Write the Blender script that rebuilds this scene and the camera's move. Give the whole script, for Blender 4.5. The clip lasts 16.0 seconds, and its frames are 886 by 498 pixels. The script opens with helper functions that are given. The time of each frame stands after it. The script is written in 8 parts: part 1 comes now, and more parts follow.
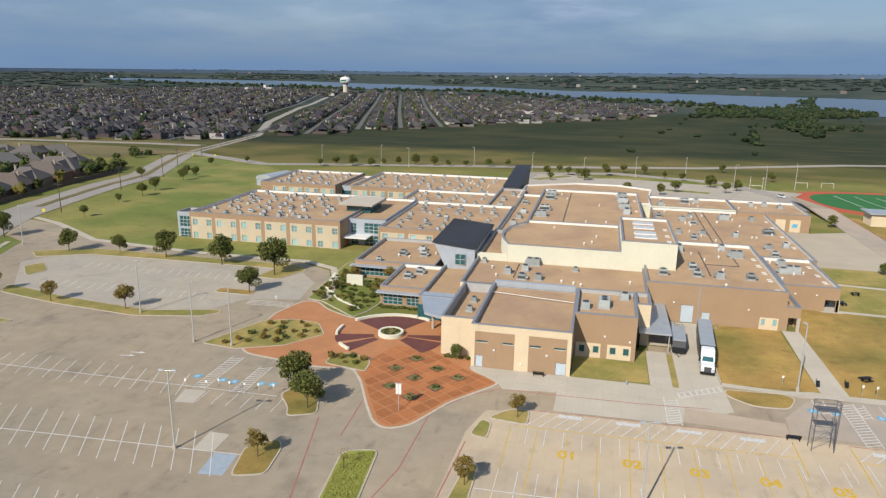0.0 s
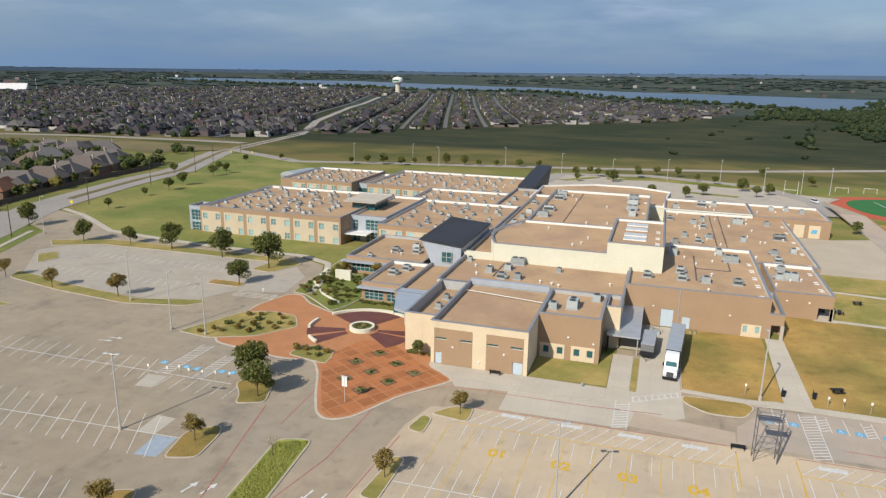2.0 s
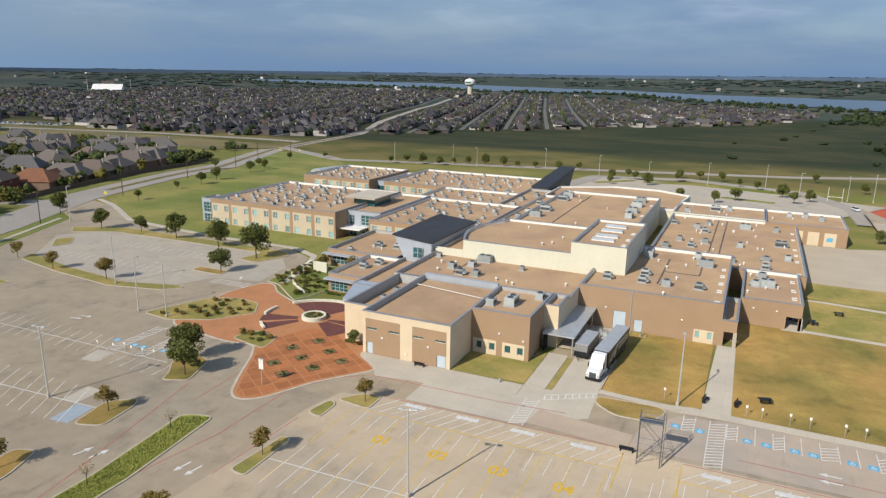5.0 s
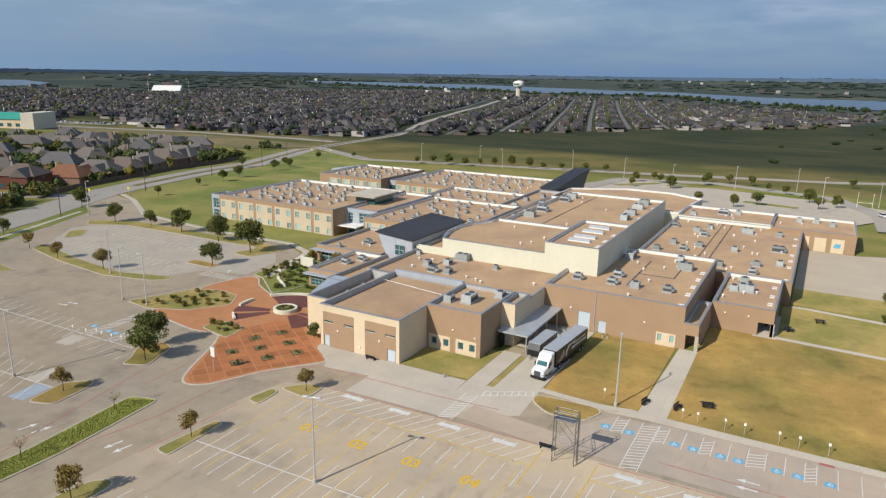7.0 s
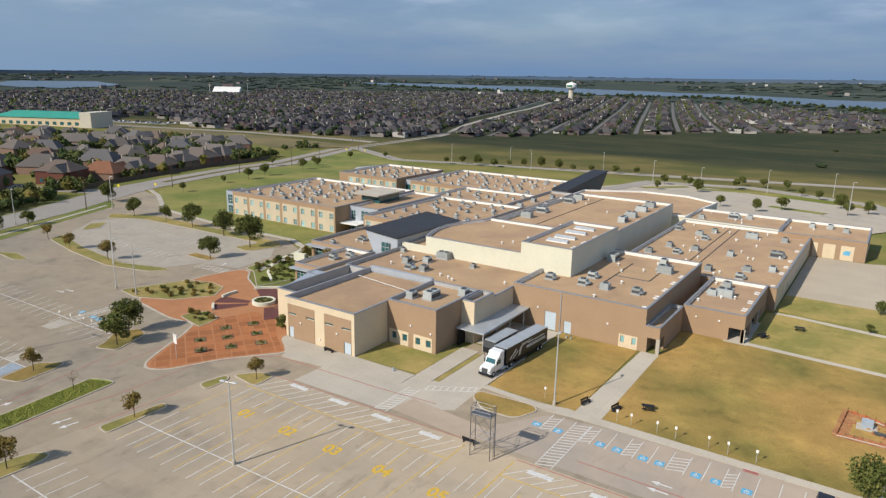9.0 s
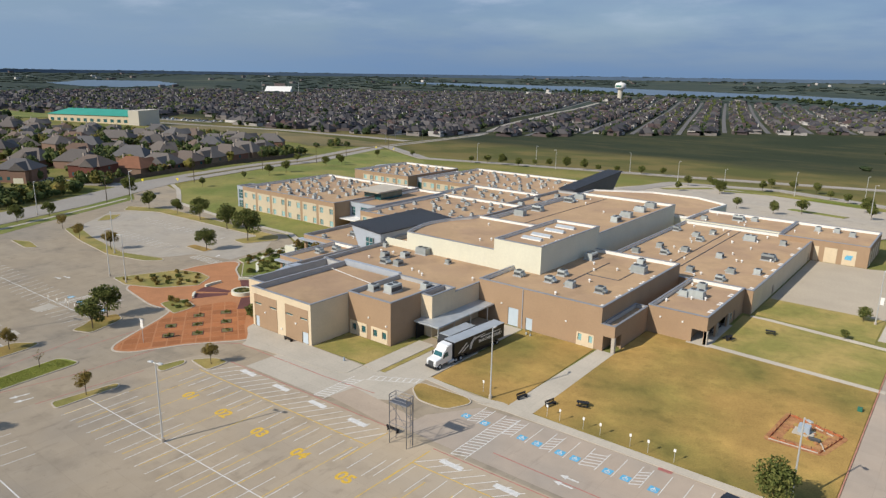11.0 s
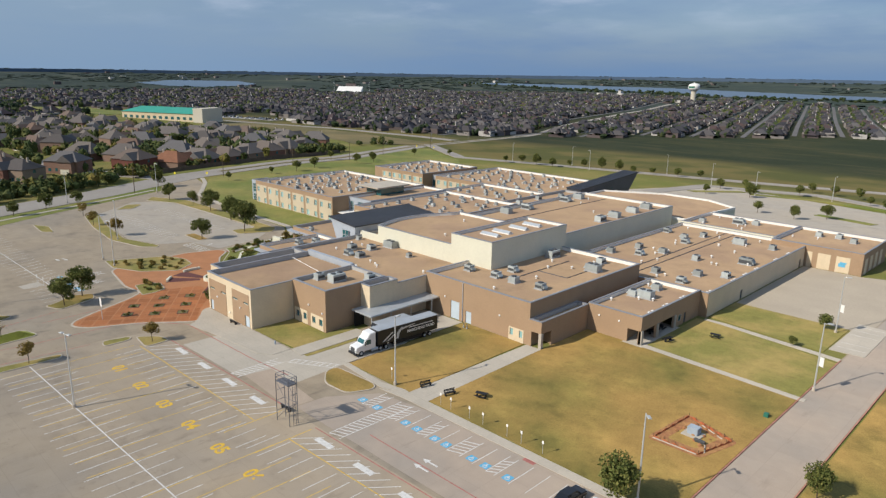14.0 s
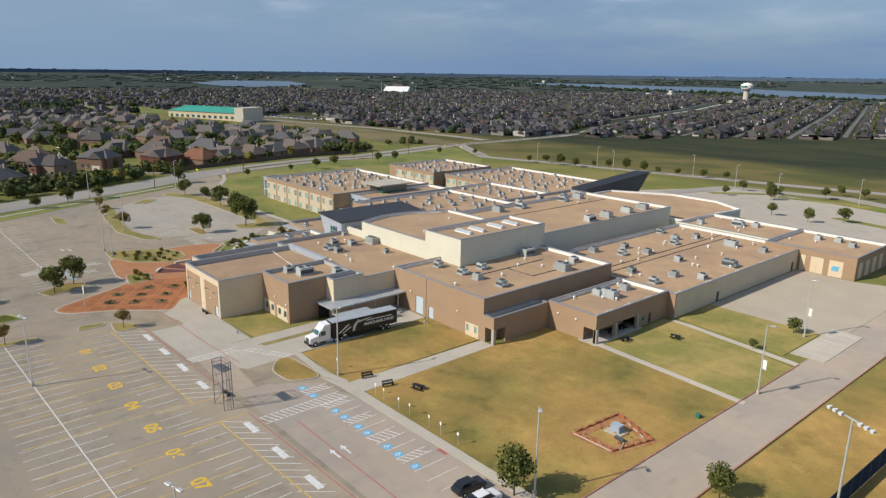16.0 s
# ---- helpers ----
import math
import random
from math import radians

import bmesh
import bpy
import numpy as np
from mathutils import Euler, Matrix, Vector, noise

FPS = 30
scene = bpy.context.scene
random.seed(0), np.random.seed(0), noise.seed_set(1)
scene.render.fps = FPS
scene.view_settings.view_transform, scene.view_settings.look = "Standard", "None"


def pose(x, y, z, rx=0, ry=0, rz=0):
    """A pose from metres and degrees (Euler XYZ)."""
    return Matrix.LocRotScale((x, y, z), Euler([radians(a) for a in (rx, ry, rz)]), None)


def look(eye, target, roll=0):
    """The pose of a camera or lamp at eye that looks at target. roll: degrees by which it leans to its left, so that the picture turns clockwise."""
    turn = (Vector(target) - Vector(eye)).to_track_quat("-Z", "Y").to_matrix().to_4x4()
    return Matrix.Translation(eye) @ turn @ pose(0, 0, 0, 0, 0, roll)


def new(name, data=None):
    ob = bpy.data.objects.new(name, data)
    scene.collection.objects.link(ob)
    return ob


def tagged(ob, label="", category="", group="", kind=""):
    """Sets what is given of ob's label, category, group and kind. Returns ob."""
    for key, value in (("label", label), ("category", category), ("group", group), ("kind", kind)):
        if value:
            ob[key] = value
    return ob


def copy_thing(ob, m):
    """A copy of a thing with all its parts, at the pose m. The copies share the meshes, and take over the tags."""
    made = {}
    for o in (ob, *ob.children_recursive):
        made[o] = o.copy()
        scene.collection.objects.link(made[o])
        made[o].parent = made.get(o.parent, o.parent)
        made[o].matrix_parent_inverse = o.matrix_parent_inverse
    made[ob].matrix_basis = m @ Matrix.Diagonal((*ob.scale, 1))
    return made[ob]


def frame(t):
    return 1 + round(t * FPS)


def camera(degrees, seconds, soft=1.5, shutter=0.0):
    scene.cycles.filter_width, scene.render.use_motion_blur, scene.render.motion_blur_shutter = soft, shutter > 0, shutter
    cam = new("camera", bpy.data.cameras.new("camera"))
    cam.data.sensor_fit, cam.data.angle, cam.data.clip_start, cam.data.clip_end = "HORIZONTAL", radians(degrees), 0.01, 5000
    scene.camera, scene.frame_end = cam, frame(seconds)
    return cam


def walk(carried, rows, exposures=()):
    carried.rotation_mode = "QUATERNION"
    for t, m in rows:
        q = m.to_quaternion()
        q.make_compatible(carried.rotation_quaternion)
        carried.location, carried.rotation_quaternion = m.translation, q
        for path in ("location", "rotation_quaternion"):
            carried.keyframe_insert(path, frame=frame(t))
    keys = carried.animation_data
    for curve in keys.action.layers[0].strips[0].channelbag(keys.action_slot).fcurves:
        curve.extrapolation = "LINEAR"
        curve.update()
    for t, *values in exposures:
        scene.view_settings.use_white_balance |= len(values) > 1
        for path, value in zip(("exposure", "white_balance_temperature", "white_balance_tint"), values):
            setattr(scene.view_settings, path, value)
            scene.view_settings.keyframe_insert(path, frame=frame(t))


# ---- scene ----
cam = camera(66.1, 16.0, soft=1.35)
METRES, EYE, TILT, LEAN, TURN = 142.9, 51.9, -1.16, -0.6, 13.1
ROWS = [
    (0.0, 0.0, 0.0, 0.0, 0.06, -13.48, -0.23),
    (0.5, 0.0285, -0.0006, -0.0005, 1.21, -13.47, -0.3),
    (1.0, 0.0576, -0.0009, -0.0012, 2.48, -13.48, -0.37),
    (1.5, 0.0873, -0.0009, -0.002, 3.69, -13.47, -0.43),
    (2.0, 0.1177, -0.0007, -0.0029, 4.84, -13.47, -0.44),
    (2.5, 0.1483, -0.0003, -0.0038, 5.98, -13.47, -0.47),
    (3.0, 0.1791, 0.0005, -0.0047, 7.2, -13.47, -0.5),
    (3.5, 0.2101, 0.0019, -0.0057, 8.3, -13.44, -0.51),
    (4.0, 0.2412, 0.0034, -0.0067, 9.41, -13.41, -0.55),
    (6.5, 0.3973, 0.0199, -0.0101, 14.93, -13.26, -0.7),
    (7.0, 0.4287, 0.0249, -0.0106, 16.11, -13.24, -0.72),
    (7.5, 0.46, 0.0304, -0.011, 17.26, -13.2, -0.73),
    (8.0, 0.4912, 0.0366, -0.0113, 18.51, -13.18, -0.77),
    (8.5, 0.5224, 0.0435, -0.0115, 19.7, -13.17, -0.78),
    (9.0, 0.5537, 0.0508, -0.0118, 20.94, -13.16, -0.8),
    (11.5, 0.7042, 0.0948, -0.0142, 26.39, -13.24, -0.97),
    (12.0, 0.734, 0.1055, -0.0148, 27.44, -13.25, -1.03),
    (12.5, 0.7634, 0.1165, -0.0154, 28.48, -13.25, -1.06),
    (13.0, 0.7929, 0.1279, -0.0158, 29.54, -13.28, -1.1),
    (13.5, 0.8221, 0.1401, -0.016, 30.58, -13.29, -1.12),
    (14.0, 0.8514, 0.1528, -0.0161, 31.72, -13.27, -1.09),
    (14.5, 0.8804, 0.1657, -0.016, 32.79, -13.28, -1.09),
    (15.0, 0.909, 0.1794, -0.0157, 33.91, -13.31, -1.1),
    (15.5, 0.9374, 0.1937, -0.0155, 35.02, -13.33, -1.07),
    (16.0, 0.9657, 0.2081, -0.0154, 36.02, -13.35, -1.05),
]
walk(cam, [(t, pose(0, 0, EYE, TILT, LEAN, TURN) @ pose(METRES * x, METRES * y, METRES * z, 90 + pitch, roll, yaw)) for t, x, y, z, yaw, pitch, roll in ROWS])


# ---------------------------------------------------------------- light
SUN_AZ = math.atan2(-0.31, -0.95)          # from +y towards +x
SUN_EL = radians(35)
sun_dir = Vector((math.sin(SUN_AZ) * math.cos(SUN_EL), math.cos(SUN_AZ) * math.cos(SUN_EL), math.sin(SUN_EL)))
sun = new("sun", bpy.data.lights.new("sun", "SUN"))
sun.data.energy, sun.data.angle, sun.data.color = 4.5, radians(0.6), (1.0, 0.93, 0.82)
sun.matrix_world = look(tuple(sun_dir * 300), (0, 0, 0))

world = bpy.data.worlds.new("sky")
scene.world = world
world.use_nodes = True
wn, wl = world.node_tree.nodes, world.node_tree.links
wn.clear()
sky = wn.new("ShaderNodeTexSky")
sky.sky_type, sky.sun_disc = "NISHITA", False
sky.sun_elevation, sky.sun_rotation = SUN_EL, SUN_AZ
sky.air_density, sky.dust_density, sky.ozone_density = 1.0, 0.8, 3.0
geo = wn.new("ShaderNodeTexCoord")
sep = wn.new("ShaderNodeSeparateXYZ")
wl.new(geo.outputs["Generated"], sep.inputs[0])


def wmath(op, a, b=None):
    n = wn.new("ShaderNodeMath")
    n.operation = op
    for i, v in enumerate((a, b)):
        if v is None:
            continue
        if isinstance(v, (int, float)):
            n.inputs[i].default_value = v
        else:
            wl.new(v, n.inputs[i])
    return n.outputs[0]


# cloud deck: the direction meets a flat layer overhead
up = wmath("ADD", wmath("MAXIMUM", sep.outputs["Z"], 0.0), 0.15)
comb = wn.new("ShaderNodeCombineXYZ")
wl.new(wmath("DIVIDE", sep.outputs["X"], up), comb.inputs[0])
wl.new(wmath("DIVIDE", sep.outputs["Y"], up), comb.inputs[1])


def wnoise(scale, detail, rough, shift):
    n = wn.new("ShaderNodeTexNoise")
    mp = wn.new("ShaderNodeMapping")
    mp.inputs["Location"].default_value = (shift, shift * 0.7, 0)
    wl.new(comb.outputs[0], mp.inputs[0])
    wl.new(mp.outputs[0], n.inputs["Vector"])
    n.inputs["Scale"].default_value, n.inputs["Detail"].default_value, n.inputs["Roughness"].default_value = scale, detail, rough
    return n.outputs["Fac"]


def wramp(value, a, b):
    n = wn.new("ShaderNodeMapRange")
    n.interpolation_type = "SMOOTHSTEP"
    n.inputs["From Min"].default_value, n.inputs["From Max"].default_value = a, b
    wl.new(value, n.inputs["Value"])
    return n.outputs["Result"]


def wmix(fac, a, b):
    n = wn.new("ShaderNodeMix")
    n.data_type = "RGBA"
    for key, v in ((0, fac), (6, a), (7, b)):
        if isinstance(v, (int, float)):
            n.inputs[key].default_value = v
        elif isinstance(v, tuple):
            n.inputs[key].default_value = (*v, 1)
        else:
            wl.new(v, n.inputs[key])
    return n.outputs[2]


veil = wramp(wnoise(0.6, 5, 0.55, 3.1), 0.35, 0.7)
puff = wmath("MULTIPLY", wramp(wnoise(1.3, 8, 0.56, 7.7), 0.46, 0.74), wramp(sep.outputs["Z"], 0.035, 0.13))
deck = wmix(wmath("ADD", wmath("MULTIPLY", veil, 0.35), 0.6), sky.outputs[0], (1.85, 2.9, 4.8))
# thinner cloud and a paler sky to the west
west = wramp(sep.outputs["X"], -0.6, -1.0)
deck = wmix(wmath("MULTIPLY", west, 0.65), deck, (2.75, 3.9, 5.3))
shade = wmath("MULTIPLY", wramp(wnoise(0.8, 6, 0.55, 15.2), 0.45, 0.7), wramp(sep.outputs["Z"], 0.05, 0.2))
deck = wmix(wmath("MULTIPLY", shade, 0.65), deck, (3.5, 4.2, 5.4))
deck = wmix(wmath("MULTIPLY", puff, 0.7), deck, (6.2, 7.0, 8.4))
haze = wramp(sep.outputs["Z"], 0.07, -0.01)
low = wmix(wmath("MULTIPLY", west, 0.7), (1.6, 2.75, 4.7), (2.5, 3.7, 5.3))
deck = wmix(wmath("MULTIPLY", haze, 0.85), deck, low)
bg = wn.new("ShaderNodeBackground")
bg.inputs["Strength"].default_value = 0.1
wl.new(deck, bg.inputs["Color"])
out = wn.new("ShaderNodeOutputWorld")
wl.new(bg.outputs[0], out.inputs[0])
scene.view_settings.exposure = -0.04


# ---------------------------------------------------------------- materials
def material(name, base, rough=0.85, metal=0.0, spots=((8.0, 0.12, 0.0),), bump=0.0, bump_scale=6.0, alt=None, alt_scale=0.05, alt_range=(0.42, 0.62),
             rand=0.0, spec=0.35, world_space=True):
    """Node material: base colour varied by noise at several scales (scale, amount, detail shift) and a second colour in patches."""
    m = bpy.data.materials.new(name)
    m.use_nodes = True
    n, l = m.node_tree.nodes, m.node_tree.links
    b = n["Principled BSDF"]
    b.inputs["Roughness"].default_value, b.inputs["Metallic"].default_value = rough, metal
    b.inputs["Specular IOR Level"].default_value = spec
    b.inputs["Diffuse Roughness"].default_value = 0.35 if rough >= 0.85 else 0.0
    tc = n.new("ShaderNodeNewGeometry") if world_space else n.new("ShaderNodeTexCoord")
    vec = tc.outputs["Position"] if world_space else tc.outputs["Object"]

    def noise_of(scale, detail=4.0):
        t = n.new("ShaderNodeTexNoise")
        t.inputs["Scale"].default_value, t.inputs["Detail"].default_value = scale, detail
        l.new(vec, t.inputs["Vector"])
        return t.outputs["Fac"]

    def mix(fac, a, c, blend="MIX"):
        t = n.new("ShaderNodeMix")
        t.data_type, t.blend_type = "RGBA", blend
        for key, v in ((0, fac), (6, a), (7, c)):
            if isinstance(v, (int, float)):
                t.inputs[key].default_value = v
            elif isinstance(v, tuple):
                t.inputs[key].default_value = (*v, 1)
            else:
                l.new(v, t.inputs[key])
        return t.outputs[2]

    def ramp(v, a, c, lo=0.0, hi=1.0):
        t = n.new("ShaderNodeMapRange")
        t.inputs["From Min"].default_value, t.inputs["From Max"].default_value = a, c
        t.inputs["To Min"].default_value, t.inputs["To Max"].default_value = lo, hi
        l.new(v, t.inputs["Value"])
        return t.outputs["Result"]

    col = tuple(base)
    if alt:
        col = mix(ramp(noise_of(alt_scale, 6.0), *alt_range), col, tuple(alt))
    for scale, amount, _ in spots:
        grey = n.new("ShaderNodeCombineColor")
        v = ramp(noise_of(scale), 0.25, 0.75, 1 - amount, 1 + amount)
        for i in range(3):
            l.new(v, grey.inputs[i])
        col = mix(1.0, col, grey.outputs[0], "MULTIPLY")
    if rand:
        info = n.new("ShaderNodeObjectInfo")
        grey = n.new("ShaderNodeCombineColor")
        v = ramp(info.outputs["Random"], 0, 1, 1 - rand, 1 + rand)
        for i in range(3):
            l.new(v, grey.inputs[i])
        col = mix(1.0, col, grey.outputs[0], "MULTIPLY")
    if isinstance(col, tuple):
        b.inputs["Base Color"].default_value = (*col, 1)
    else:
        l.new(col, b.inputs["Base Color"])
    if bump:
        t = n.new("ShaderNodeBump")
        t.inputs["Strength"].default_value, t.inputs["Distance"].default_value = bump, 0.05
        l.new(noise_of(bump_scale, 5.0), t.inputs["Height"])
        l.new(t.outputs[0], b.inputs["Normal"])
    return m


M_DRY = material("dry_lawn", (0.350, 0.222, 0.066), 0.95, spots=((0.5, 0.10, 0), (5, 0.18, 0), (0.12, 0.14, 0)), alt=(0.190, 0.158, 0.040), alt_scale=0.04, alt_range=(0.44, 0.64), bump=0.5, bump_scale=5)
M_LUSH = material("green_lawn", (0.148, 0.176, 0.036), 0.95, spots=((0.6, 0.12, 0), (6, 0.2, 0), (0.06, 0.14, 0)), alt=(0.25, 0.228, 0.064), alt_scale=0.035, alt_range=(0.42, 0.62), bump=0.5, bump_scale=5)
M_CONC = material("concrete_paving", (0.356, 0.288, 0.204), 0.9, spots=((0.035, 0.09, 0), (0.4, 0.08, 0), (7, 0.08, 0)), alt=(0.298, 0.256, 0.200), alt_scale=0.03, alt_range=(0.45, 0.7), bump=0.15, bump_scale=12)
M_CONC2 = material("pale_concrete", (0.465, 0.415, 0.340), 0.9, spots=((0.15, 0.08, 0), (3, 0.08, 0)), bump=0.15, bump_scale=12)
M_KERB = material("kerb_concrete", (0.48, 0.42, 0.34), 0.9, spots=((0.8, 0.14, 0), (9, 0.08, 0)))
M_ROAD = material("road_concrete", (0.315, 0.285, 0.248), 0.9, spots=((0.05, 0.1, 0), (1, 0.1, 0)))
M_STREET = material("estate_street_concrete", (0.125, 0.12, 0.12), 0.95, spots=((0.02, 0.15, 0), (0.3, 0.1, 0)))
M_PLAZA = material("stamped_red_concrete", (0.43, 0.195, 0.088), 0.85, spots=((0.3, 0.10, 0), (3, 0.10, 0)), bump=0.2)
M_PLAZA_D = material("maroon_paving", (0.135, 0.052, 0.045), 0.85, spots=((0.4, 0.14, 0), (4, 0.12, 0)))
M_TAN = material("tan_masonry", (0.385, 0.262, 0.162), 0.92, spots=((0.25, 0.05, 0), (3, 0.06, 0), (14, 0.06, 0)), bump=0.2, bump_scale=10)
M_BEIGE = material("cream_masonry", (0.68, 0.565, 0.395), 0.92, spots=((0.3, 0.05, 0), (3, 0.05, 0), (14, 0.05, 0)), bump=0.2, bump_scale=10)
M_BAY = material("buff_bay_masonry", (0.58, 0.495, 0.36), 0.92, spots=((0.3, 0.05, 0), (3, 0.06, 0)))
M_CREAM = material("cream_panel", (0.69, 0.665, 0.535), 0.88, spots=((0.2, 0.04, 0), (2.5, 0.04, 0)))
M_ROOF = material("gravel_ballast_roof", (0.425, 0.287, 0.168), 0.95, spots=((0.12, 0.07, 0), (0.8, 0.06, 0), (9, 0.10, 0)), alt=(0.365, 0.243, 0.152), alt_scale=0.1, bump=0.35, bump_scale=9)
M_WHITE = material("white_flashing", (0.80, 0.78, 0.73), 0.8, spots=((0.6, 0.07, 0), (5, 0.05, 0)))
M_COPING = material("grey_metal_coping", (0.31, 0.32, 0.34), 0.55, 0.3, spots=((0.7, 0.08, 0),))
M_METAL = material("blue_grey_metal_panel", (0.44, 0.48, 0.53), 0.5, 0.25, spots=((0.5, 0.06, 0), (3, 0.04, 0)))
M_DARKROOF = material("dark_standing_seam", (0.045, 0.048, 0.055), 0.55, 0.2, spots=((0.3, 0.12, 0), (2, 0.08, 0)))
M_SLATE = material("dark_grey_metal_panel", (0.085, 0.088, 0.098), 0.5, 0.25, spots=((0.4, 0.1, 0), (3, 0.05, 0)))
M_GLASS = material("teal_window_glass", (0.03, 0.11, 0.12), 0.08, 0.0, spots=((0.5, 0.2, 0),), spec=0.9)
M_BLIND = material("window_with_blind", (0.25, 0.46, 0.46), 0.25, 0.0, spots=((0.3, 0.1, 0),), rand=0.45, spec=0.7)
M_FRAME = material("aluminium_frame", (0.55, 0.56, 0.55), 0.45, 0.5)
M_DARK = material("near_black", (0.02, 0.02, 0.022), 0.8)
M_UNIT = material("galvanised_unit", (0.40, 0.43, 0.42), 0.55, 0.2, spots=((1.2, 0.12, 0),), rand=0.3)
M_GRILL = material("dark_grille", (0.09, 0.095, 0.10), 0.6, 0.3)
M_PAINTW = material("white_line_paint", (0.66, 0.64, 0.60), 0.8, spots=((2, 0.16, 0), (12, 0.18, 0)))
M_PAINTY = material("yellow_line_paint", (0.66, 0.44, 0.085), 0.8, spots=((2, 0.15, 0), (12, 0.2, 0)))
M_LINING = material("grey_roof_membrane", (0.42, 0.42, 0.41), 0.7, spots=((0.5, 0.08, 0), (4, 0.06, 0)))
M_ORANGEROOF = material("terracotta_shingles", (0.25, 0.115, 0.065), 0.95, spots=((0.5, 0.12, 0), (3, 0.15, 0)))
M_PAINTR = material("red_line_paint", (0.42, 0.155, 0.13), 0.8, spots=((1, 0.25, 0), (8, 0.2, 0)))
M_PAINTB = material("blue_line_paint", (0.13, 0.42, 0.62), 0.8, spots=((2, 0.15, 0),))
M_POLE = material("galvanised_pole", (0.60, 0.60, 0.58), 0.45, 0.4)
M_BLACK = material("black_paint", (0.018, 0.018, 0.02), 0.5)
M_TYRE = material("tyre_rubber", (0.02, 0.02, 0.02), 0.9)
M_BARK = material("bark", (0.10, 0.075, 0.05), 0.95, spots=((6, 0.25, 0),))
M_WATER = material("lake_water", (0.085, 0.125, 0.175), 0.3, 0.0, spots=((0.003, 0.1, 0),), spec=0.35)
M_SAND = material("sandy_yard", (0.41, 0.35, 0.27), 0.95, spots=((0.1, 0.08, 0), (2, 0.06, 0)), bump=0.3)
M_TRACK = material("red_track", (0.42, 0.09, 0.045), 0.9, spots=((0.2, 0.08, 0),))
M_TURF = material("artificial_turf", (0.032, 0.14, 0.038), 0.95, spots=((0.1, 0.1, 0), (1, 0.06, 0)))
M_BRICK_R = material("red_brick", (0.20, 0.075, 0.055), 0.95, spots=((2, 0.15, 0),), rand=0.25)
M_WOODFENCE = material("weathered_fence", (0.13, 0.095, 0.07), 0.95, spots=((0.5, 0.2, 0), (4, 0.2, 0)))
M_SOIL = material("red_clay_soil", (0.34, 0.155, 0.07), 0.95, spots=((1, 0.25, 0), (6, 0.25, 0)), alt=(0.37, 0.195, 0.08), alt_scale=0.5, bump=0.6)
M_MULCH = material("planting_bed", (0.125, 0.130, 0.045), 0.95, spots=((0.8, 0.25, 0), (5, 0.3, 0)), alt=(0.20, 0.16, 0.075), alt_scale=0.3, bump=0.6)
M_TRUCKW = material("white_truck_paint", (0.80, 0.80, 0.79), 0.3, spots=((0.7, 0.04, 0),), spec=0.6)
M_TRUCKB = material("black_trailer_paint", (0.018, 0.019, 0.022), 0.35, spots=((0.5, 0.15, 0),), spec=0.5)
M_ALU = material("aluminium_roof", (0.50, 0.53, 0.55), 0.5, 0.4, spots=((0.6, 0.1, 0),))
M_CAR = material("dark_grey_car_paint", (0.035, 0.037, 0.042), 0.25, 0.4, spec=0.7)
M_CARGLASS = material("dark_car_glass", (0.012, 0.014, 0.017), 0.1, 0.0, spec=0.6)
M_DOOR = material("pale_blue_door", (0.50, 0.58, 0.64), 0.6, spots=((1, 0.06, 0),))
M_GREENROOF = material("green_metal_roof", (0.045, 0.32, 0.24), 0.55, 0.1, spots=((0.1, 0.08, 0),))
M_TOWERG = material("green_tank_marking", (0.03, 0.16, 0.11), 0.6)


def island_material(name, stops, rough=0.9, grain=3.0, amount=0.2, info=False):
    """One colour out of several for each loose piece of a mesh, or for each object."""
    m = bpy.data.materials.new(name)
    m.use_nodes = True
    n, l = m.node_tree.nodes, m.node_tree.links
    b = n["Principled BSDF"]
    b.inputs["Roughness"].default_value, b.inputs["Specular IOR Level"].default_value = rough, 0.15
    r = n.new("ShaderNodeValToRGB")
    r.color_ramp.interpolation = "LINEAR"
    while len(r.color_ramp.elements) < len(stops):
        r.color_ramp.elements.new(0.5)
    for i, (e, c) in enumerate(zip(r.color_ramp.elements, stops)):
        e.position, e.color = i / (len(stops) - 1), (*c, 1)
    if info:
        l.new(n.new("ShaderNodeObjectInfo").outputs["Random"], r.inputs[0])
    else:
        l.new(n.new("ShaderNodeNewGeometry").outputs["Random Per Island"], r.inputs[0])
    t = n.new("ShaderNodeTexNoise")
    t.inputs["Scale"].default_value = grain
    g = n.new("ShaderNodeNewGeometry")
    l.new(g.outputs["Position"], t.inputs["Vector"])
    v = n.new("ShaderNodeMapRange")
    v.inputs["To Min"].default_value, v.inputs["To Max"].default_value = 1 - amount, 1 + amount
    l.new(t.outputs["Fac"], v.inputs["Value"])
    x = n.new("ShaderNodeVectorMath")
    x.operation = "SCALE"
    l.new(r.outputs[0], x.inputs[0])
    l.new(v.outputs[0], x.inputs["Scale"])
    l.new(x.outputs[0], b.inputs["Base Color"])
    return m


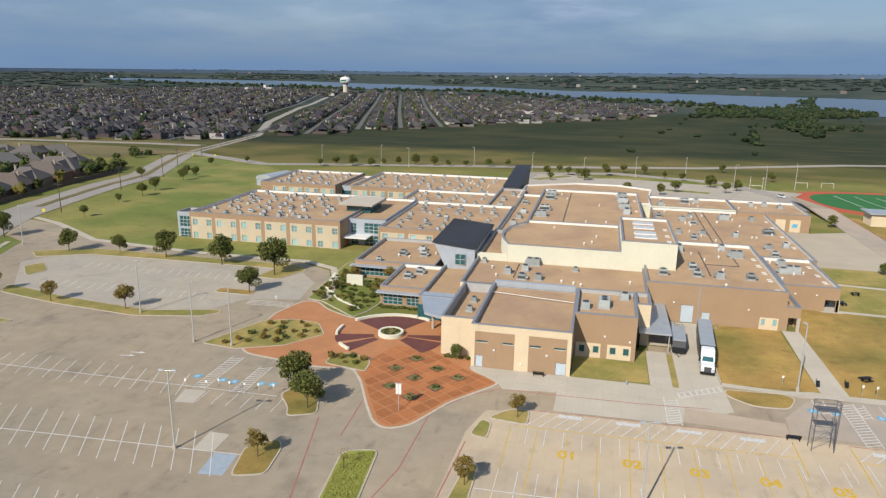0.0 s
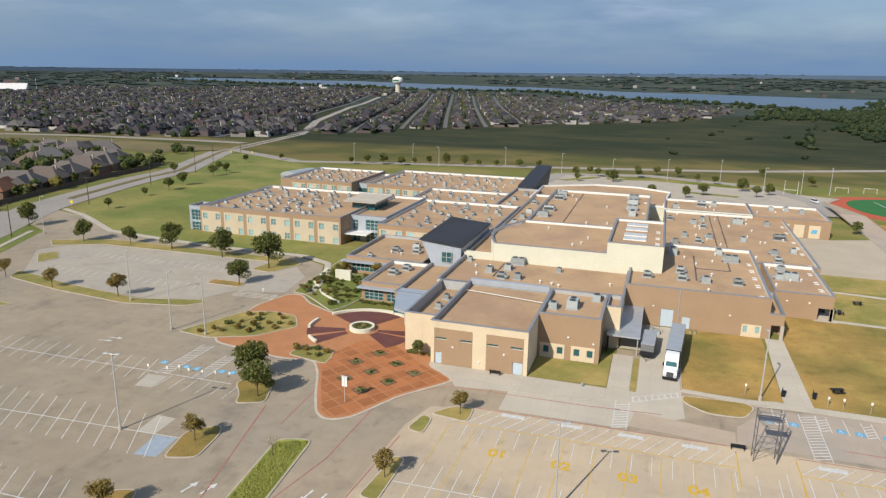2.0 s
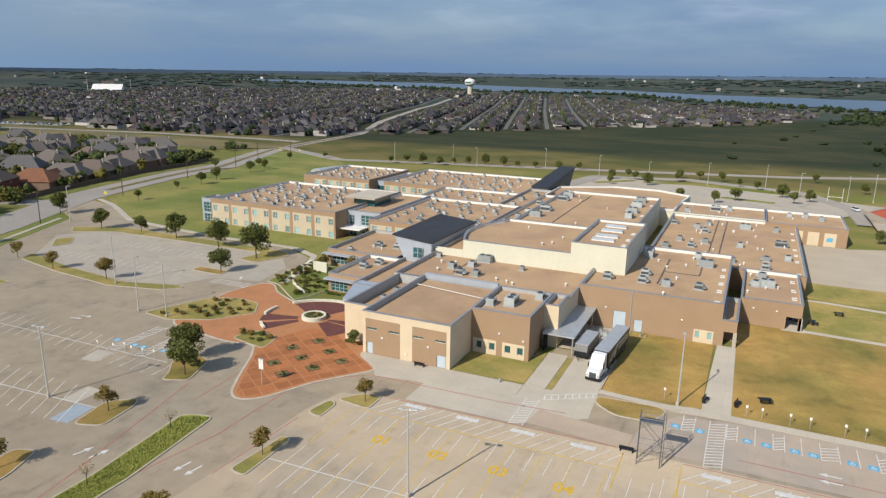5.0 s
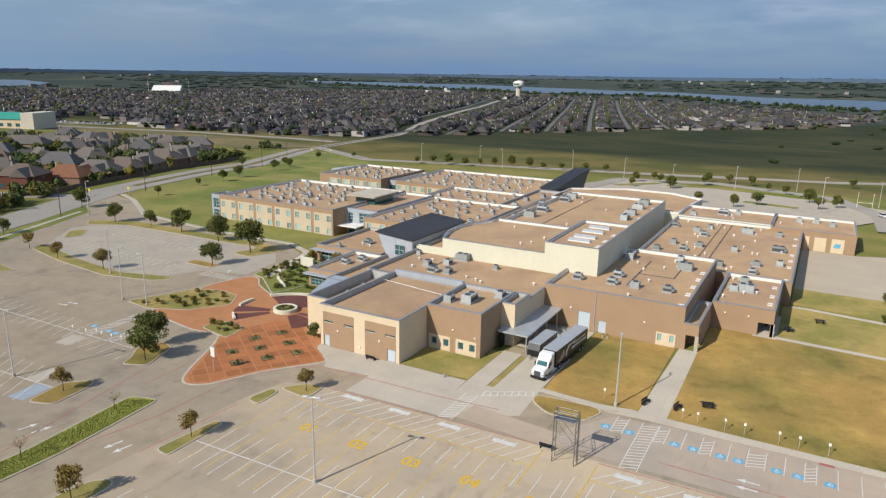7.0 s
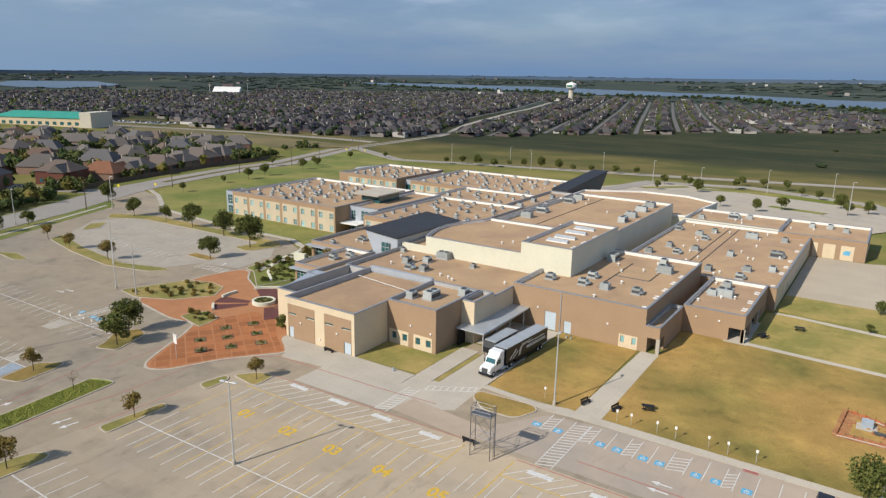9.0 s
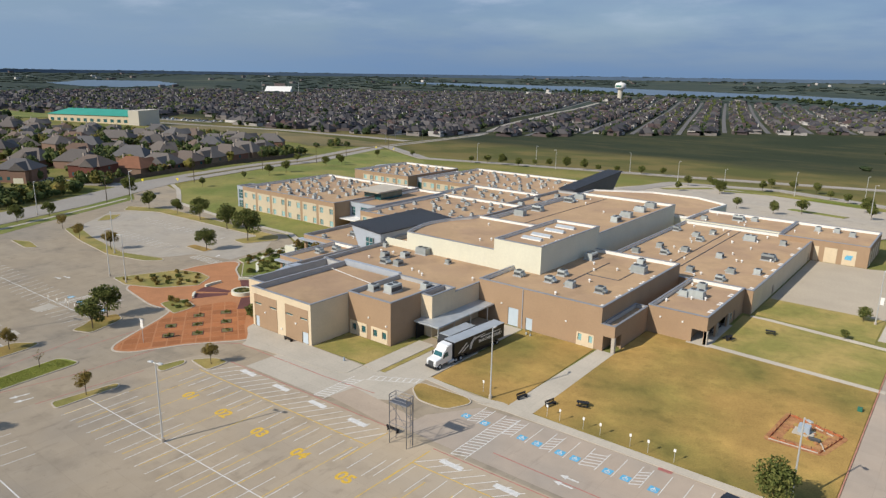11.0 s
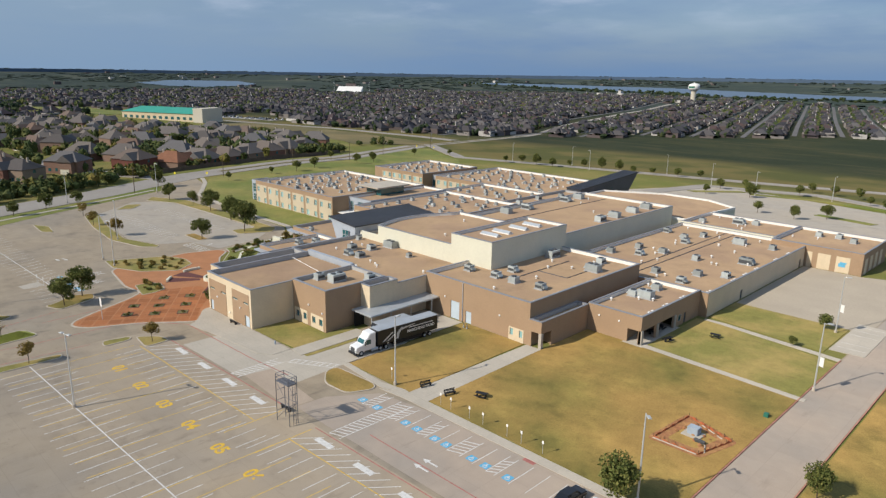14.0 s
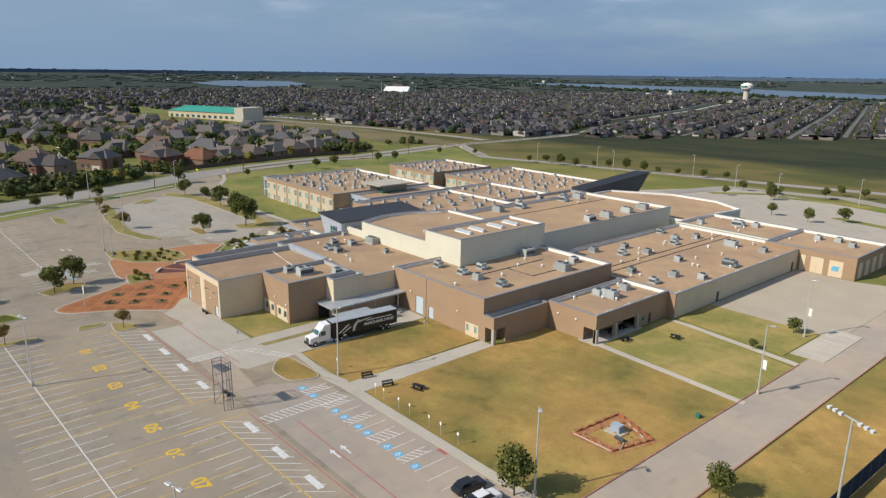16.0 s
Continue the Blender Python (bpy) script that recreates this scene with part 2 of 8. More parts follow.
M_LEAF = island_material("oak_leaves", ((0.060, 0.080, 0.022), (0.098, 0.118, 0.031), (0.145, 0.154, 0.043), (0.205, 0.198, 0.058)), 0.8, 0.8, 0.25)
M_LEAF_A = island_material("autumn_leaves", ((0.17, 0.13, 0.034), (0.25, 0.18, 0.048), (0.20, 0.15, 0.044), (0.30, 0.21, 0.06)), 0.8, 0.8, 0.25)
# leaf greens darkened to paint in the cloud shadow over estate and prairie
M_LEAF_FAR = island_material("cloud_shaded_far_leaves", ((0.018, 0.031, 0.015), (0.027, 0.042, 0.019), (0.038, 0.054, 0.022), (0.060, 0.070, 0.028)), 0.9, 0.3, 0.3)
M_SHINGLE = island_material("roof_shingles", ((0.095, 0.085, 0.080), (0.135, 0.120, 0.11), (0.165, 0.145, 0.13), (0.13, 0.125, 0.125), (0.15, 0.128, 0.112), (0.155, 0.105, 0.08)), 0.95, 1.0, 0.15, True)
# roof tones kept dark and cool, cloud shadow painted into them
M_SHINGLE_FAR = island_material("cloud_shaded_far_shingles", ((0.034, 0.034, 0.040), (0.048, 0.047, 0.053), (0.070, 0.064, 0.066), (0.125, 0.115, 0.112), (0.046, 0.048, 0.060), (0.095, 0.062, 0.056)), 0.95, 0.2, 0.15)
M_HOUSE = island_material("house_brick", ((0.155, 0.090, 0.070), (0.205, 0.135, 0.102), (0.27, 0.21, 0.16), (0.18, 0.070, 0.052)), 0.95, 1.0, 0.12, True)
# brick tones lowered for painted cloud shade, the last stop a pale wall
M_HOUSE_FAR = island_material("far_house_brick", ((0.095, 0.076, 0.074), (0.13, 0.105, 0.10), (0.22, 0.195, 0.18), (0.60, 0.57, 0.53)), 0.95, 0.2, 0.12)
M_PALEBLUE = material("faded_blue_patch", (0.33, 0.38, 0.43), 0.9, spots=((1, 0.1, 0),))
M_CONC_T = material("tan_concrete_patch", (0.42, 0.335, 0.255), 0.9, spots=((0.3, 0.08, 0), (3, 0.06, 0)))
M_TALL = material("unmown_grass", (0.27, 0.30, 0.07), 0.95, spots=((0.8, 0.25, 0), (5, 0.3, 0)), alt=(0.29, 0.265, 0.08), alt_scale=0.2, bump=1.0, bump_scale=2)
M_LUSH2 = material("fresh_lawn", (0.225, 0.205, 0.055), 0.95, spots=((0.6, 0.12, 0), (6, 0.2, 0)), alt=(0.36, 0.270, 0.09), alt_scale=0.1, alt_range=(0.40, 0.62), bump=0.5, bump_scale=5)
M_PLAZA_P = material("red_paving_panel", (0.375, 0.142, 0.052), 0.85, spots=((0.4, 0.10, 0), (4, 0.10, 0)), rand=0.16, bump=0.2)
M_PLAZA.node_tree.nodes["Principled BSDF"].inputs["Roughness"].default_value = 0.9
M_SIGNY = material("yellow_sign", (0.75, 0.62, 0.03), 0.6)
M_STEEL = material("weathered_steel_tube", (0.20, 0.20, 0.21), 0.5, 0.6)
M_ORANGE = material("orange_netting", (0.45, 0.135, 0.054), 0.8, spots=((2, 0.2, 0),))
M_NAVY = material("navy_windscreen", (0.012, 0.025, 0.055), 0.9, spots=((0.5, 0.15, 0),))
M_BLADE = island_material("grass_blades", ((0.33, 0.36, 0.085), (0.37, 0.39, 0.10), (0.41, 0.41, 0.12)), 0.9, 1.0, 0.10)
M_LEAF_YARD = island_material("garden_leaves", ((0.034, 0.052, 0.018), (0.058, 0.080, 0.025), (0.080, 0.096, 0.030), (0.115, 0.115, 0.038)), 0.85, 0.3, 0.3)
M_TANKLEG = material("cream_concrete", (0.62, 0.57, 0.47), 0.85, spots=((0.1, 0.06, 0),))
M_STAFF = material("staff_lot_concrete", (0.425, 0.370, 0.297), 0.9, spots=((0.06, 0.08, 0), (0.5, 0.06, 0), (6, 0.06, 0)), alt=(0.37, 0.33, 0.275), alt_scale=0.06, bump=0.15)
M_GOLD = material("golden_field", (0.20, 0.155, 0.066), 0.97, spots=((0.03, 0.15, 0), (0.4, 0.12, 0)), alt=(0.125, 0.112, 0.046), alt_scale=0.02)
# canopy green shifted to blue, painting in the haze of distance
M_LEAF_WOODS = island_material("haze_tinted_canopy", ((0.034, 0.049, 0.042), (0.044, 0.060, 0.048), (0.058, 0.074, 0.054)), 0.95, 0.05, 0.25)
# distance haze is mixed into this blue-grey base colour
M_RIDGE = material("haze_painted_ridge", (0.105, 0.150, 0.215), 1.0, spots=((0.004, 0.12, 0), (0.02, 0.08, 0)), spec=0.0)


def add_joints(m, size, depth, spread):
    """Cast slabs: a slightly different tone for each and a darker joint between them."""
    n, l = m.node_tree.nodes, m.node_tree.links
    b = n["Principled BSDF"]
    old = b.inputs["Base Color"].links[0].from_socket
    g = n.new("ShaderNodeNewGeometry")
    t = n.new("ShaderNodeTexBrick")
    t.offset, t.squash = 0.0, 1.0
    t.inputs["Scale"].default_value = 1.0
    t.inputs["Brick Width"].default_value = t.inputs["Row Height"].default_value = size
    t.inputs["Mortar Size"].default_value = 0.035
    t.inputs["Color1"].default_value = (1 - spread, 1 - spread, 1 - spread, 1)
    t.inputs["Color2"].default_value = (1 + spread, 1 + spread, 1 + spread * 0.8, 1)
    t.inputs["Mortar"].default_value = (1 - depth, 1 - depth, 1 - depth, 1)
    l.new(g.outputs["Position"], t.inputs["Vector"])
    x = n.new("ShaderNodeMix")
    x.data_type, x.blend_type = "RGBA", "MULTIPLY"
    x.inputs[0].default_value = 1.0
    l.new(old, x.inputs[6])
    l.new(t.outputs["Color"], x.inputs[7])
    l.new(x.outputs[2], b.inputs["Base Color"])


add_joints(M_CONC, 4.6, 0.11, 0.03)
add_joints(M_STAFF, 4.6, 0.12, 0.03)
add_joints(M_CONC2, 3.0, 0.12, 0.025)
M_NUMBER = material("worn_yellow_paint", (0.68, 0.43, 0.06), 0.8, spots=((3, 0.16, 0), (9, 0.2, 0)))
M_KERBR = material("red_painted_kerb", (0.42, 0.20, 0.14), 0.85, spots=((0.5, 0.25, 0), (6, 0.15, 0)))


def add_stains(m, scale, lo, hi, tone, stretch=(1, 1, 1)):
    """Soft dark stains: oil, tyre wear and old water marks."""
    n, l = m.node_tree.nodes, m.node_tree.links
    b = n["Principled BSDF"]
    old = b.inputs["Base Color"].links[0].from_socket
    g = n.new("ShaderNodeNewGeometry")
    mp = n.new("ShaderNodeMapping")
    mp.inputs["Scale"].default_value = stretch
    l.new(g.outputs["Position"], mp.inputs[0])
    t = n.new("ShaderNodeTexNoise")
    t.inputs["Scale"].default_value, t.inputs["Detail"].default_value, t.inputs["Roughness"].default_value = scale, 7.0, 0.62
    l.new(mp.outputs[0], t.inputs["Vector"])
    r = n.new("ShaderNodeMapRange")
    r.inputs["From Min"].default_value, r.inputs["From Max"].default_value = lo, hi
    l.new(t.outputs["Fac"], r.inputs["Value"])
    x = n.new("ShaderNodeMix")
    x.data_type, x.blend_type = "RGBA", "MULTIPLY"
    x.inputs[7].default_value = (tone, tone, tone, 1)
    l.new(r.outputs[0], x.inputs[0])
    l.new(old, x.inputs[6])
    l.new(x.outputs[2], b.inputs["Base Color"])


add_stains(M_CONC, 0.12, 0.54, 0.70, 0.76)
add_stains(M_CONC, 0.5, 0.58, 0.72, 0.74, (1, 0.25, 1))
add_stains(M_CONC, 1.6, 0.66, 0.74, 0.70)
add_stains(M_STAFF, 0.2, 0.56, 0.72, 0.84)
add_stains(M_ROOF, 0.18, 0.56, 0.70, 0.86)
add_stains(M_ROOF, 0.9, 0.64, 0.74, 0.80)
add_stains(M_CREAM, 0.6, 0.6, 0.78, 0.93, (1, 1, 0.15))
add_stains(M_BEIGE, 0.6, 0.6, 0.78, 0.92, (1, 1, 0.15))
add_stains(M_TAN, 0.6, 0.6, 0.78, 0.88, (1, 1, 0.15))
add_stains(M_DRY, 0.10, 0.50, 0.68, 1.28)
add_stains(M_DRY, 0.16, 0.56, 0.70, 0.76)
add_stains(M_DRY, 0.55, 0.58, 0.72, 0.80)
add_stains(M_LUSH2, 0.35, 0.56, 0.72, 0.78)
M_LEAF_GOLD = island_material("yellowing_leaves", ((0.09, 0.10, 0.024), (0.15, 0.135, 0.034), (0.20, 0.15, 0.04)), 0.85, 0.4, 0.25)
M_CHIM = material("pale_chimney_brick", (0.42, 0.36, 0.30), 0.95, spots=((2, 0.1, 0),))
M_CONC_E = material("newer_tan_concrete", (0.415, 0.338, 0.245), 0.9, spots=((0.04, 0.06, 0), (0.4, 0.05, 0), (7, 0.06, 0)), alt=(0.335, 0.288, 0.230), alt_scale=0.05, alt_range=(0.45, 0.7), bump=0.15, bump_scale=12)
M_CONC_E.node_tree.nodes["Principled BSDF"].inputs["Diffuse Roughness"].default_value = 0.9
M_LANE = material("pinkish_lane_concrete", (0.41, 0.332, 0.262), 0.9, spots=((0.05, 0.06, 0), (0.5, 0.05, 0), (7, 0.06, 0)), alt=(0.35, 0.30, 0.25), alt_scale=0.06, bump=0.15, bump_scale=12)
add_joints(M_LANE, 4.6, 0.10, 0.025)
add_stains(M_LANE, 0.5, 0.60, 0.74, 0.80, (1, 0.25, 1))
add_joints(M_CONC_E, 4.6, 0.10, 0.025)
add_stains(M_CONC_E, 0.12, 0.54, 0.70, 0.80)
add_stains(M_CONC_E, 0.5, 0.58, 0.72, 0.78, (1, 0.25, 1))
add_stains(M_CONC_E, 1.6, 0.64, 0.74, 0.70)
add_stains(M_CONC_E, 0.35, 0.60, 0.70, 0.82)
add_stains(M_CONC, 0.35, 0.60, 0.70, 0.80)
add_stains(M_DRY, 1.3, 0.60, 0.74, 0.78)
add_stains(M_LUSH, 0.3, 0.54, 0.70, 0.80)
add_stains(M_PLAZA_P, 0.5, 0.55, 0.75, 0.80)


# ---------------------------------------------------------------- builders
def box(bm, x0, x1, y0, y1, z0, z1):
    v = [bm.verts.new(p) for p in ((x0, y0, z0), (x1, y0, z0), (x1, y1, z0), (x0, y1, z0), (x0, y0, z1), (x1, y0, z1), (x1, y1, z1), (x0, y1, z1))]
    for f in ((3, 2, 1, 0), (4, 5, 6, 7), (0, 1, 5, 4), (1, 2, 6, 5), (2, 3, 7, 6), (3, 0, 4, 7)):
        bm.faces.new([v[i] for i in f])


def prism(bm, poly, z0, z1):
    """An upright prism on a plan polygon."""
    area = sum(a[0] * b[1] - b[0] * a[1] for a, b in zip(poly, poly[1:] + poly[:1]))
    poly = poly if area > 0 else poly[::-1]
    low = [bm.verts.new((x, y, z0)) for x, y in poly]
    top = [bm.verts.new((x, y, z1)) for x, y in poly]
    bm.faces.new(top)
    bm.faces.new(low[::-1])
    k = len(poly)
    for i in range(k):
        bm.faces.new((low[i], low[(i + 1) % k], top[(i + 1) % k], top[i]))


def tube(bm, a, b, r0, r1=None, sides=8):
    """A tapered round bar from a to b."""
    a, b, r1 = Vector(a), Vector(b), r0 if r1 is None else r1
    q = (b - a).to_track_quat("Z", "Y")
    rings = []
    for c, r in ((a, r0), (b, r1)):
        rings.append([bm.verts.new(c + q @ Vector((r * math.cos(t), r * math.sin(t), 0))) for t in (2 * math.pi * i / sides for i in range(sides))])
    for i in range(sides):
        j = (i + 1) % sides
        bm.faces.new((rings[0][i], rings[0][j], rings[1][j], rings[1][i]))
    bm.faces.new(rings[0][::-1])
    bm.faces.new(rings[1])


def ring(poly, d):
    """The plan polygon drawn in (d > 0) along its corners' bisectors."""
    area = sum(a[0] * b[1] - b[0] * a[1] for a, b in zip(poly, poly[1:] + poly[:1]))
    s = 1 if area > 0 else -1
    res = []
    for i in range(len(poly)):
        p, q, r = Vector(poly[i - 1]), Vector(poly[i]), Vector(poly[(i + 1) % len(poly)])
        u, w = (q - p).normalized(), (r - q).normalized()
        n1, n2 = Vector((-u.y, u.x)) * s, Vector((-w.y, w.x)) * s
        k = (n1 + n2) / max(0.35, 1 + n1.dot(n2))
        res.append(tuple(q + k * d))
    return res


def rounded(poly, r, n=4):
    """The plan polygon with its corners rounded."""
    res = []
    for i in range(len(poly)):
        p, q, s = Vector(poly[i - 1]), Vector(poly[i]), Vector(poly[(i + 1) % len(poly)])
        a, b = q + (p - q).normalized() * min(r, (p - q).length * 0.48), q + (s - q).normalized() * min(r, (s - q).length * 0.48)
        for k in range(n + 1):
            t = k / n
            res.append(tuple(a * (1 - t) ** 2 + q * 2 * t * (1 - t) + b * t * t))
    return res


def mesh_of(name, bm, mat, smooth=False):
    me = bpy.data.meshes.new(name)
    bm.to_mesh(me)
    bm.free()
    for m in (mat if isinstance(mat, (list, tuple)) else [mat]):
        me.materials.append(m)
    if smooth:
        for p in me.polygons:
            p.use_smooth = True
    return me


def part(name, bm, mat, parent, label="", smooth=False):
    ob = new(name, mesh_of(name, bm, mat, smooth) if isinstance(bm, bmesh.types.BMesh) else bm)
    ob.parent = parent
    return tagged(ob, label) if label else ob


def thing(name, label, category, group="", kind="", at=(0, 0, 0), rz=0):
    ob = new(name)
    ob.matrix_basis = pose(*at, 0, 0, rz)
    return tagged(ob, label, category, group, kind)


def solid(name, bm, mat, label, category, group="", kind="", smooth=False):
    return tagged(new(name, mesh_of(name, bm, mat, smooth)), label, category, group, kind)


def interp(v, xs, ys):
    return float(np.interp(v, xs, ys))


def ground_z(x, y):
    """Height of the land: level round the school, falling to the lake, rising to the far ridge."""
    near = interp(y, (0, 260, 420, 700, 1300, 2000), (0, 0, -7, -17, -19, -17))
    r = math.hypot(x - 50, y)
    if r < 1500:
        return near
    az = math.degrees(math.atan2(x - 50, y))
    far = interp(az, (-180, -80, -49, -31, -13, 17, 40, 180), (27, 27, 33, 39, 45, 66, 66, 27))
    t = min(1.0, (r - 1500) / 3200)
    return near + (far - near) * t ** 1.0


def inside(p, poly):
    x, y, hit = p[0], p[1], False
    for (x0, y0), (x1, y1) in zip(poly, poly[1:] + poly[:1]):
        if (y0 > y) != (y1 > y) and x < (x1 - x0) * (y - y0) / (y1 - y0) + x0:
            hit = not hit
    return hit


def clip(poly, a, b):
    """The part of a plan polygon to the left of the line from a to b."""
    res = []
    side = lambda p: (b[0] - a[0]) * (p[1] - a[1]) - (b[1] - a[1]) * (p[0] - a[0])
    for p, q in zip(poly, poly[1:] + poly[:1]):
        sp, sq = side(p), side(q)
        if sp >= 0:
            res.append(p)
        if sp * sq < 0:
            t = sp / (sp - sq)
            res.append((p[0] + (q[0] - p[0]) * t, p[1] + (q[1] - p[1]) * t))
    return res


def frame_ring(bm, x0, x1, y0, y1, w, z0, z1):
    """A closed rectangular ring, w wide inwards."""
    o = [(x0, y0), (x1, y0), (x1, y1), (x0, y1)]
    i = [(x0 + w, y0 + w), (x1 - w, y0 + w), (x1 - w, y1 - w), (x0 + w, y1 - w)]
    ring_of(bm, o, i, z0, z1)


def ring_of(bm, o, i, z0, z1):
    """A closed band between an outer and an inner plan polygon of as many corners."""
    k = len(o)
    v = [[bm.verts.new((x, y, z)) for x, y in p] for p, z in ((o, z0), (o, z1), (i, z1), (i, z0))]
    for a in range(k):
        b = (a + 1) % k
        for r in range(4):
            p, q = v[r], v[(r + 1) % 4]
            bm.faces.new((p[a], p[b], q[b], q[a]))
    bmesh.ops.recalc_face_normals(bm, faces=bm.faces)


def ribbon(name, pts, width, dz, mat, label, category="road", step=14.0, kind="structure"):
    """A strip that follows the land."""
    line = []
    for (x0, y0), (x1, y1) in zip(pts, pts[1:]):
        n = max(1, int(math.hypot(x1 - x0, y1 - y0) / step))
        line += [(x0 + (x1 - x0) * i / n, y0 + (y1 - y0) * i / n) for i in range(n)]
    line.append(pts[-1])
    bm = bmesh.new()
    rows = []
    for i, (x, y) in enumerate(line):
        p, q = Vector(line[max(0, i - 1)]), Vector(line[min(len(line) - 1, i + 1)])
        d = (q - p).normalized()
        n = Vector((-d.y, d.x)) * width / 2
        row = []
        for s, lift in ((1, -0.6), (1, dz), (-1, dz), (-1, -0.6)):
            u, w = x + n.x * s, y + n.y * s
            row.append(bm.verts.new((u, w, ground_z(u, w) + lift)))
        rows.append(row)
    for a, b in zip(rows, rows[1:]):
        for k in range(3):
            bm.faces.new((a[k], b[k], b[k + 1], a[k + 1]))
    bmesh.ops.recalc_face_normals(bm, faces=bm.faces)
    return solid(name, bm, mat, label, category, kind=kind)


def lettering(name, text, size, mat, parent, m, label="", depth=0.004):
    cu = bpy.data.curves.new(name, "FONT")
    cu.body, cu.size, cu.extrude, cu.align_x, cu.align_y = text, size, depth, "CENTER", "CENTER"
    cu.offset = size * 0.035
    cu.materials.append(mat)
    ob = new(name, cu)
    ob.parent = parent
    ob.matrix_basis = m
    return tagged(ob, label) if label else ob


# ---------------------------------------------------------------- ground
def land_material():
    """Mown grass near the school, prairie with cloud shade painted in behind it, haze-tinted woods and housing ground
    further off.
    """
    m = bpy.data.materials.new("land")
    m.use_nodes = True
    n, l = m.node_tree.nodes, m.node_tree.links
    b = n["Principled BSDF"]
    b.inputs["Roughness"].default_value, b.inputs["Specular IOR Level"].default_value = 0.97, 0.1
    b.inputs["Diffuse Roughness"].default_value = 0.35
    g = n.new("ShaderNodeNewGeometry")
    s = n.new("ShaderNodeSeparateXYZ")
    l.new(g.outputs["Position"], s.inputs[0])

    def noise_of(scale, detail=5.0):
        t = n.new("ShaderNodeTexNoise")
        t.inputs["Scale"].default_value, t.inputs["Detail"].default_value = scale, detail
        l.new(g.outputs["Position"], t.inputs["Vector"])
        return t.outputs["Fac"]

    def op(kind, a, c):
        t = n.new("ShaderNodeMath")
        t.operation = kind
        for i, v in enumerate((a, c)):
            if isinstance(v, (int, float)):
                t.inputs[i].default_value = v
            else:
                l.new(v, t.inputs[i])
        return t.outputs[0]

    def ramp(v, a, c):
        t = n.new("ShaderNodeMapRange")
        t.interpolation_type = "SMOOTHSTEP"
        t.inputs["From Min"].default_value, t.inputs["From Max"].default_value = a, c
        l.new(v, t.inputs["Value"])
        return t.outputs["Result"]

    def mix(fac, a, c):
        t = n.new("ShaderNodeMix")
        t.data_type = "RGBA"
        for key, v in ((0, fac), (6, a), (7, c)):
            if isinstance(v, tuple):
                t.inputs[key].default_value = (*v, 1)
            else:
                l.new(v, t.inputs[key])
        return t.outputs[2]

    mown = mix(ramp(noise_of(0.035), 0.4, 0.62), (0.145, 0.165, 0.042), (0.27, 0.22, 0.08))
    mown = mix(ramp(noise_of(2.5), 0.35, 0.7), mown, (0.17, 0.165, 0.05))
    # prairie grass, darkened further to paint in a cloud's shadow
    prairie = mix(ramp(noise_of(0.012), 0.4, 0.65), (0.028, 0.037, 0.019), (0.055, 0.057, 0.027))
    prairie = mix(ramp(noise_of(0.2), 0.35, 0.75), prairie, (0.034, 0.042, 0.022))
    streak = n.new("ShaderNodeMapping")
    streak.inputs["Scale"].default_value = (0.012, 0.05, 1)
    l.new(g.outputs["Position"], streak.inputs[0])
    drift = n.new("ShaderNodeTexNoise")
    drift.inputs["Scale"].default_value, drift.inputs["Detail"].default_value = 1.0, 8.0
    l.new(streak.outputs[0], drift.inputs["Vector"])
    prairie = mix(ramp(drift.outputs["Fac"], 0.52, 0.72), prairie, (0.070, 0.066, 0.032))
    verge = mix(ramp(noise_of(0.02), 0.4, 0.6), (0.090, 0.093, 0.031), (0.155, 0.128, 0.048))
    # wooded ground, its greens tinted blue to paint in far haze
    woods = mix(ramp(noise_of(0.012), 0.42, 0.6), (0.038, 0.053, 0.046), (0.056, 0.070, 0.056))
    woods = mix(ramp(noise_of(0.0035), 0.5, 0.68), woods, (0.082, 0.090, 0.066))
    wob = op("MULTIPLY", op("SUBTRACT", noise_of(0.006), 0.5), 160.0)
    fine = op("MULTIPLY", op("SUBTRACT", noise_of(0.03), 0.5), 30.0)
    along = op("ADD", s.outputs["Y"], op("ADD", wob, fine))
    col = mix(ramp(along, 395, 450), mown, verge)
    col = mix(ramp(along, 510, 600), col, prairie)
    far = op("ADD", op("SQRT", op("ADD", op("MULTIPLY", s.outputs["X"], s.outputs["X"]), op("MULTIPLY", s.outputs["Y"], s.outputs["Y"])), 0.0), op("MULTIPLY", wob, 3.0))
    col = mix(ramp(far, 1250, 1450), col, woods)
    l.new(col, b.inputs["Base Color"])
    t = n.new("ShaderNodeBump")
    t.inputs["Strength"].default_value, t.inputs["Distance"].default_value = 0.6, 0.06
    l.new(noise_of(4.0), t.inputs["Height"])
    l.new(t.outputs[0], b.inputs["Normal"])
    return m


def ground_sheet():
    bm = bmesh.new()
    radii = list(range(40, 800, 20)) + list(range(800, 1600, 50)) + list(range(1600, 4850, 130)) + [4880]
    k = 180
    rows = []
    for r in radii:
        rows.append([])
        for i in range(k):
            a = 2 * math.pi * i / k
            x, y = 50 + r * math.sin(a), r * math.cos(a)
            rows[-1].append(bm.verts.new((x, y, ground_z(x, y) - 0.05)))
    mid = bm.verts.new((50, 0, -0.05))
    for i in range(k):
        j = (i + 1) % k
        bm.faces.new((mid, rows[0][j], rows[0][i]))
        for a, b in zip(rows, rows[1:]):
            bm.faces.new((a[i], a[j], b[j], b[i]))
    bmesh.ops.recalc_face_normals(bm, faces=bm.faces)
    return solid("ground", bm, land_material(), "mown grass and prairie with painted cloud shade, reaching to the horizon", "ground", kind="structure", smooth=True)


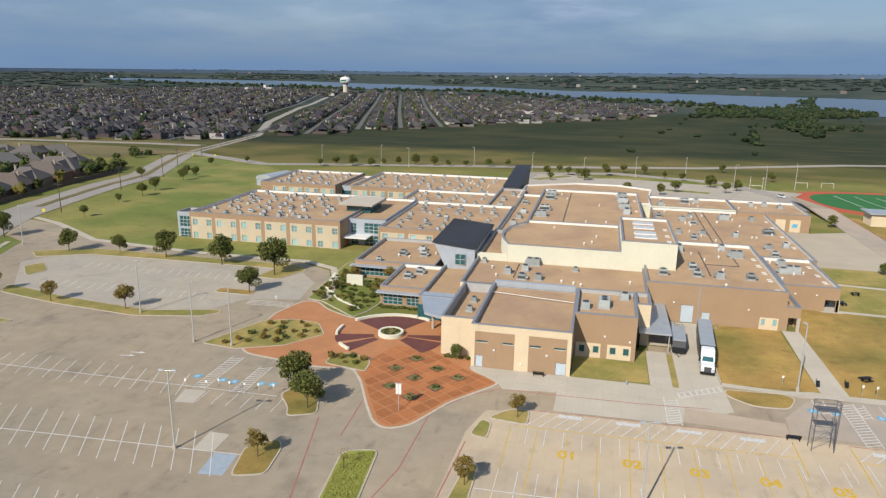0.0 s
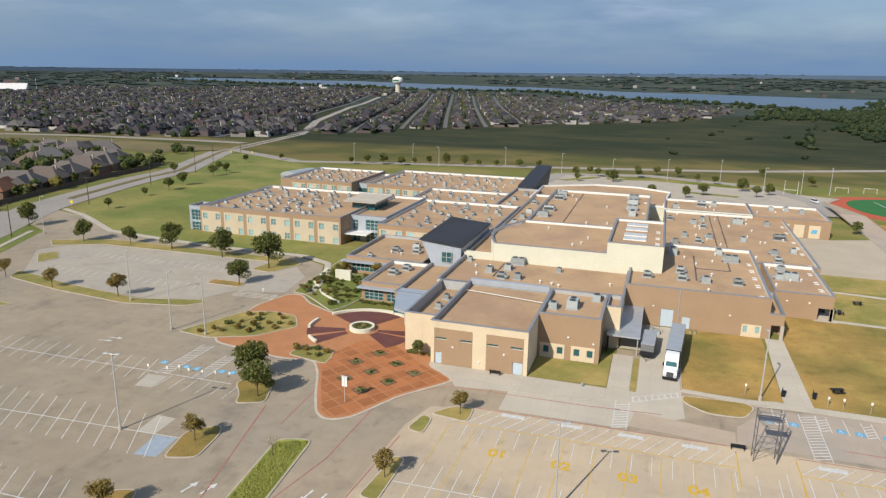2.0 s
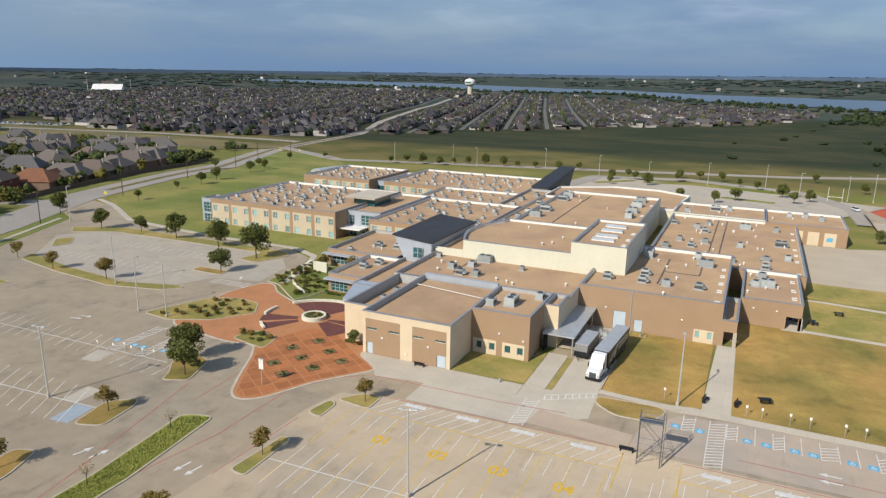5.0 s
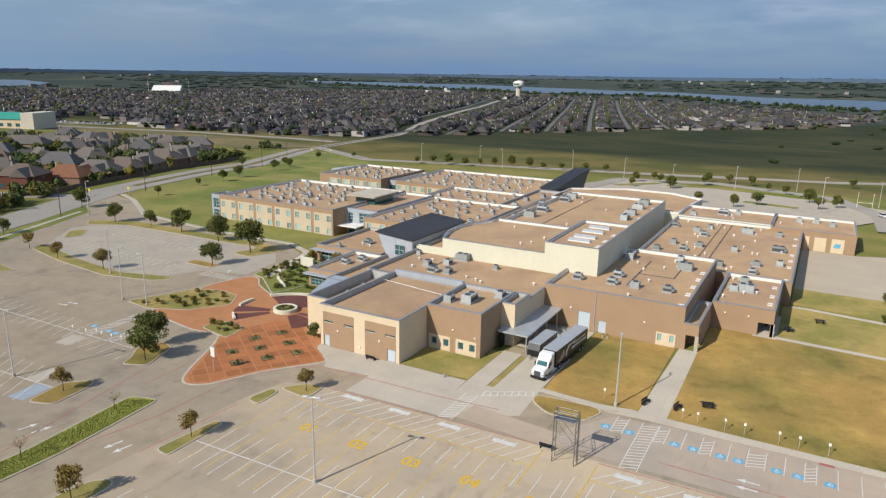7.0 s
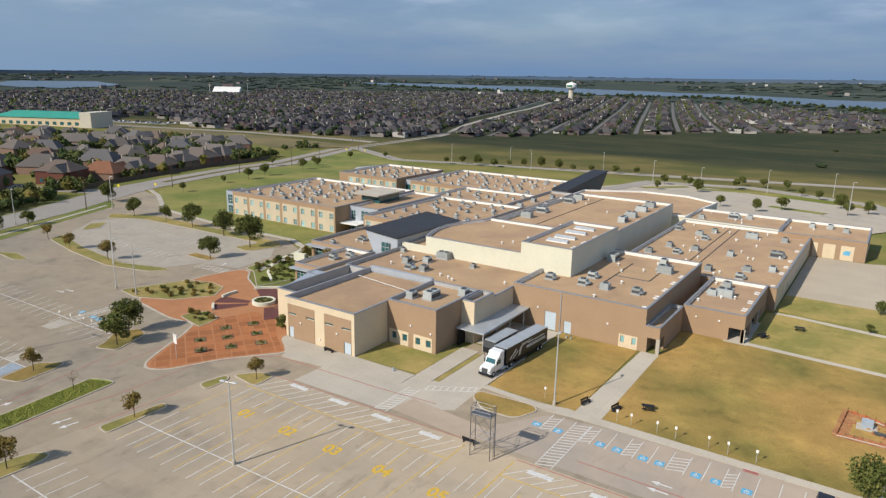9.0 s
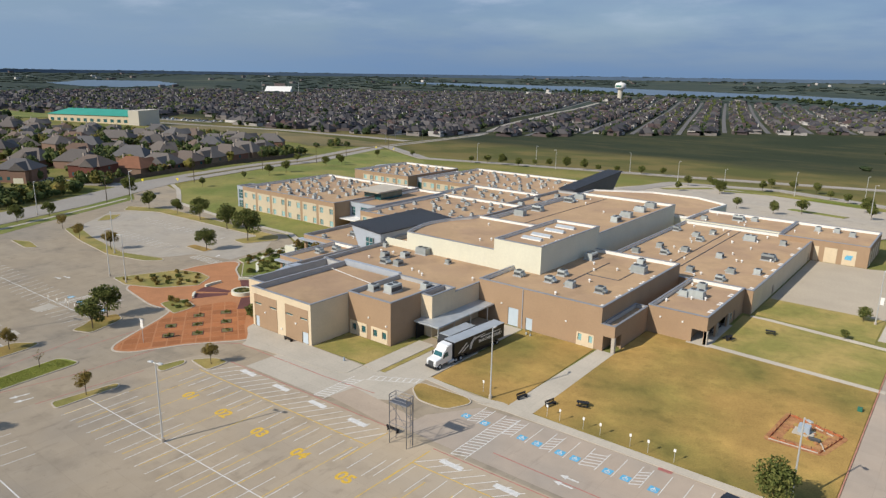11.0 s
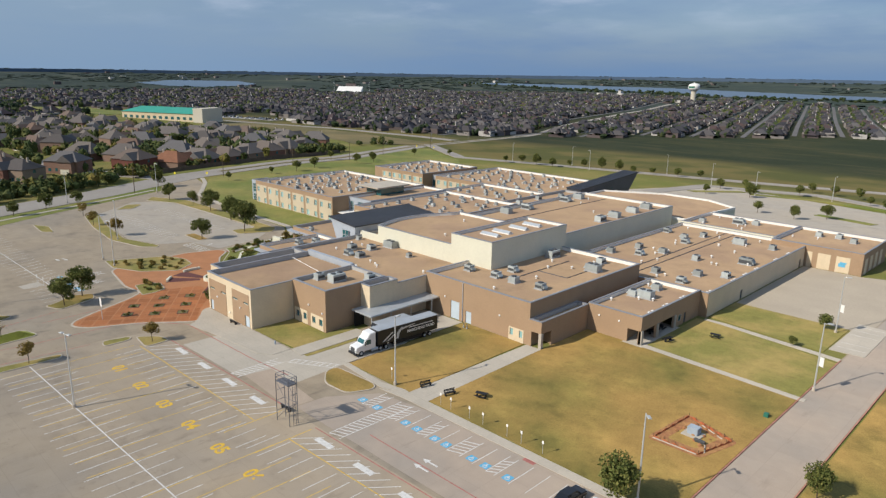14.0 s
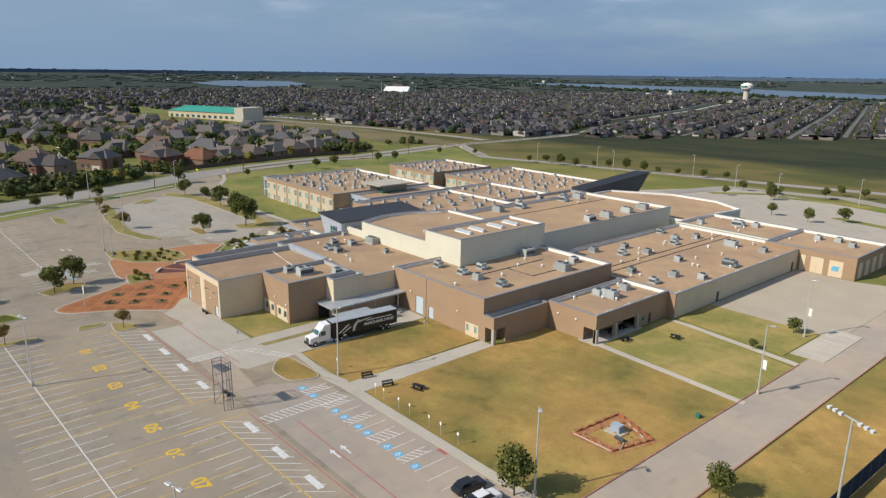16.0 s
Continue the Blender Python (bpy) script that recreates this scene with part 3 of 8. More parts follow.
def slab(name, poly, z, mat, label, category, low=-0.3):
    bm = bmesh.new()
    prism(bm, poly, low, z)
    return solid(name, bm, mat, label, category, kind="structure")


def lake(name, poly, label):
    """Water where the land lies low: cells of the polygon, lifted above the land."""
    bm = bmesh.new()
    grid = {}
    x0, x1 = min(p[0] for p in poly), max(p[0] for p in poly)
    y0, y1 = min(p[1] for p in poly), max(p[1] for p in poly)
    dx, dy = 22.0, 15.0

    def vert(i, j):
        if (i, j) not in grid:
            x, y = x0 + i * dx, y0 + j * dy
            grid[i, j] = bm.verts.new((x, y, ground_z(x, y) + 1.2))
        return grid[i, j]
    for i in range(int((x1 - x0) / dx) + 1):
        for j in range(int((y1 - y0) / dy) + 1):
            cx, cy = x0 + (i + 0.5) * dx, y0 + (j + 0.5) * dy
            w = noise.noise(Vector((cx * 0.004, cy * 0.004, 0))) * 40
            if inside((cx + w, cy + w), poly):
                bm.faces.new((vert(i, j), vert(i + 1, j), vert(i + 1, j + 1), vert(i, j + 1)))
    return solid(name, bm, M_WATER, label, "lake", kind="structure")


ground_sheet()
lake("water_1", [(-1950, 2190), (-1708, 2159), (-1331, 2094), (-921, 2128), (-756, 2002), (-364, 2144), (-105, 1866), (168, 1738), (404, 1440), (520, 1420), (900, 1500), (1500, 1700), (1500, 2150),
                  (686, 1956), (349, 2050), (-127, 2170), (-385, 2340), (-790, 2400), (-1153, 2480), (-1573, 2420), (-1820, 2302)], "broad grey-blue lake beyond the houses")
lake("water_2", [(-2008, 986), (-1903, 1060), (-1990, 1250), (-2341, 1446), (-2528, 1225), (-2300, 1000)], "arm of the grey-blue lake")

road_1 = slab("road_1", [(-60, -70), (-112, 50), (-138, 100.6), (-148.6, 120.4), (-169.8, 166.7), (-181, 172), (-196, 194), (-178, 189.5), (-165, 182), (-151, 173.5), (-128, 170.5), (-110, 168), (-93, 168.5), (-78, 168), (-68.5, 163), (-64, 153), (-62, 145),
                         (-62, 137), (-60, 131), (-38, 118), (-27, 117), (-20.6, 113.2), (-2.6, 113.2), (11, 113.4), (11.6, 131.5), (23, 131.5), (23, 117), (40, 117), (84, 116.5), (84, 330), (93, 300), (93, 60),
                         (110, -60)], 0.0, M_CONC, "worn tan concrete parking lot and drives", "road")
slab("road_2", [(-135, 128), (-94, 124), (-82, 128), (-78, 136), (-66, 139), (-68, 152), (-76, 161), (-95, 160), (-118, 161), (-146, 158), (-152, 148)], 0.012, M_STAFF, "pale concrete staff parking lot", "road")
slab("pavement_1", [(57, 203), (84, 203), (84, 254), (71.5, 249), (57, 249)], 0.012, M_SAND, "bare pale sandy yard beside the school", "yard")
ribbon("road_3", [(-136, 40), (-164, 108), (-178, 145), (-192, 173), (-202, 195), (-208, 220), (-214, 250), (-222, 285), (-227, 304), (-250, 350), (-284, 420)], 17.0, 0.10, M_ROAD, "grey concrete main road past the school")
ribbon("road_10", [(-283, 417), (-345, 640), (-437, 848), (-562, 1220), (-661, 1591)], 10.0, 0.10, M_ROAD, "grey concrete main road running out past the estate")
ribbon("road_4", [(-900, 330), (-590, 440), (-480, 486), (-366, 500), (-318, 500)], 12.0, 0.3, M_ROAD, "grey side road in front of the houses")
ribbon("road_5", [(-290, 440), (-203, 385), (-141, 412), (-37, 447), (68, 488), (177, 561), (400, 640)], 9.0, 0.4, M_ROAD, "narrow road behind the school")
ribbon("road_6", [(-196, 184), (-235, 166), (-330, 150)], 9.0, 0.16, M_ROAD, "residential street between the houses")
# lot behind the school
ribbon("road_7", [(-48, 372), (0, 360), (50, 345), (82, 330)], 78.0, 0.30, M_STAFF, "pale concrete lot behind the school", step=6.0)
ribbon("road_8", [(84, 300), (84, 345), (66, 400), (10, 425), (-40, 405), (-44, 350)], 9.0, 0.42, M_ROAD, "drive round the back lot", step=6.0)
ribbon("median", [(-206, 212), (-208, 220), (-214, 250), (-222, 285), (-227, 304), (-250, 350), (-284, 420), (-345, 640)], 3.0, 0.22, M_GOLD, "dry grass median of the main road", "median")
ribbon("field_1", [(-640, 425), (-560, 428), (-430, 432), (-330, 424), (-300, 412)], 70.0, 0.2, M_GOLD, "golden dry field beside the houses", "field")
for pts in ([(-34, 372), (-18, 398)], [(-12, 392), (20, 402), (52, 396)], [(30, 352), (52, 346)]):
    ribbon("planting_island", pts, 5.0, 0.5, M_LUSH, "grass island in the back lot", "planting island", step=4)
FIELD = [(-860, 280), (-915, 325), (-909, 375), (-805, 395), (-712, 367), (-719, 331), (-789, 314)]
# running track and football field


def sloped(name, poly, dz, mat, label, category):
    """A flat area laid on the falling ground behind the school."""
    bm = bmesh.new()
    top = [bm.verts.new((x, y, ground_z(x, y) + dz)) for x, y in poly]
    low = [bm.verts.new((x, y, ground_z(x, y) - 0.5)) for x, y in poly]
    bm.faces.new(top)
    for a in range(len(poly)):
        b = (a + 1) % len(poly)
        bm.faces.new((low[a], low[b], top[b], top[a]))
    bmesh.ops.recalc_face_normals(bm, faces=bm.faces)
    return solid(name, bm, mat, label, category, kind="structure")


sloped("field_2", FIELD, 0.4, M_LUSH, "mown green playing field beside the green-roofed building", "field")
sloped("track", rounded([(89, 292), (215, 292), (215, 386), (89, 386)], 45, 10), 0.10, M_TRACK, "red running track", "running track")
sloped("football_field", rounded([(97, 300), (207, 300), (207, 378), (97, 378)], 38, 10), 0.16, M_TURF, "green artificial turf football field", "sports field")
for k in range(9):
    sloped("field_line", [(112 + 9.1 * k, 314), (112.35 + 9.1 * k, 314), (112.35 + 9.1 * k, 364), (112 + 9.1 * k, 364)], 0.18, M_PAINTW, "white yard line on the turf", "line")
slab("court", [(109, 128), (150, 128), (150, 210), (109, 165)], 0.04, M_TURF, "green sports court", "sports court")


# ---------------------------------------------------------------- the school
T = 0.35


def wall_run(bm, axis, a0, a1, c0, c1, z0, z1, holes=()):
    """A wall along x or y from a0 to a1, c0..c1 thick, in one piece, with openings (from, to, low, high) cut through it."""
    us = sorted({a0, a1, *(h[0] for h in holes), *(h[1] for h in holes)})
    vs = sorted({z0, z1, *(h[2] for h in holes), *(h[3] for h in holes)})
    full = {(i, j) for i in range(len(us) - 1) for j in range(len(vs) - 1)
            if not any(h[0] < (us[i] + us[i + 1]) / 2 < h[1] and h[2] < (vs[j] + vs[j + 1]) / 2 < h[3] for h in holes)}
    made = {}

    def v(i, j, c):
        if (i, j, c) not in made:
            p = (us[i], c1 if c else c0, vs[j]) if axis == "x" else (c1 if c else c0, us[i], vs[j])
            made[i, j, c] = bm.verts.new(p)
        return made[i, j, c]
    for i, j in full:
        for c in (0, 1):
            bm.faces.new((v(i, j, c), v(i + 1, j, c), v(i + 1, j + 1, c), v(i, j + 1, c)))
        for (di, dj), (p, q) in (((-1, 0), ((i, j), (i, j + 1))), ((1, 0), ((i + 1, j), (i + 1, j + 1))), ((0, -1), ((i, j), (i + 1, j))), ((0, 1), ((i, j + 1), (i + 1, j + 1)))):
            if (i + di, j + dj) not in full:
                bm.faces.new((v(*p, 0), v(*q, 0), v(*q, 1), v(*p, 1)))
    bmesh.ops.recalc_face_normals(bm, faces=bm.faces)


def block(parent, x0, x1, y0, y1, h, mat, base=-0.3, south=(), east=(), lip=0.75, flash=True, roof=M_ROOF, smat=None, emat=None, cop=M_COPING):
    """One volume of the school: four walls with parapets, a sunk roof, coping and white flashing."""
    for axis, a in (("x", (x0, x1, y0, y0 + T)), ("x", (x0, x1, y1 - T, y1)), ("y", (y0 + T, y1 - T, x0, x0 + T)), ("y", (y0 + T, y1 - T, x1 - T, x1))):
        bm = bmesh.new()
        front, right = axis == "x" and a[2] == y0, axis == "y" and a[3] == x1
        wall_run(bm, axis, *a, base, h, south if front else east if right else ())
        part("wall", bm, (smat or mat) if front else (emat or mat) if right else mat, parent)
    bm = bmesh.new()
    box(bm, x0 + T, x1 - T, y0 + T, y1 - T, h - lip - 0.3, h - lip)
    part("roof", bm, roof, parent, "brown gravel roof")
    bm = bmesh.new()
    frame_ring(bm, x0 - 0.07, x1 + 0.07, y0 - 0.07, y1 + 0.07, T + 0.14, h + 0.002, h + 0.14)
    part("coping", bm, cop, parent, "blue-grey metal coping")
    bm = bmesh.new()
    frame_ring(bm, x0 + T + 0.003, x1 - T - 0.003, y0 + T + 0.003, y1 - T - 0.003, 0.05, h - lip, h - 0.002)
    part("flashing", bm, M_WHITE if flash else M_LINING, parent, "white parapet flashing" if flash else "grey parapet lining")


def plan_block(parent, poly, h, mat, lip=0.75, base=-0.3):
    """A volume on a free plan: one ring of wall with a sunk roof, lining and coping."""
    for name, m, o, i, z0, z1 in (("wall", mat, poly, ring(poly, T), base, h), ("flashing", M_WHITE, ring(poly, T + 0.003), ring(poly, T + 0.053), h - lip, h - 0.002), ("coping", M_COPING, ring(poly, -0.07), ring(poly, T + 0.07), h + 0.002, h + 0.14)):
        bm = bmesh.new()
        ring_of(bm, o, i, z0, z1)
        part(name, bm, m, parent)
    bm = bmesh.new()
    prism(bm, ring(poly, T), h - lip - 0.3, h - lip)
    part("roof", bm, M_ROOF, parent, "brown gravel roof")


def window_mesh(w, h, cols, rows, bar=0.07):
    bm = bmesh.new()
    us = [i * w / cols for i in range(cols + 1)]
    vs = [j * h / rows for j in range(rows + 1)]
    wall_run(bm, "x", 0, w, 0, 0.09, 0, h, [(us[i] + bar, us[i + 1] - bar, vs[j] + bar, vs[j + 1] - bar) for i in range(cols) for j in range(rows)])
    pane = bmesh.new()
    box(pane, bar / 2, w - bar / 2, 0.035, 0.055, bar / 2, h - bar / 2)
    return mesh_of("window", bm, M_FRAME), pane


WINDOWS = {}


def window(parent, x, y, z, w, h, cols=2, rows=2, mat=None, turn=0, frame_mat=None):
    """A framed window with its pane, its lower left corner at x, y, z; turn 90 for a wall that faces east."""
    mat = mat or M_BLIND
    key = (round(w, 2), round(h, 2), cols, rows, mat.name)
    if key not in WINDOWS:
        fr, pane = window_mesh(w, h, cols, rows)
        WINDOWS[key] = fr, mesh_of("pane", pane, mat)
    ob = part("window", WINDOWS[key][0], None, parent)
    ob.matrix_basis = pose(x, y, z, 0, 0, turn)
    part("pane", WINDOWS[key][1], None, ob)
    return ob


def panel(parent, name, x0, x1, y, z0, z1, mat, label="", proud=0.05, axis="x"):
    """A flat facing panel that stands a little proud of a wall."""
    bm = bmesh.new()
    if axis == "x":
        box(bm, x0, x1, y - proud, y + 0.02, z0, z1)
    else:
        box(bm, y - 0.02, y + proud, x0, x1, z0, z1)
    return part(name, bm, mat, parent, label)


school = thing("school_building", "sprawling tan and cream masonry school with flat gravel roofs", "school building")

# front block with the two brown bays
slots = [(-19.6, -17.5, 4.75, 5.2), (-14.9, -12.8, 4.75, 5.2), (-10.0, -7.9, 4.75, 5.2), (-5.7, -3.6, 4.75, 5.2)]
doors = [(-19.7, -18.4, -0.3, 2.3), (-5.3, -3.5, -0.3, 2.4)]
block(school, -20.5, -2.7, 113, 139, 8.2, M_BEIGE, south=slots + doors, lip=1.0, flash=False)
for x0, x1 in ((-19.85, -12.7), (-10.15, -3.45)):
    bm = bmesh.new()
    hs = [h for h in slots + doors if x0 < (h[0] + h[1]) / 2 < x1]
    wall_run(bm, "x", x0, x1, 112.93, 112.998, 0.05, 6.9, [(max(h[0], x0 + 0.05), min(h[1], x1 - 0.05), max(h[2], 0.1), h[3]) for h in hs])
    part("brick_bay", bm, M_TAN, school, "recessed brown brick bay")
for x0, x1, z0, z1 in slots:
    window(school, x0, 113.12, z0, x1 - x0, z1 - z0, 1, 1, M_GLASS)
for x0, x1, z0, z1 in doors:
    panel(school, "door", x0, x1, 113.2, 0, z1, M_DOOR, "pale blue steel door")
block(school, -27, -20.5, 117, 139, 7.6, M_BEIGE, flash=False, lip=1.9)
# band block with the corner windows
hs = [(1.0, 2.1, 0.95, 2.35), (4.1, 5.2, 0.95, 2.35), (6.5, 7.6, 0.95, 2.35), (-1.6, -0.5, 0.95, 2.35)]
block(school, -2.7, 8.7, 122.7, 138, 8.6, M_TAN, south=hs, flash=False)
for a, b in ((-2.2, 2.4), (3.6, 7.9)):
    bm = bmesh.new()
    wall_run(bm, "x", a, b, 122.64, 122.698, 0.02, 2.9, [(h[0], h[1], h[2], h[3]) for h in hs if a < h[0] < b])
    part("brick_panel", bm, M_BEIGE, school, "cream masonry panel")
for h in hs:
    window(school, h[0], 122.8, h[2], h[1] - h[0], h[3] - h[2], 1, 1, M_GLASS)
block(school, -28, 11.6, 139, 162, 7.6, M_TAN, flash=False, smat=M_BEIGE, emat=M_BEIGE)
block(school, 8.7, 11.6, 131.5, 139, 8.4, M_BEIGE, flash=False)
for x, y, z in ((-16.3, 112.93, 3.4), (-6.9, 112.93, 3.4), (-11.4, 113.0, 1.2), (3.0, 122.7, 4.3), (7.6, 122.7, 3.6), (17.5, 147.3, 4.2), (32.6, 147.3, 3.9), (45.5, 163.0, 3.6), (50.0, 163.0, 3.6)):
    bm = bmesh.new()
    box(bm, x - 0.18, x + 0.18, y - 0.22, y, z, z + 0.34)
    bmesh.ops.bevel(bm, geom=bm.edges[:], offset=0.05, segments=1, affect="EDGES")
    part("wall_lamp", bm, M_WHITE, school, "small pale wall lamp")
# parapets that step across the front roof
bm = bmesh.new()
box(bm, -20.2, -3.3, 138.4, 139.3, 7.5, 8.7)
part("parapet", bm, M_METAL, school, "blue-grey metal parapet")
bm = bmesh.new()
tube(bm, (-20.1, 134, 7.62), (-2.9, 131.2, 7.62), 0.07)
part("roof_conduit", bm, M_WHITE, school, "white roof conduit")
# dock canopy
bm = bmesh.new()
box(bm, 9.5, 15.6, 128.5, 147.2, 3.55, 3.85)
part("canopy", bm, M_ALU, school, "grey metal dock canopy")
for y in (129, 134, 139.5, 145.5):
    bm = bmesh.new()
    tube(bm, (15.2, y, -0.1), (15.2, y, 3.55), 0.12)
    part("canopy_post", bm, M_POLE, school)
# near-black upright sheet below the canopy's west edge
bm = bmesh.new()
box(bm, 9.6, 9.75, 129.0, 131.4, 0, 3.5)
part("canopy_post", bm, M_DARK, school)
# tan wing on the lawn
wh = [(19.1, 21.6, -0.3, 3.9), (23.4, 25.0, -0.3, 2.6), (35.3, 36.1, 0.9, 2.3), (37.6, 38.4, 0.9, 2.3)]
block(school, 11.6, 40, 147.3, 188, 8.5, M_TAN, south=wh)
panel(school, "door", 19.1, 21.6, 147.5, 0, 3.9, M_DOOR, "tall pale dock door")
panel(school, "door", 23.4, 25.0, 147.5, 0, 2.6, M_DOOR, "pale blue double door")
bm = bmesh.new()
wall_run(bm, "x", 35.0, 38.7, 147.24, 147.298, -0.1, 2.6, [(35.3, 36.1, 0.9, 2.3), (37.6, 38.4, 0.9, 2.3)])
part("brick_panel", bm, M_BEIGE, school, "cream masonry panel")
for x in (35.3, 37.6):
    window(school, x, 147.4, 0.9, 0.8, 1.4, 1, 1, M_BLIND)
bm = bmesh.new()
tube(bm, (22.6, 147.2, 0), (22.6, 147.2, 8.4), 0.09)
part("downpipe", bm, M_METAL, school)
# corner porch and the low wing behind it
block(school, 40, 42.8, 147.3, 163, 5.3, M_TAN, flash=False, south=[(40.5, 42.2, -0.3, 3.0)], east=[(147.9, 150.6, -0.3, 3.0)])
panel(school, "porch_wall", 40.3, 42.4, 151.2, 0, 3.1, M_TAN, "shaded porch back wall")
bm = bmesh.new()
box(bm, 42.25, 42.9, 147.25, 147.9, -0.1, 3.05)
part("porch_pier", bm, M_CONC2, school, "pale concrete pier")
block(school, 42.8, 54.8, 163, 188, 5.7, M_TAN, south=[(51.9, 54.2, -0.3, 2.8)], east=[(163.6, 168.8, -0.3, 2.8), (170.0, 176.5, -0.3, 2.8), (178.4, 179.6, 1.0, 2.4), (181, 182, -0.2, 2.3)])
bm = bmesh.new()
wall_run(bm, "y", 163.4, 177.2, 51.0, 51.3, -0.2, 4.5)
part("porch_wall", bm, M_TAN, school, "shaded porch back wall")
for y in (163.0, 169.2, 176.6):
    bm = bmesh.new()
    box(bm, 54.3, 55.0, y, y + 0.7, -0.1, 2.85)
    part("porch_pier", bm, M_CONC2, school, "pale concrete pier")
bm = bmesh.new()
box(bm, 51.2, 55.6, 162.2, 178, -0.1, 0.06)
part("porch_floor", bm, M_CONC2, school, "pale concrete porch floor")
window(school, 54.82, 178.4, 1.0, 1.2, 1.4, 1, 1, M_GLASS, 90)
panel(school, "door", 181, 182, 54.6, 0, 2.3, M_GRILL, "dark steel door", axis="y")
# wide low wing, its long cream side to the yard
block(school, 18.7, 56.6, 188, 253, 5.4, M_TAN, emat=M_BEIGE, east=[(206, 207.2, -0.2, 2.3), (246, 247.4, -0.2, 2.4)])
for a, b in ((206, 207.2), (246, 247.4)):
    panel(school, "door", a, b, 56.4, 0, 2.35, M_GRILL, "dark steel door", axis="y")
block(school, 18.7, 47.5, 253, 274, 6.0, M_CREAM, flash=True)
block(school, 47.5, 71, 249.5, 274, 6.0, M_TAN)
for x0, x1 in ((57.3, 58.6), (60.0, 63.2), (64.6, 68.0)):
    panel(school, "brick_panel", x0, x1, 249.5, 0, 4.3, M_BEIGE, "cream masonry panel")
bm = bmesh.new()
box(bm, 65.3, 67.0, 249.40, 249.44, 1.6, 2.5)
box(bm, 65.6, 67.2, 249.395, 249.44, 2.5, 2.9)
part("painted_emblem", bm, M_PAINTB, school, "blue painted emblem")
for y0 in (251.5, 256.5, 261.5, 266.5):
    panel(school, "brick_panel", y0, y0 + 2.6, 71, 0.1, 4.3, M_BEIGE, "cream masonry panel", axis="y")
# curved low link behind the hall
bm = bmesh.new()
prism(bm, [(-30, 256), (18.7, 256), (19.5, 274), (21, 289), (8, 297), (-10, 297), (-30, 285)], -0.5, 5.4)
part("wall", bm, M_CREAM, school, "curved cream wall")
bm = bmesh.new()
prism(bm, ring([(-30, 256.1), (18.6, 256.1), (19.4, 274), (20.9, 289), (8, 296.9), (-10, 296.9), (-30, 285)], 0.4), 5.4, 5.5)
part("roof", bm, M_ROOF, school)
bm = bmesh.new()
o = [(-30, 256.1), (18.6, 256.1), (19.4, 274), (20.9, 289), (8, 296.9), (-10, 296.9), (-30, 285)]
ring_of(bm, ring(o, -0.1), ring(o, 0.45), 5.3, 6.1)
part("flashing", bm, M_WHITE, school, "white parapet flashing")
# stage tower, its lower neighbour, the gym hall
block(school, 6.2, 18.7, 160.5, 189, 14.0, M_CREAM, lip=0.6)
plan_block(school, [(6.2, 160.6), (6.2, 190), (-19.0, 190), (-19.6, 187), (-21.2, 184), (-22.9, 180), (-23.8, 175), (-23.6, 170), (-22.6, 166), (-20.6, 160.6)], 11.3, M_CREAM, lip=0.6)
bm = bmesh.new()
box(bm, -28.3, -20.7, 160.7, 161.1, 6.0, 8.7)
part("wall", bm, M_CREAM, school, "low cream screen wall")
block(school, -20, 13.8, 190, 256, 9.6, M_CREAM)
block(school, -28.2, -18.9, 161.2, 189.9, 7.9, M_TAN, flash=False)
# classroom wings
def bays(x0, x1, y, base, h, n, rows, mat_wall=M_TAN, edge=0.6):
    """Cream bays between tan pilasters with paired windows on each floor; returns the openings."""
    w = (x1 - x0) / n
    res = []
    for i in range(n):
        a, b = x0 + i * w + edge, x0 + (i + 1) * w - edge
        hs = []
        for z in rows:
            for f in (0.10, 0.76):
                u = a + (b - a) * f - 0.1
                hs.append((u, u + 1.6, z, z + 1.85))
        bm = bmesh.new()
        wall_run(bm, "x", a, b, y - 0.06, y - 0.002, base + 0.1, h - 1.5, hs)
        part("brick_bay", bm, M_BAY, school, "cream masonry bay")
        for q in hs:
            window(school, q[0], y + 0.1, q[2], 1.6, 1.85, 2, 2, M_BLIND)
        res += hs
    return res


block(school, -124, -74, 185, 228, 8.4, M_TAN, base=-2, south=bays(-124, -74, 185, -1.2, 8.4, 6, (0.2, 4.3)))
block(school, -62, -28, 185, 228, 7.6, M_TAN, base=-2, south=bays(-62, -28, 185, -1.2, 7.6, 4, (0.2, 3.9)))
block(school, -28, -20, 190, 256, 7.2, M_TAN)
block(school, -137, -104, 256, 292, 6.6, M_TAN, base=-3, south=bays(-132, -104, 256, -2.0, 6.6, 4, (-0.6, 2.9)))
block(school, -98, -38, 258, 300, 6.4, M_TAN, base=-3, south=bays(-98, -38, 258, -2.0, 6.4, 8, (-0.6, 2.7)))
block(school, -104, -98, 262, 290, 5.6, M_METAL, base=-3)
panel(school, "glazing", -103.4, -98.6, 262, 0.5, 3.6, M_GLASS, "dark teal glazing")
block(school, -70, -38, 228, 258, 6.4, M_TAN, base=-3)
block(school, -37.95, -28.05, 228.05, 269.8, 6.6, M_TAN, base=-3, flash=False)
# glazed stair at the end of the wing
sg = [(-128.3, -124.6, -0.5, 2.6), (-128.3, -124.6, 3.2, 6.6)]
block(school, -129, -124, 186.2, 193, 7.9, M_METAL, base=-2, south=sg, flash=False)
for q in sg:
    window(school, q[0], 186.32, q[2], q[1] - q[0], q[3] - q[2], 3, 3, M_GLASS)
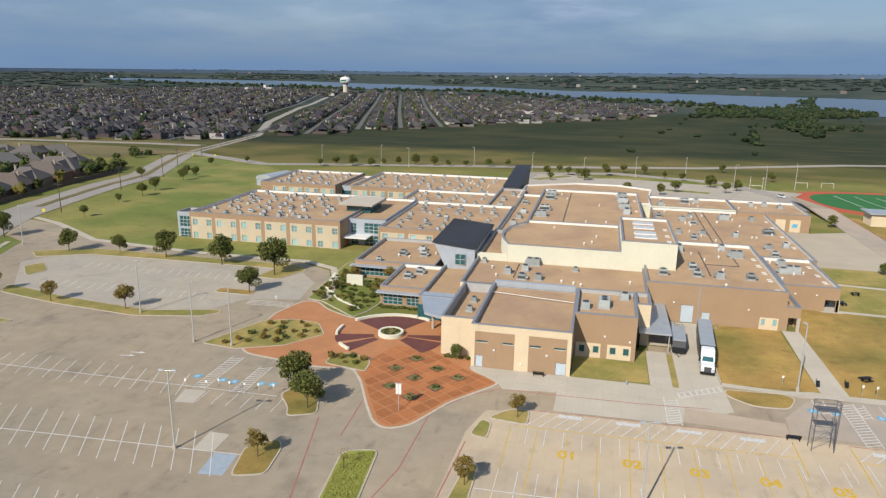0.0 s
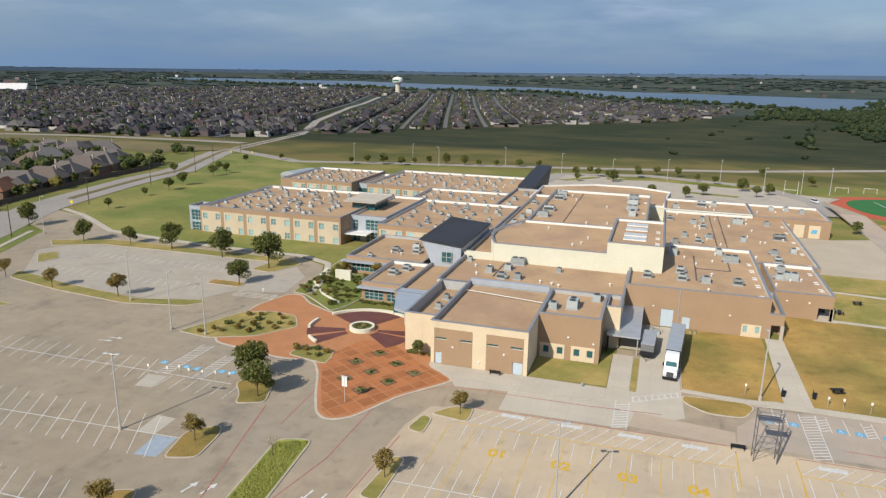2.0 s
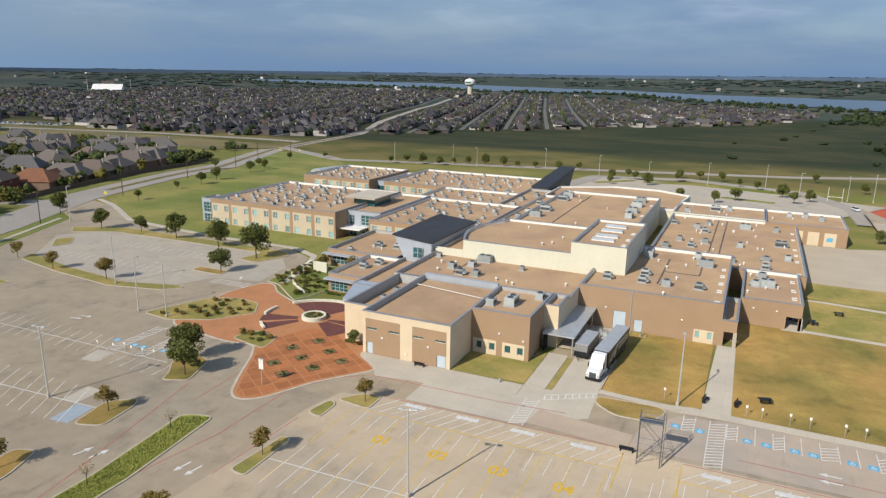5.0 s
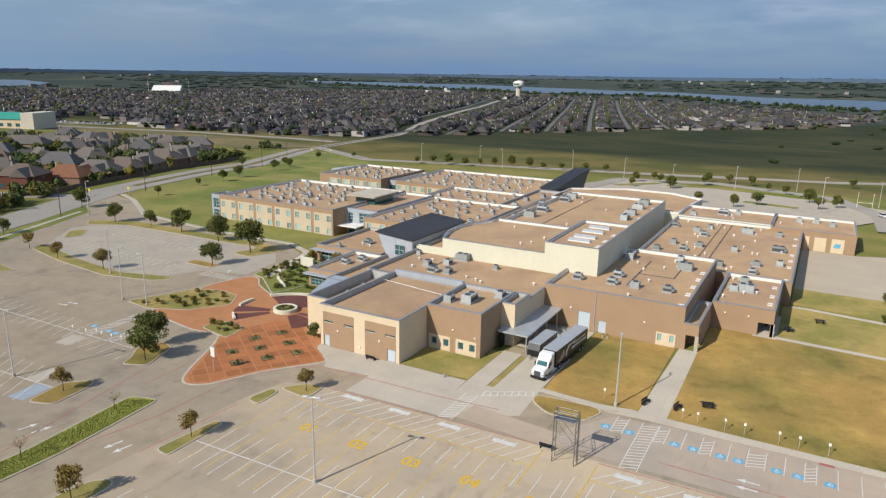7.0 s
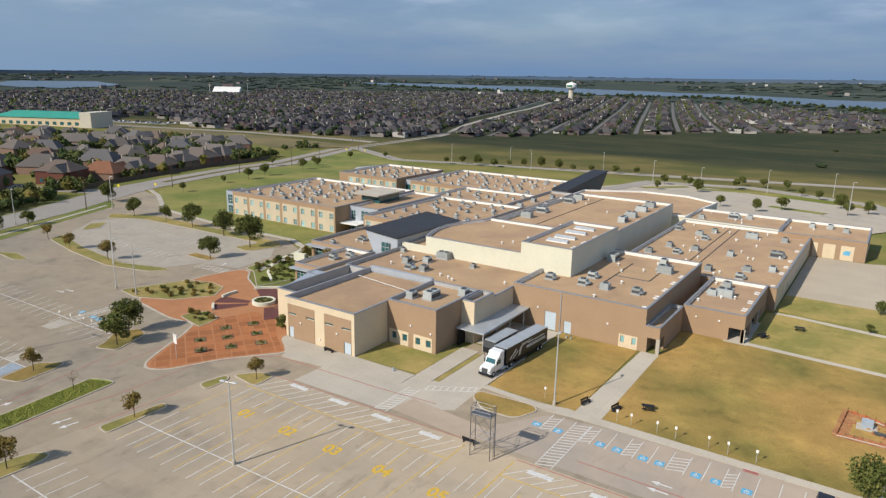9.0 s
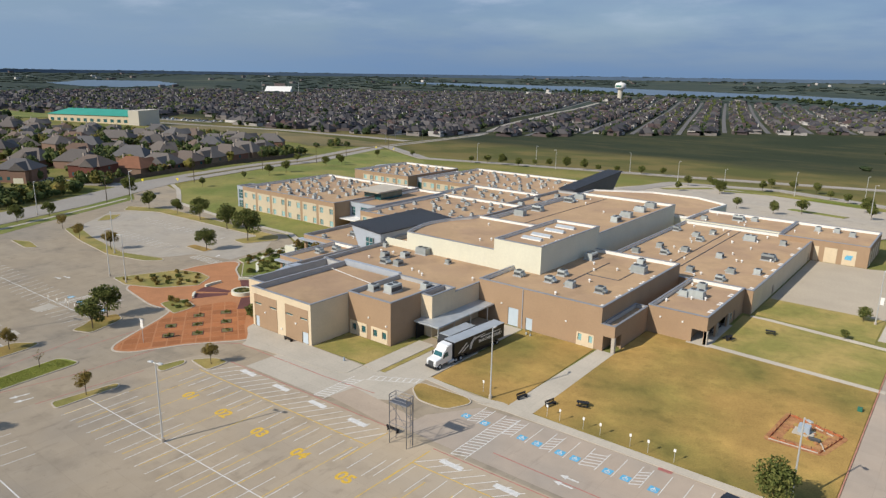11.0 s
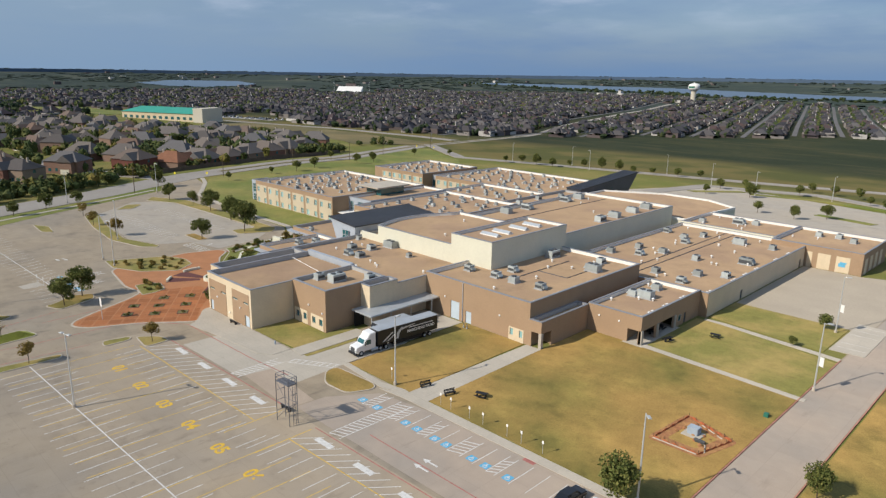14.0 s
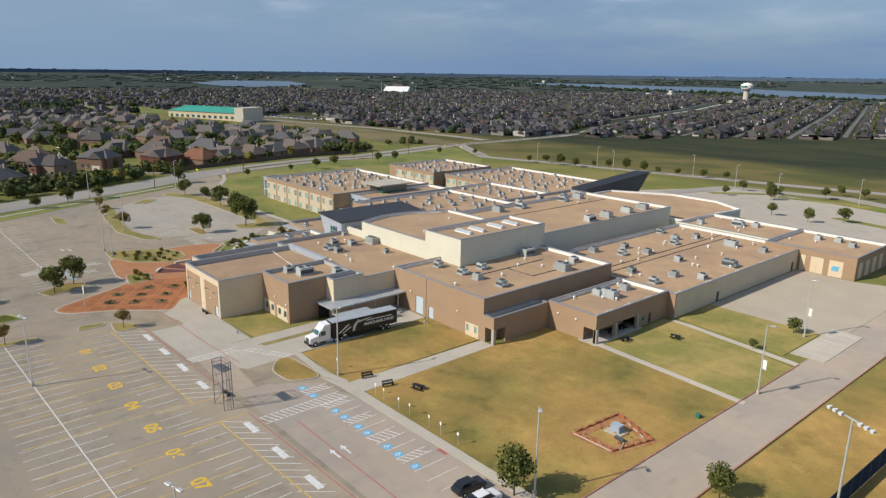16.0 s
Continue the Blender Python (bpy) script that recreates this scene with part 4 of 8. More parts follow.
# glazed link between the wings
lg = [(-73.2, -70.8, 0.0, 3.0), (-68.9, -63.0, -0.3, 2.9), (-73.2, -71.4, 3.6, 6.6), (-68.9, -63.0, 3.6, 6.8)]
block(school, -74, -62, 192, 228, 8.0, M_METAL, base=-2, south=lg)
for q in lg:
    window(school, q[0], 192.12, q[2], q[1] - q[0], q[3] - q[2], 4 if q[1] - q[0] > 3 else 2, 3, M_GLASS)
bm = bmesh.new()
box(bm, -75.5, -66.5, 187.0, 192, 2.9, 3.2)
part("canopy", bm, M_WHITE, school, "white entrance canopy")
# penthouse with a white flat roof
block(school, -79, -71, 204, 215, 9.8, M_GLASS, base=7, flash=False)
bm = bmesh.new()
box(bm, -81, -69.5, 201.5, 216.5, 9.95, 10.4)
part("penthouse_roof", bm, M_CONC2, school, "pale overhanging flat roof")
# low rooms round the entrance court
lw = [(-58.5, -47.5, 0.6, 2.6)]
block(school, -60, -38.8, 160, 185, 4.5, M_TAN, south=lw, flash=False)
for a in (-58.5, -54.8, -51.1):
    window(school, a, 160.12, 0.6, 3.6, 2.0, 3, 2, M_GLASS)
cw = [(-46.3, -41.7, 0.2, 2.7), (-40.7, -36.7, 0.2, 2.7)]
block(school, -47, -36, 141, 160, 4.4, M_TAN, south=cw, flash=True)
for q in cw:
    window(school, q[0], 141.12, q[2], q[1] - q[0], q[3] - q[2], 4, 3, M_GLASS)
for x0, x1, y, z in ((-47.6, -35.6, 139.6, 3.05), (-61, -47.2, 158.4, 3.1)):
    bm = bmesh.new()
    box(bm, x0, x1, y, y + 1.8, z, z + 0.35)
    part("eave", bm, M_METAL, school, "blue-grey metal eave")
block(school, -36, -28, 134, 160, 5.3, M_TAN, flash=False)
bm = bmesh.new()
prism(bm, [(-32.2, 124.3), (-27.1, 122.0), (-27.1, 137), (-36.4, 137)], 4.8, 5.35)
part("canopy", bm, M_METAL, school, "blue-grey metal entrance canopy")
for x in (-31.6, -28.6):
    bm = bmesh.new()
    tube(bm, (x, 129.2, -0.1), (x, 129.2, 4.7), 0.3, sides=12)
    part("canopy_post", bm, M_CONC2, school)
bm = bmesh.new()
box(bm, -36.2, -28.2, 133.85, 133.98, 0.1, 3.4)
part("glazing", bm, M_GLASS, school, "dark entrance glazing")


def hull(bm, pts):
    """A closed box from its eight corners, the lower four first."""
    v = [bm.verts.new(p) for p in pts]
    for f in ((3, 2, 1, 0), (4, 5, 6, 7), (0, 1, 5, 4), (1, 2, 6, 5), (2, 3, 7, 6), (3, 0, 4, 7)):
        bm.faces.new([v[i] for i in f])


def shed_roof(plan, heights, foot, zw, label, seams, inset=0.4, skin=M_METAL, skin_label="blue-grey metal panel wall"):
    """A single-slope dark metal roof on grey walls; plan and heights go round its corners, foot is the walls' narrower base."""
    bm = bmesh.new()
    hull(bm, [(*p, zw) for p in foot] + [(*p, z - 0.2) for p, z in zip(ring(plan, inset), heights)])
    part("wall", bm, skin, school, skin_label)
    bm = bmesh.new()
    hull(bm, [(*p, z - 0.25) for p, z in zip(plan, heights)] + [(*p, z) for p, z in zip(plan, heights)])
    roof = part("roof", bm, M_DARKROOF, school, label)
    c = [Vector((*p, z + 0.02)) for p, z in zip(plan, heights)]
    if seams == "x":
        c = c[1:] + c[:1]
    n = int((c[1] - c[0]).length / 0.9)
    for i in range(n + 1):
        t = 0.01 + 0.98 * i / n
        bm = bmesh.new()
        tube(bm, c[0].lerp(c[1], t), c[3].lerp(c[2], t), 0.035, sides=4)
        part("seam", bm, M_DARKROOF, roof)


# the lobby leans out to the west under its tilted roof
shed_roof([(-39.2, 158.2), (-28.2, 158.9), (-28.5, 189.2), (-40.2, 188.8)], (11.2, 9.9, 9.6, 10.8), [(-35.2, 158.6), (-28.6, 159.2), (-28.9, 188.8), (-35.8, 188.4)], 3.5, "dark tilted standing-seam lobby roof", "x")
window(school, -33.4, 158.62, 5.7, 2.6, 2.7, 2, 2, M_GLASS)
shed_roof([(-37.7, 270), (-30.7, 270), (-30.9, 314), (-37.9, 314)], (7.6, 7.6, 10.6, 10.6), [(-37.3, 270.4), (-31.1, 270.4), (-31.3, 306), (-37.5, 306)], 2.0, "dark sloping standing-seam roof", "y", 0.3, M_SLATE, "dark grey metal wall")
for y, z in ((280, 5.2), (286, 5.4), (292, 5.6)):
    panel(school, "window", y, y + 1.6, -31.2, z, z + 1.3, M_GLASS, axis="y", proud=0.04)


# ---------------------------------------------------------------- rooftop plant
def make_unit(w, d, h, hood, label, fans=1):
    """A packaged rooftop unit on a kerb: casing, grille, fan ring, hood."""
    u = thing("rooftop_unit", label, "rooftop unit", "units on the school roof")
    bm = bmesh.new()
    box(bm, -w / 2 - 0.2, w / 2 + 0.2, -d / 2 - 0.2, d / 2 + 0.2, -0.05, 0.08)
    box(bm, -w / 2 - 0.08, w / 2 + 0.08, -d / 2 - 0.08, d / 2 + 0.08, 0.1, 0.25)
    part("kerb", bm, M_LINING, u, "pale membrane skirt and kerb")
    bm = bmesh.new()
    box(bm, -w / 2, w / 2, -d / 2, d / 2, 0.25, 0.25 + h)
    bmesh.ops.bevel(bm, geom=bm.edges[:], offset=0.04, segments=1, affect="EDGES")
    body = part("casing", bm, M_UNIT, u, "galvanised grey casing")
    for i in range(fans):
        bm = bmesh.new()
        x = (i - (fans - 1) / 2) * w / fans
        tube(bm, (x, 0, 0.24 + h), (x, 0, 0.40 + h), min(w / fans, d) * 0.36, sides=12)
        part("fan_guard", bm, M_GRILL, u, "dark fan guard")
    bm = bmesh.new()
    box(bm, -w / 2 + 0.1, w / 2 - 0.1, -d / 2 - 0.03, -d / 2 + 0.02, 0.4, h * 0.85)
    part("grille", bm, M_GRILL, u, "dark coil grille")
    if hood:
        bm = bmesh.new()
        v = [bm.verts.new(p) for p in ((w / 2, -d / 2.6, 0.4), (w / 2, d / 2.6, 0.4), (w / 2, d / 2.6, h), (w / 2, -d / 2.6, h), (w / 2 + 0.6, -d / 2.6, 0.5), (w / 2 + 0.6, d / 2.6, 0.5))]
        for f in ((0, 1, 2, 3), (3, 2, 5, 4), (0, 4, 5, 1), (0, 3, 4), (1, 5, 2)):
            bm.faces.new([v[i] for i in f])
        part("intake_hood", bm, M_UNIT, u)
    return u


def make_vent(label):
    u = thing("roof_vent", label, "roof vent", "small vents on the school roof")
    bm = bmesh.new()
    tube(bm, (0, 0, -0.05), (0, 0, 0.55), 0.16, sides=10)
    part("pipe", bm, M_WHITE, u)
    bm = bmesh.new()
    tube(bm, (0, 0, 0.5), (0, 0, 0.72), 0.34, 0.12, sides=10)
    part("cap", bm, M_WHITE, u)
    return u


U_S = make_unit(1.2, 1.1, 0.8, False, "small grey rooftop air unit")
U_M = make_unit(1.8, 1.6, 1.1, True, "grey rooftop air unit with hood")
U_L = make_unit(3.2, 2.1, 1.45, True, "large grey rooftop air unit", 2)
U_XS = make_unit(1.0, 0.9, 0.65, False, "very small grey rooftop air unit")
U_T = make_unit(1.4, 1.1, 0.8, True, "small grey rooftop air unit with hood")
VENT = make_vent("small white roof vent pipe")
used = set()


def put(proto, x, y, z, rz=0.0):
    if proto.name not in used:
        used.add(proto.name)
        proto.matrix_basis = pose(x, y, z, 0, 0, rz)
        return proto
    return copy_thing(proto, pose(x, y, z, 0, 0, rz))


for u, z, spots in (
        (U_M, 6.85, ((-19.2, 150.9), (-15.5, 154.1), (-15.5, 147.0), (-11.9, 147.6))), (U_L, 6.85, ((-14.2, 159.4),)), (U_S, 6.85, ((-26.0, 158.5), (-4.0, 156.5))),
        (U_M, 7.85, ((-0.9, 128.1),)), (U_L, 7.85, ((2.6, 130.0),)), (U_M, 7.85, ((6.6, 135.6),)), (U_S, 5.75, ((-23.4, 126.2),)),
        (U_M, 7.75, ((23.0, 157.2), (28.0, 157.1), (34.5, 157.7), (32.2, 184.0), (22.7, 163.3), (15.6, 156.7))), (U_L, 7.75, ((34.6, 177.1), (21.1, 180.3))),
        (U_M, 4.95, ((46.9, 183.6), (45.5, 175.9))), (U_L, 4.95, ((48.0, 176.7),)),
        (U_M, 4.65, ((20.6, 239.7), (24.8, 215.4), (28.5, 209.0), (28.0, 235.7), (30.7, 230.6), (31.8, 215.5), (30.9, 242.0), (41.1, 215.2), (47.8, 201.9), (47.6, 193.7), (53.0, 205.5), (50.6, 241.9), (39.7, 196.7), (22.1, 205.5))),
        (U_L, 4.65, ((41.8, 241.3), (51.6, 221.1))),
        (U_M, 5.25, ((22.6, 259.5), (54.9, 266.8), (59.9, 268.2), (36.0, 268.5), (64.5, 265.0))), (U_L, 5.25, ((31.5, 266.0),)),
        (U_L, 8.85, ((-16.8, 208.6), (-16.6, 218.5), (-16.5, 239.3), (-16.5, 247.3), (9.1, 220.3), (8.7, 228.9), (8.4, 239.9), (8.2, 248.9))), (U_M, 8.85, ((-4.0, 194.5),)),
        (U_M, 5.85, ((-33.5, 236), (-34.2, 248), (-32.0, 259))), (U_M, 6.45, ((-25.3, 240.4), (-23.9, 223.7), (-24.4, 214.7), (-25.0, 205.0))),
        (U_M, 3.75, ((-50.2, 170.6), (-44.5, 171.1), (-46.1, 175.9))), (U_M, 3.65, ((-43.2, 151.0), (-41.4, 155.4))), (U_S, 3.75, ((-54.5, 163.0),)), (U_S, 5.75, ((-23.6, 132.0),))):
    for x, y in spots:
        put(u, x, y, z, random.choice((0, 90, 180)))
# the classroom wings carry many
for x0, x1, y0, y1, z, n in ((-122, -82, 187, 226, 7.65, 54), (-60, -30, 187, 226, 6.85, 36), (-135, -106, 258, 290, 5.85, 30), (-96, -40, 260, 298, 5.65, 54), (-68, -40, 230, 256, 5.65, 22)):
    cols = max(1, round(math.sqrt(n * (x1 - x0) / (y1 - y0))))
    rows = max(1, round(n / cols))
    for i in range(cols):
        for j in range(rows):
            x, y = x0 + (i + 0.5 + random.uniform(-0.34, 0.34)) * (x1 - x0) / cols, y0 + (j + 0.5 + random.uniform(-0.3, 0.3)) * (y1 - y0) / rows
            if -42 < x < -36 and y > 268:
                continue
            put(random.choice((U_XS, U_T, U_XS, U_S)), x, y, z, random.choice((0, 90, 180, 270)))
for x0, x1, y0, y1, z, n in ((-26, 9, 141, 158, 6.85, 8), (20, 38, 150, 186, 7.75, 9), (21, 54, 192, 250, 4.65, 26), (44, 53, 167, 186, 4.95, 4), (-18, 3, 164, 187, 10.7, 4), (-15, 11, 194, 252, 8.85, 6), (22, 68, 256, 272, 5.25, 8), (-58, -40, 163, 182, 3.75, 4),
                            (-120, -84, 189, 224, 7.65, 14), (-94, -42, 262, 296, 5.65, 12)):
    for _ in range(n):
        put(VENT, random.uniform(x0, x1), random.uniform(y0, y1), z)
for y in (167.8, 172.1, 178.4, 183.8):
    sl = thing("skylight", "long pale ridge skylight on the stage roof", "skylight", "skylights on the stage roof")
    bm = bmesh.new()
    prism(bm, [(9.3, y - 0.8), (14.6, y - 0.8), (14.6, y + 0.8), (9.3, y + 0.8)], 13.38, 13.65)
    part("kerb", bm, M_WHITE, sl)
    bm = bmesh.new()
    v = [bm.verts.new(p) for p in ((9.4, y - 0.7, 13.65), (14.5, y - 0.7, 13.65), (14.5, y + 0.7, 13.65), (9.4, y + 0.7, 13.65), (9.4, y, 14.15), (14.5, y, 14.15))]
    for f in ((0, 1, 5, 4), (2, 3, 4, 5), (1, 2, 5), (3, 0, 4), (3, 2, 1, 0)):
        bm.faces.new([v[i] for i in f])
    part("glazing", bm, M_ALU, sl, "pale translucent glazing")
# darker walk lines and pipes on the low roofs
for a, b, z in (((33.5, 190), (33.5, 252), 4.7), ((36.2, 190), (36.2, 252), 4.7), ((26.1, 157.6), (26.1, 180), 7.8), ((26.2, 168), (33.8, 168), 7.8), ((33.8, 168), (33.8, 183), 7.8), ((-9.8, 191.5), (-9.8, 254), 8.9), ((-17.5, 147.5), (-17.5, 159), 6.9)):
    bm = bmesh.new()
    tube(bm, (*a, z), (*b, z), 0.09, sides=6)
    n = int(math.hypot(b[0] - a[0], b[1] - a[1]) / 1.9)
    for k in range(n):
        x, y = a[0] + (b[0] - a[0]) * (k + 0.5) / n, a[1] + (b[1] - a[1]) * (k + 0.5) / n
        box(bm, x - 0.22, x + 0.22, y - 0.16, y + 0.16, z - 0.06, z + 0.06)
    solid("roof_pipe", bm, M_GRILL, "dark gas pipe lying on the roof", "pipe", "pipes on the roof")

for x, z, ys in ((38.6, 7.75, (150, 158, 164, 170, 176)), (53.4, 4.95, (164.6, 169.5, 175.5, 183)), (55.2, 4.65, (192, 205, 212, 219, 232, 241)), (17.2, 13.4, (165, 171, 178)), (12.4, 8.85, (205, 225, 244))):
    for y in ys:
        for q in (-0.7, 0.7):
            bm = bmesh.new()
            box(bm, x - 0.55, x + 0.45, y + q - 0.4, y + q + 0.4, z - 0.02, z + 0.05)
            solid("drain_pad", bm, M_WHITE, "pale membrane pad round a roof drain", "roof pad", "drain pads on the roofs")


# ---------------------------------------------------------------- lots, islands and paint
def paint(pts, mat=M_PAINTW, z=0.014, name="painted_mark", parent=None):
    bm = bmesh.new()
    prism(bm, pts, z - 0.004, z)
    return part(name, bm, mat, parent or road_1)


LINES = {}


def stripe(a, b, w=0.11, mat=M_PAINTW, z=0.014, name="parking_line"):
    """A painted line; lines of one length share a mesh."""
    d = Vector(b) - Vector(a)
    key = (round(d.length, 1), w, mat.name)
    if key not in LINES:
        bm = bmesh.new()
        box(bm, 0, d.length, -w / 2, w / 2, -0.004, 0.0)
        LINES[key] = mesh_of(name, bm, mat)
    ob = part(name, LINES[key], None, road_1)
    ob.matrix_basis = pose(a[0], a[1], z, 0, 0, math.degrees(math.atan2(d.y, d.x)))
    return ob


def island(poly, label, mat, r=1.2, h=0.13, name="planting_island", kerb=0.2):
    """A kerbed island: a ring of kerb with a raised bed inside."""
    p = rounded(poly, r)
    isl = tagged(new(name), label, "planting island", kind="structure")
    bm = bmesh.new()
    ring_of(bm, p, ring(p, kerb), -0.05, h)
    part("kerb", bm, M_KERB, isl)
    bm = bmesh.new()
    prism(bm, ring(p, kerb), -0.05, h - 0.015)
    part("bed", bm, mat, isl)
    return isl


# east lot
paint([(-20.5, 30), (-17.5, 70), (-16.8, 90), (-15, 97.0), (-8, 99.2), (84, 101.0), (92, 101), (92, 30)], M_CONC_E, 0.0045, "newer_concrete")
paint([(30.6, 101.2), (83.9, 101.4), (83.9, 115.8), (46, 115.2), (36, 113.6), (31.0, 106.5)], M_LANE, 0.0045, "lane_concrete")
paint([(84.3, 101.4), (92.8, 101.4), (92.8, 300), (84.3, 300)], M_LANE, 0.0045, "drive_concrete")
for k in range(0, 29):
    x = -13.2 + 2.66 * k
    if x > -12 and x < 62:
        stripe((x, 71.0), (x, 81.4))
for k in range(-2, 15):
    x = -2.5 + 2.68 * k
    stripe((x, 88.6), (x, 93.3))
for k in range(0, 12):
    x = 36.2 + 2.68 * k
    stripe((x, 89.6), (x, 94.9))
stripe((-13, 76.1), (64, 78.6), 0.16)
stripe((-9.5, 93.5), (30, 94.4), 0.16, M_PAINTY)
stripe((38, 95.2), (66, 96.2), 0.16, M_PAINTY)
stripe((30.2, 89.5), (30.2, 99), 0.16, M_PAINTY)
stripe((38, 89.8), (38, 99), 0.16, M_PAINTY)
for x in (-10.7, -6.7, -2.2, 2.2, 6.6, 11.0, 15.5, 19.9, 24.3, 28.8, 37.6, 42.0, 46.5, 51.0, 55.4):
    stripe((x, 71.5), (x + 0.3, 92.8), 0.12, M_PAINTY, z=0.0095, name="yellow_line")
for x0, x1, n in ((-8.2, 27.4, 19), (38.2, 62.6, 13)):
    for k in range(n):
        x = x0 + (x1 - x0) * k / (n - 1)
        y = 94.0 if x < 30 else 95.5
        stripe((x, y), (x + 3.0, 99.0), 0.13, name="hatch_line")
for x in (-1.9, 6.95, 15.8, 24.7, 42.4, 51.2, 60.1):
    paint([(x - 1.8, 97.6), (x + 1.8, 97.65), (x + 1.8, 98.6), (x - 1.8, 98.55)], z=0.019, name="white_box")
for k in range(7):
    lettering("row_number", "%02d" % (k + 1), 2.7, M_NUMBER, road_1, pose(-1.7 + 8.85 * k, 86.9, 0.014), "yellow painted row number")
for a, b in (((-8.1, 98.9), (29, 100.1)), ((38, 99.7), (84, 100.6)), ((-14, 105.0), (9, 105.6)), ((9, 105.6), (20, 106.6)), ((-18.5, 101.5), (-14, 105.0)), ((-23.3, 94.4), (-18.5, 101.5)), ((-23.6, 78), (-23.3, 94.4)), ((-26.8, 62), (-23.6, 78)),
             ((-17.3, 70), (-16.3, 87)), ((-39.6, 88.5), (-33.2, 61.2)), ((-35, 97.5), (-39.6, 106)), ((-34.3, 84), (-35, 97.5)), ((-30.5, 45), (-33.2, 61.2)), ((45, 104.2), (83, 104.0))):
    stripe(a, b, 0.17, M_PAINTR, name="red_line")
# marked crossings and accessible stalls along the lawn


def hatched(x0, x1, y0, y1, slant=0.9, pitch=0.85):
    for a, b in (((x0, y0), (x0, y1)), ((x1, y0), (x1, y1))):
        stripe(a, b, 0.12, name="hatch_line")
    y = y0
    while y + slant < y1:
        stripe((x0, y), (x1, y + slant), 0.18, name="hatch_line")
        y += pitch


hatched(40.6, 42.9, 100.3, 114.2)
for y in (191.2, 194.2, 200.2, 203.4, 206.2):
    stripe((81.4, y), (86.2, y + 0.3), 0.12, z=0.098)
for x0, x1 in ((36.8, 38.5), (43.05, 44.5), (49.3, 50.8), (55.4, 57.7), (62.5, 63.9)):
    hatched(x0, x1, 109.3, 114.4)
hatched(12.9, 15.0, 99.9, 109.2)
for k in range(8):
    stripe((15.6 + 1.0 * k, 109.7 + 0.6 * k), (15.3 + 1.0 * k, 111.3 + 0.6 * k), 0.2, name="crossing_bar")
stripe((15.3, 111.2), (22.8, 115.6), 0.14, name="crossing_edge")
stripe((15.4, 109.4), (23.0, 114.0), 0.14, name="crossing_edge")
for x in (46.9, 53.0, 60.1, 66.4, 69.1, 71.8, 74.5):
    stripe((x, 109.3), (x, 114.5))
hatched(-64.1, -61.8, 92.5, 106.0)
hatched(-57.0, -54.9, 92.6, 103.2)


def access_mark(x, y, rz=0):
    """A blue square with a white wheelchair sign."""
    ob = tagged(new("accessible_mark"), "blue painted accessible parking mark", "road marking", "accessible parking marks", "structure")
    ob.matrix_basis = pose(x, y, 0.016, 0, 0, rz)
    bm = bmesh.new()
    prism(bm, rounded([(-0.65, -0.65), (0.65, -0.65), (0.65, 0.65), (-0.65, 0.65)], 0.15, 3), -0.004, 0.0)
    part("ground_square", bm, M_PAINTB, ob)
    bm = bmesh.new()
    o = [(0.36 * math.cos(t), 0.36 * math.sin(t) - 0.12) for t in (math.pi * 2 * i / 14 for i in range(14))]
    i = [(p[0] * 0.68, (p[1] + 0.12) * 0.68 - 0.12) for p in o]
    ring_of(bm, o, i, 0.0, 0.004)
    part("wheel", bm, M_PAINTW, ob)
    bm = bmesh.new()
    prism(bm, [(-0.1, -0.1), (0.05, -0.1), (0.05, 0.5), (-0.1, 0.5)], 0.0, 0.005)
    part("figure_bar", bm, M_PAINTW, ob)


for x in (35.9, 39.4, 45.9, 48.4, 52.1, 54.4, 59.2, 61.7, 65.5):
    access_mark(x, 110.2)
for x, y in ((-65.6, 96.6), (-60.6, 96.3), (-58.4, 96.2), (-53.6, 96.7), (-51.6, 96.9)):
    access_mark(x, y)
paint([(64.1, 114.9), (66.0, 114.9), (66.0, 116.3), (64.1, 116.3)], M_PAINTR, 0.02, "red_kerb_ramp")
# west lot
for k in range(-22, 5):
    x = -61.3 + 2.87 * k
    if x > -46.5:
        continue
    stripe((x - 2.75, 80.0), (x + 2.75, 70.0))
for k in range(-20, 1):
    x = -66.3 + 2.87 * k
    stripe((x - 1.25, 97.2), (x + 1.25, 89.2))
for k in range(0, 6):
    x = -60.5 + 2.6 * k
    stripe((x, 88.0), (x - 0.1, 92.4))
for k in range(-18, 1):
    x = -49.5 + 2.87 * k
    stripe((x - 2.75, 62.6), (x + 2.75, 52.6))
for k in range(4):
    x = -10.8 + 2.75 * k
    stripe((x - 0.1, 58.0), (x + 0.25, 64.1))
stripe((-13.2, 58.6), (20, 58.9), 0.16)
stripe((-118, 71.3), (-43.8, 75.9), 0.16)
stripe((-122, 91.6), (-49, 93.1), 0.16)
stripe((-100, 56.0), (-46, 58.0), 0.16)
for pts, m in (([(-64.9, 91.6), (-63.9, 87.2), (-60.7, 87.5), (-61.1, 92.0)], M_CONC2), ([(-53.3, 80.3), (-53.0, 75.2), (-49.9, 75.5), (-50.1, 80.3)], M_CONC2), ([(-49.6, 75.3), (-49.0, 70.2), (-45.6, 70.6), (-46.2, 75.6)], M_PALEBLUE)):
    paint(pts, m, 0.009, "repaired_patch")


def arrow(x, y, rz):
    paint_pts = [(-0.14, -1.4), (0.14, -1.4), (0.14, 0.3), (0.5, 0.3), (0, 1.4), (-0.5, 0.3), (-0.14, 0.3)]
    bm = bmesh.new()
    prism(bm, paint_pts, -0.004, 0.0)
    ob = part("lane_arrow", bm, M_PAINTW, road_1)
    ob.matrix_basis = pose(x, y, 0.014, 0, 0, rz)


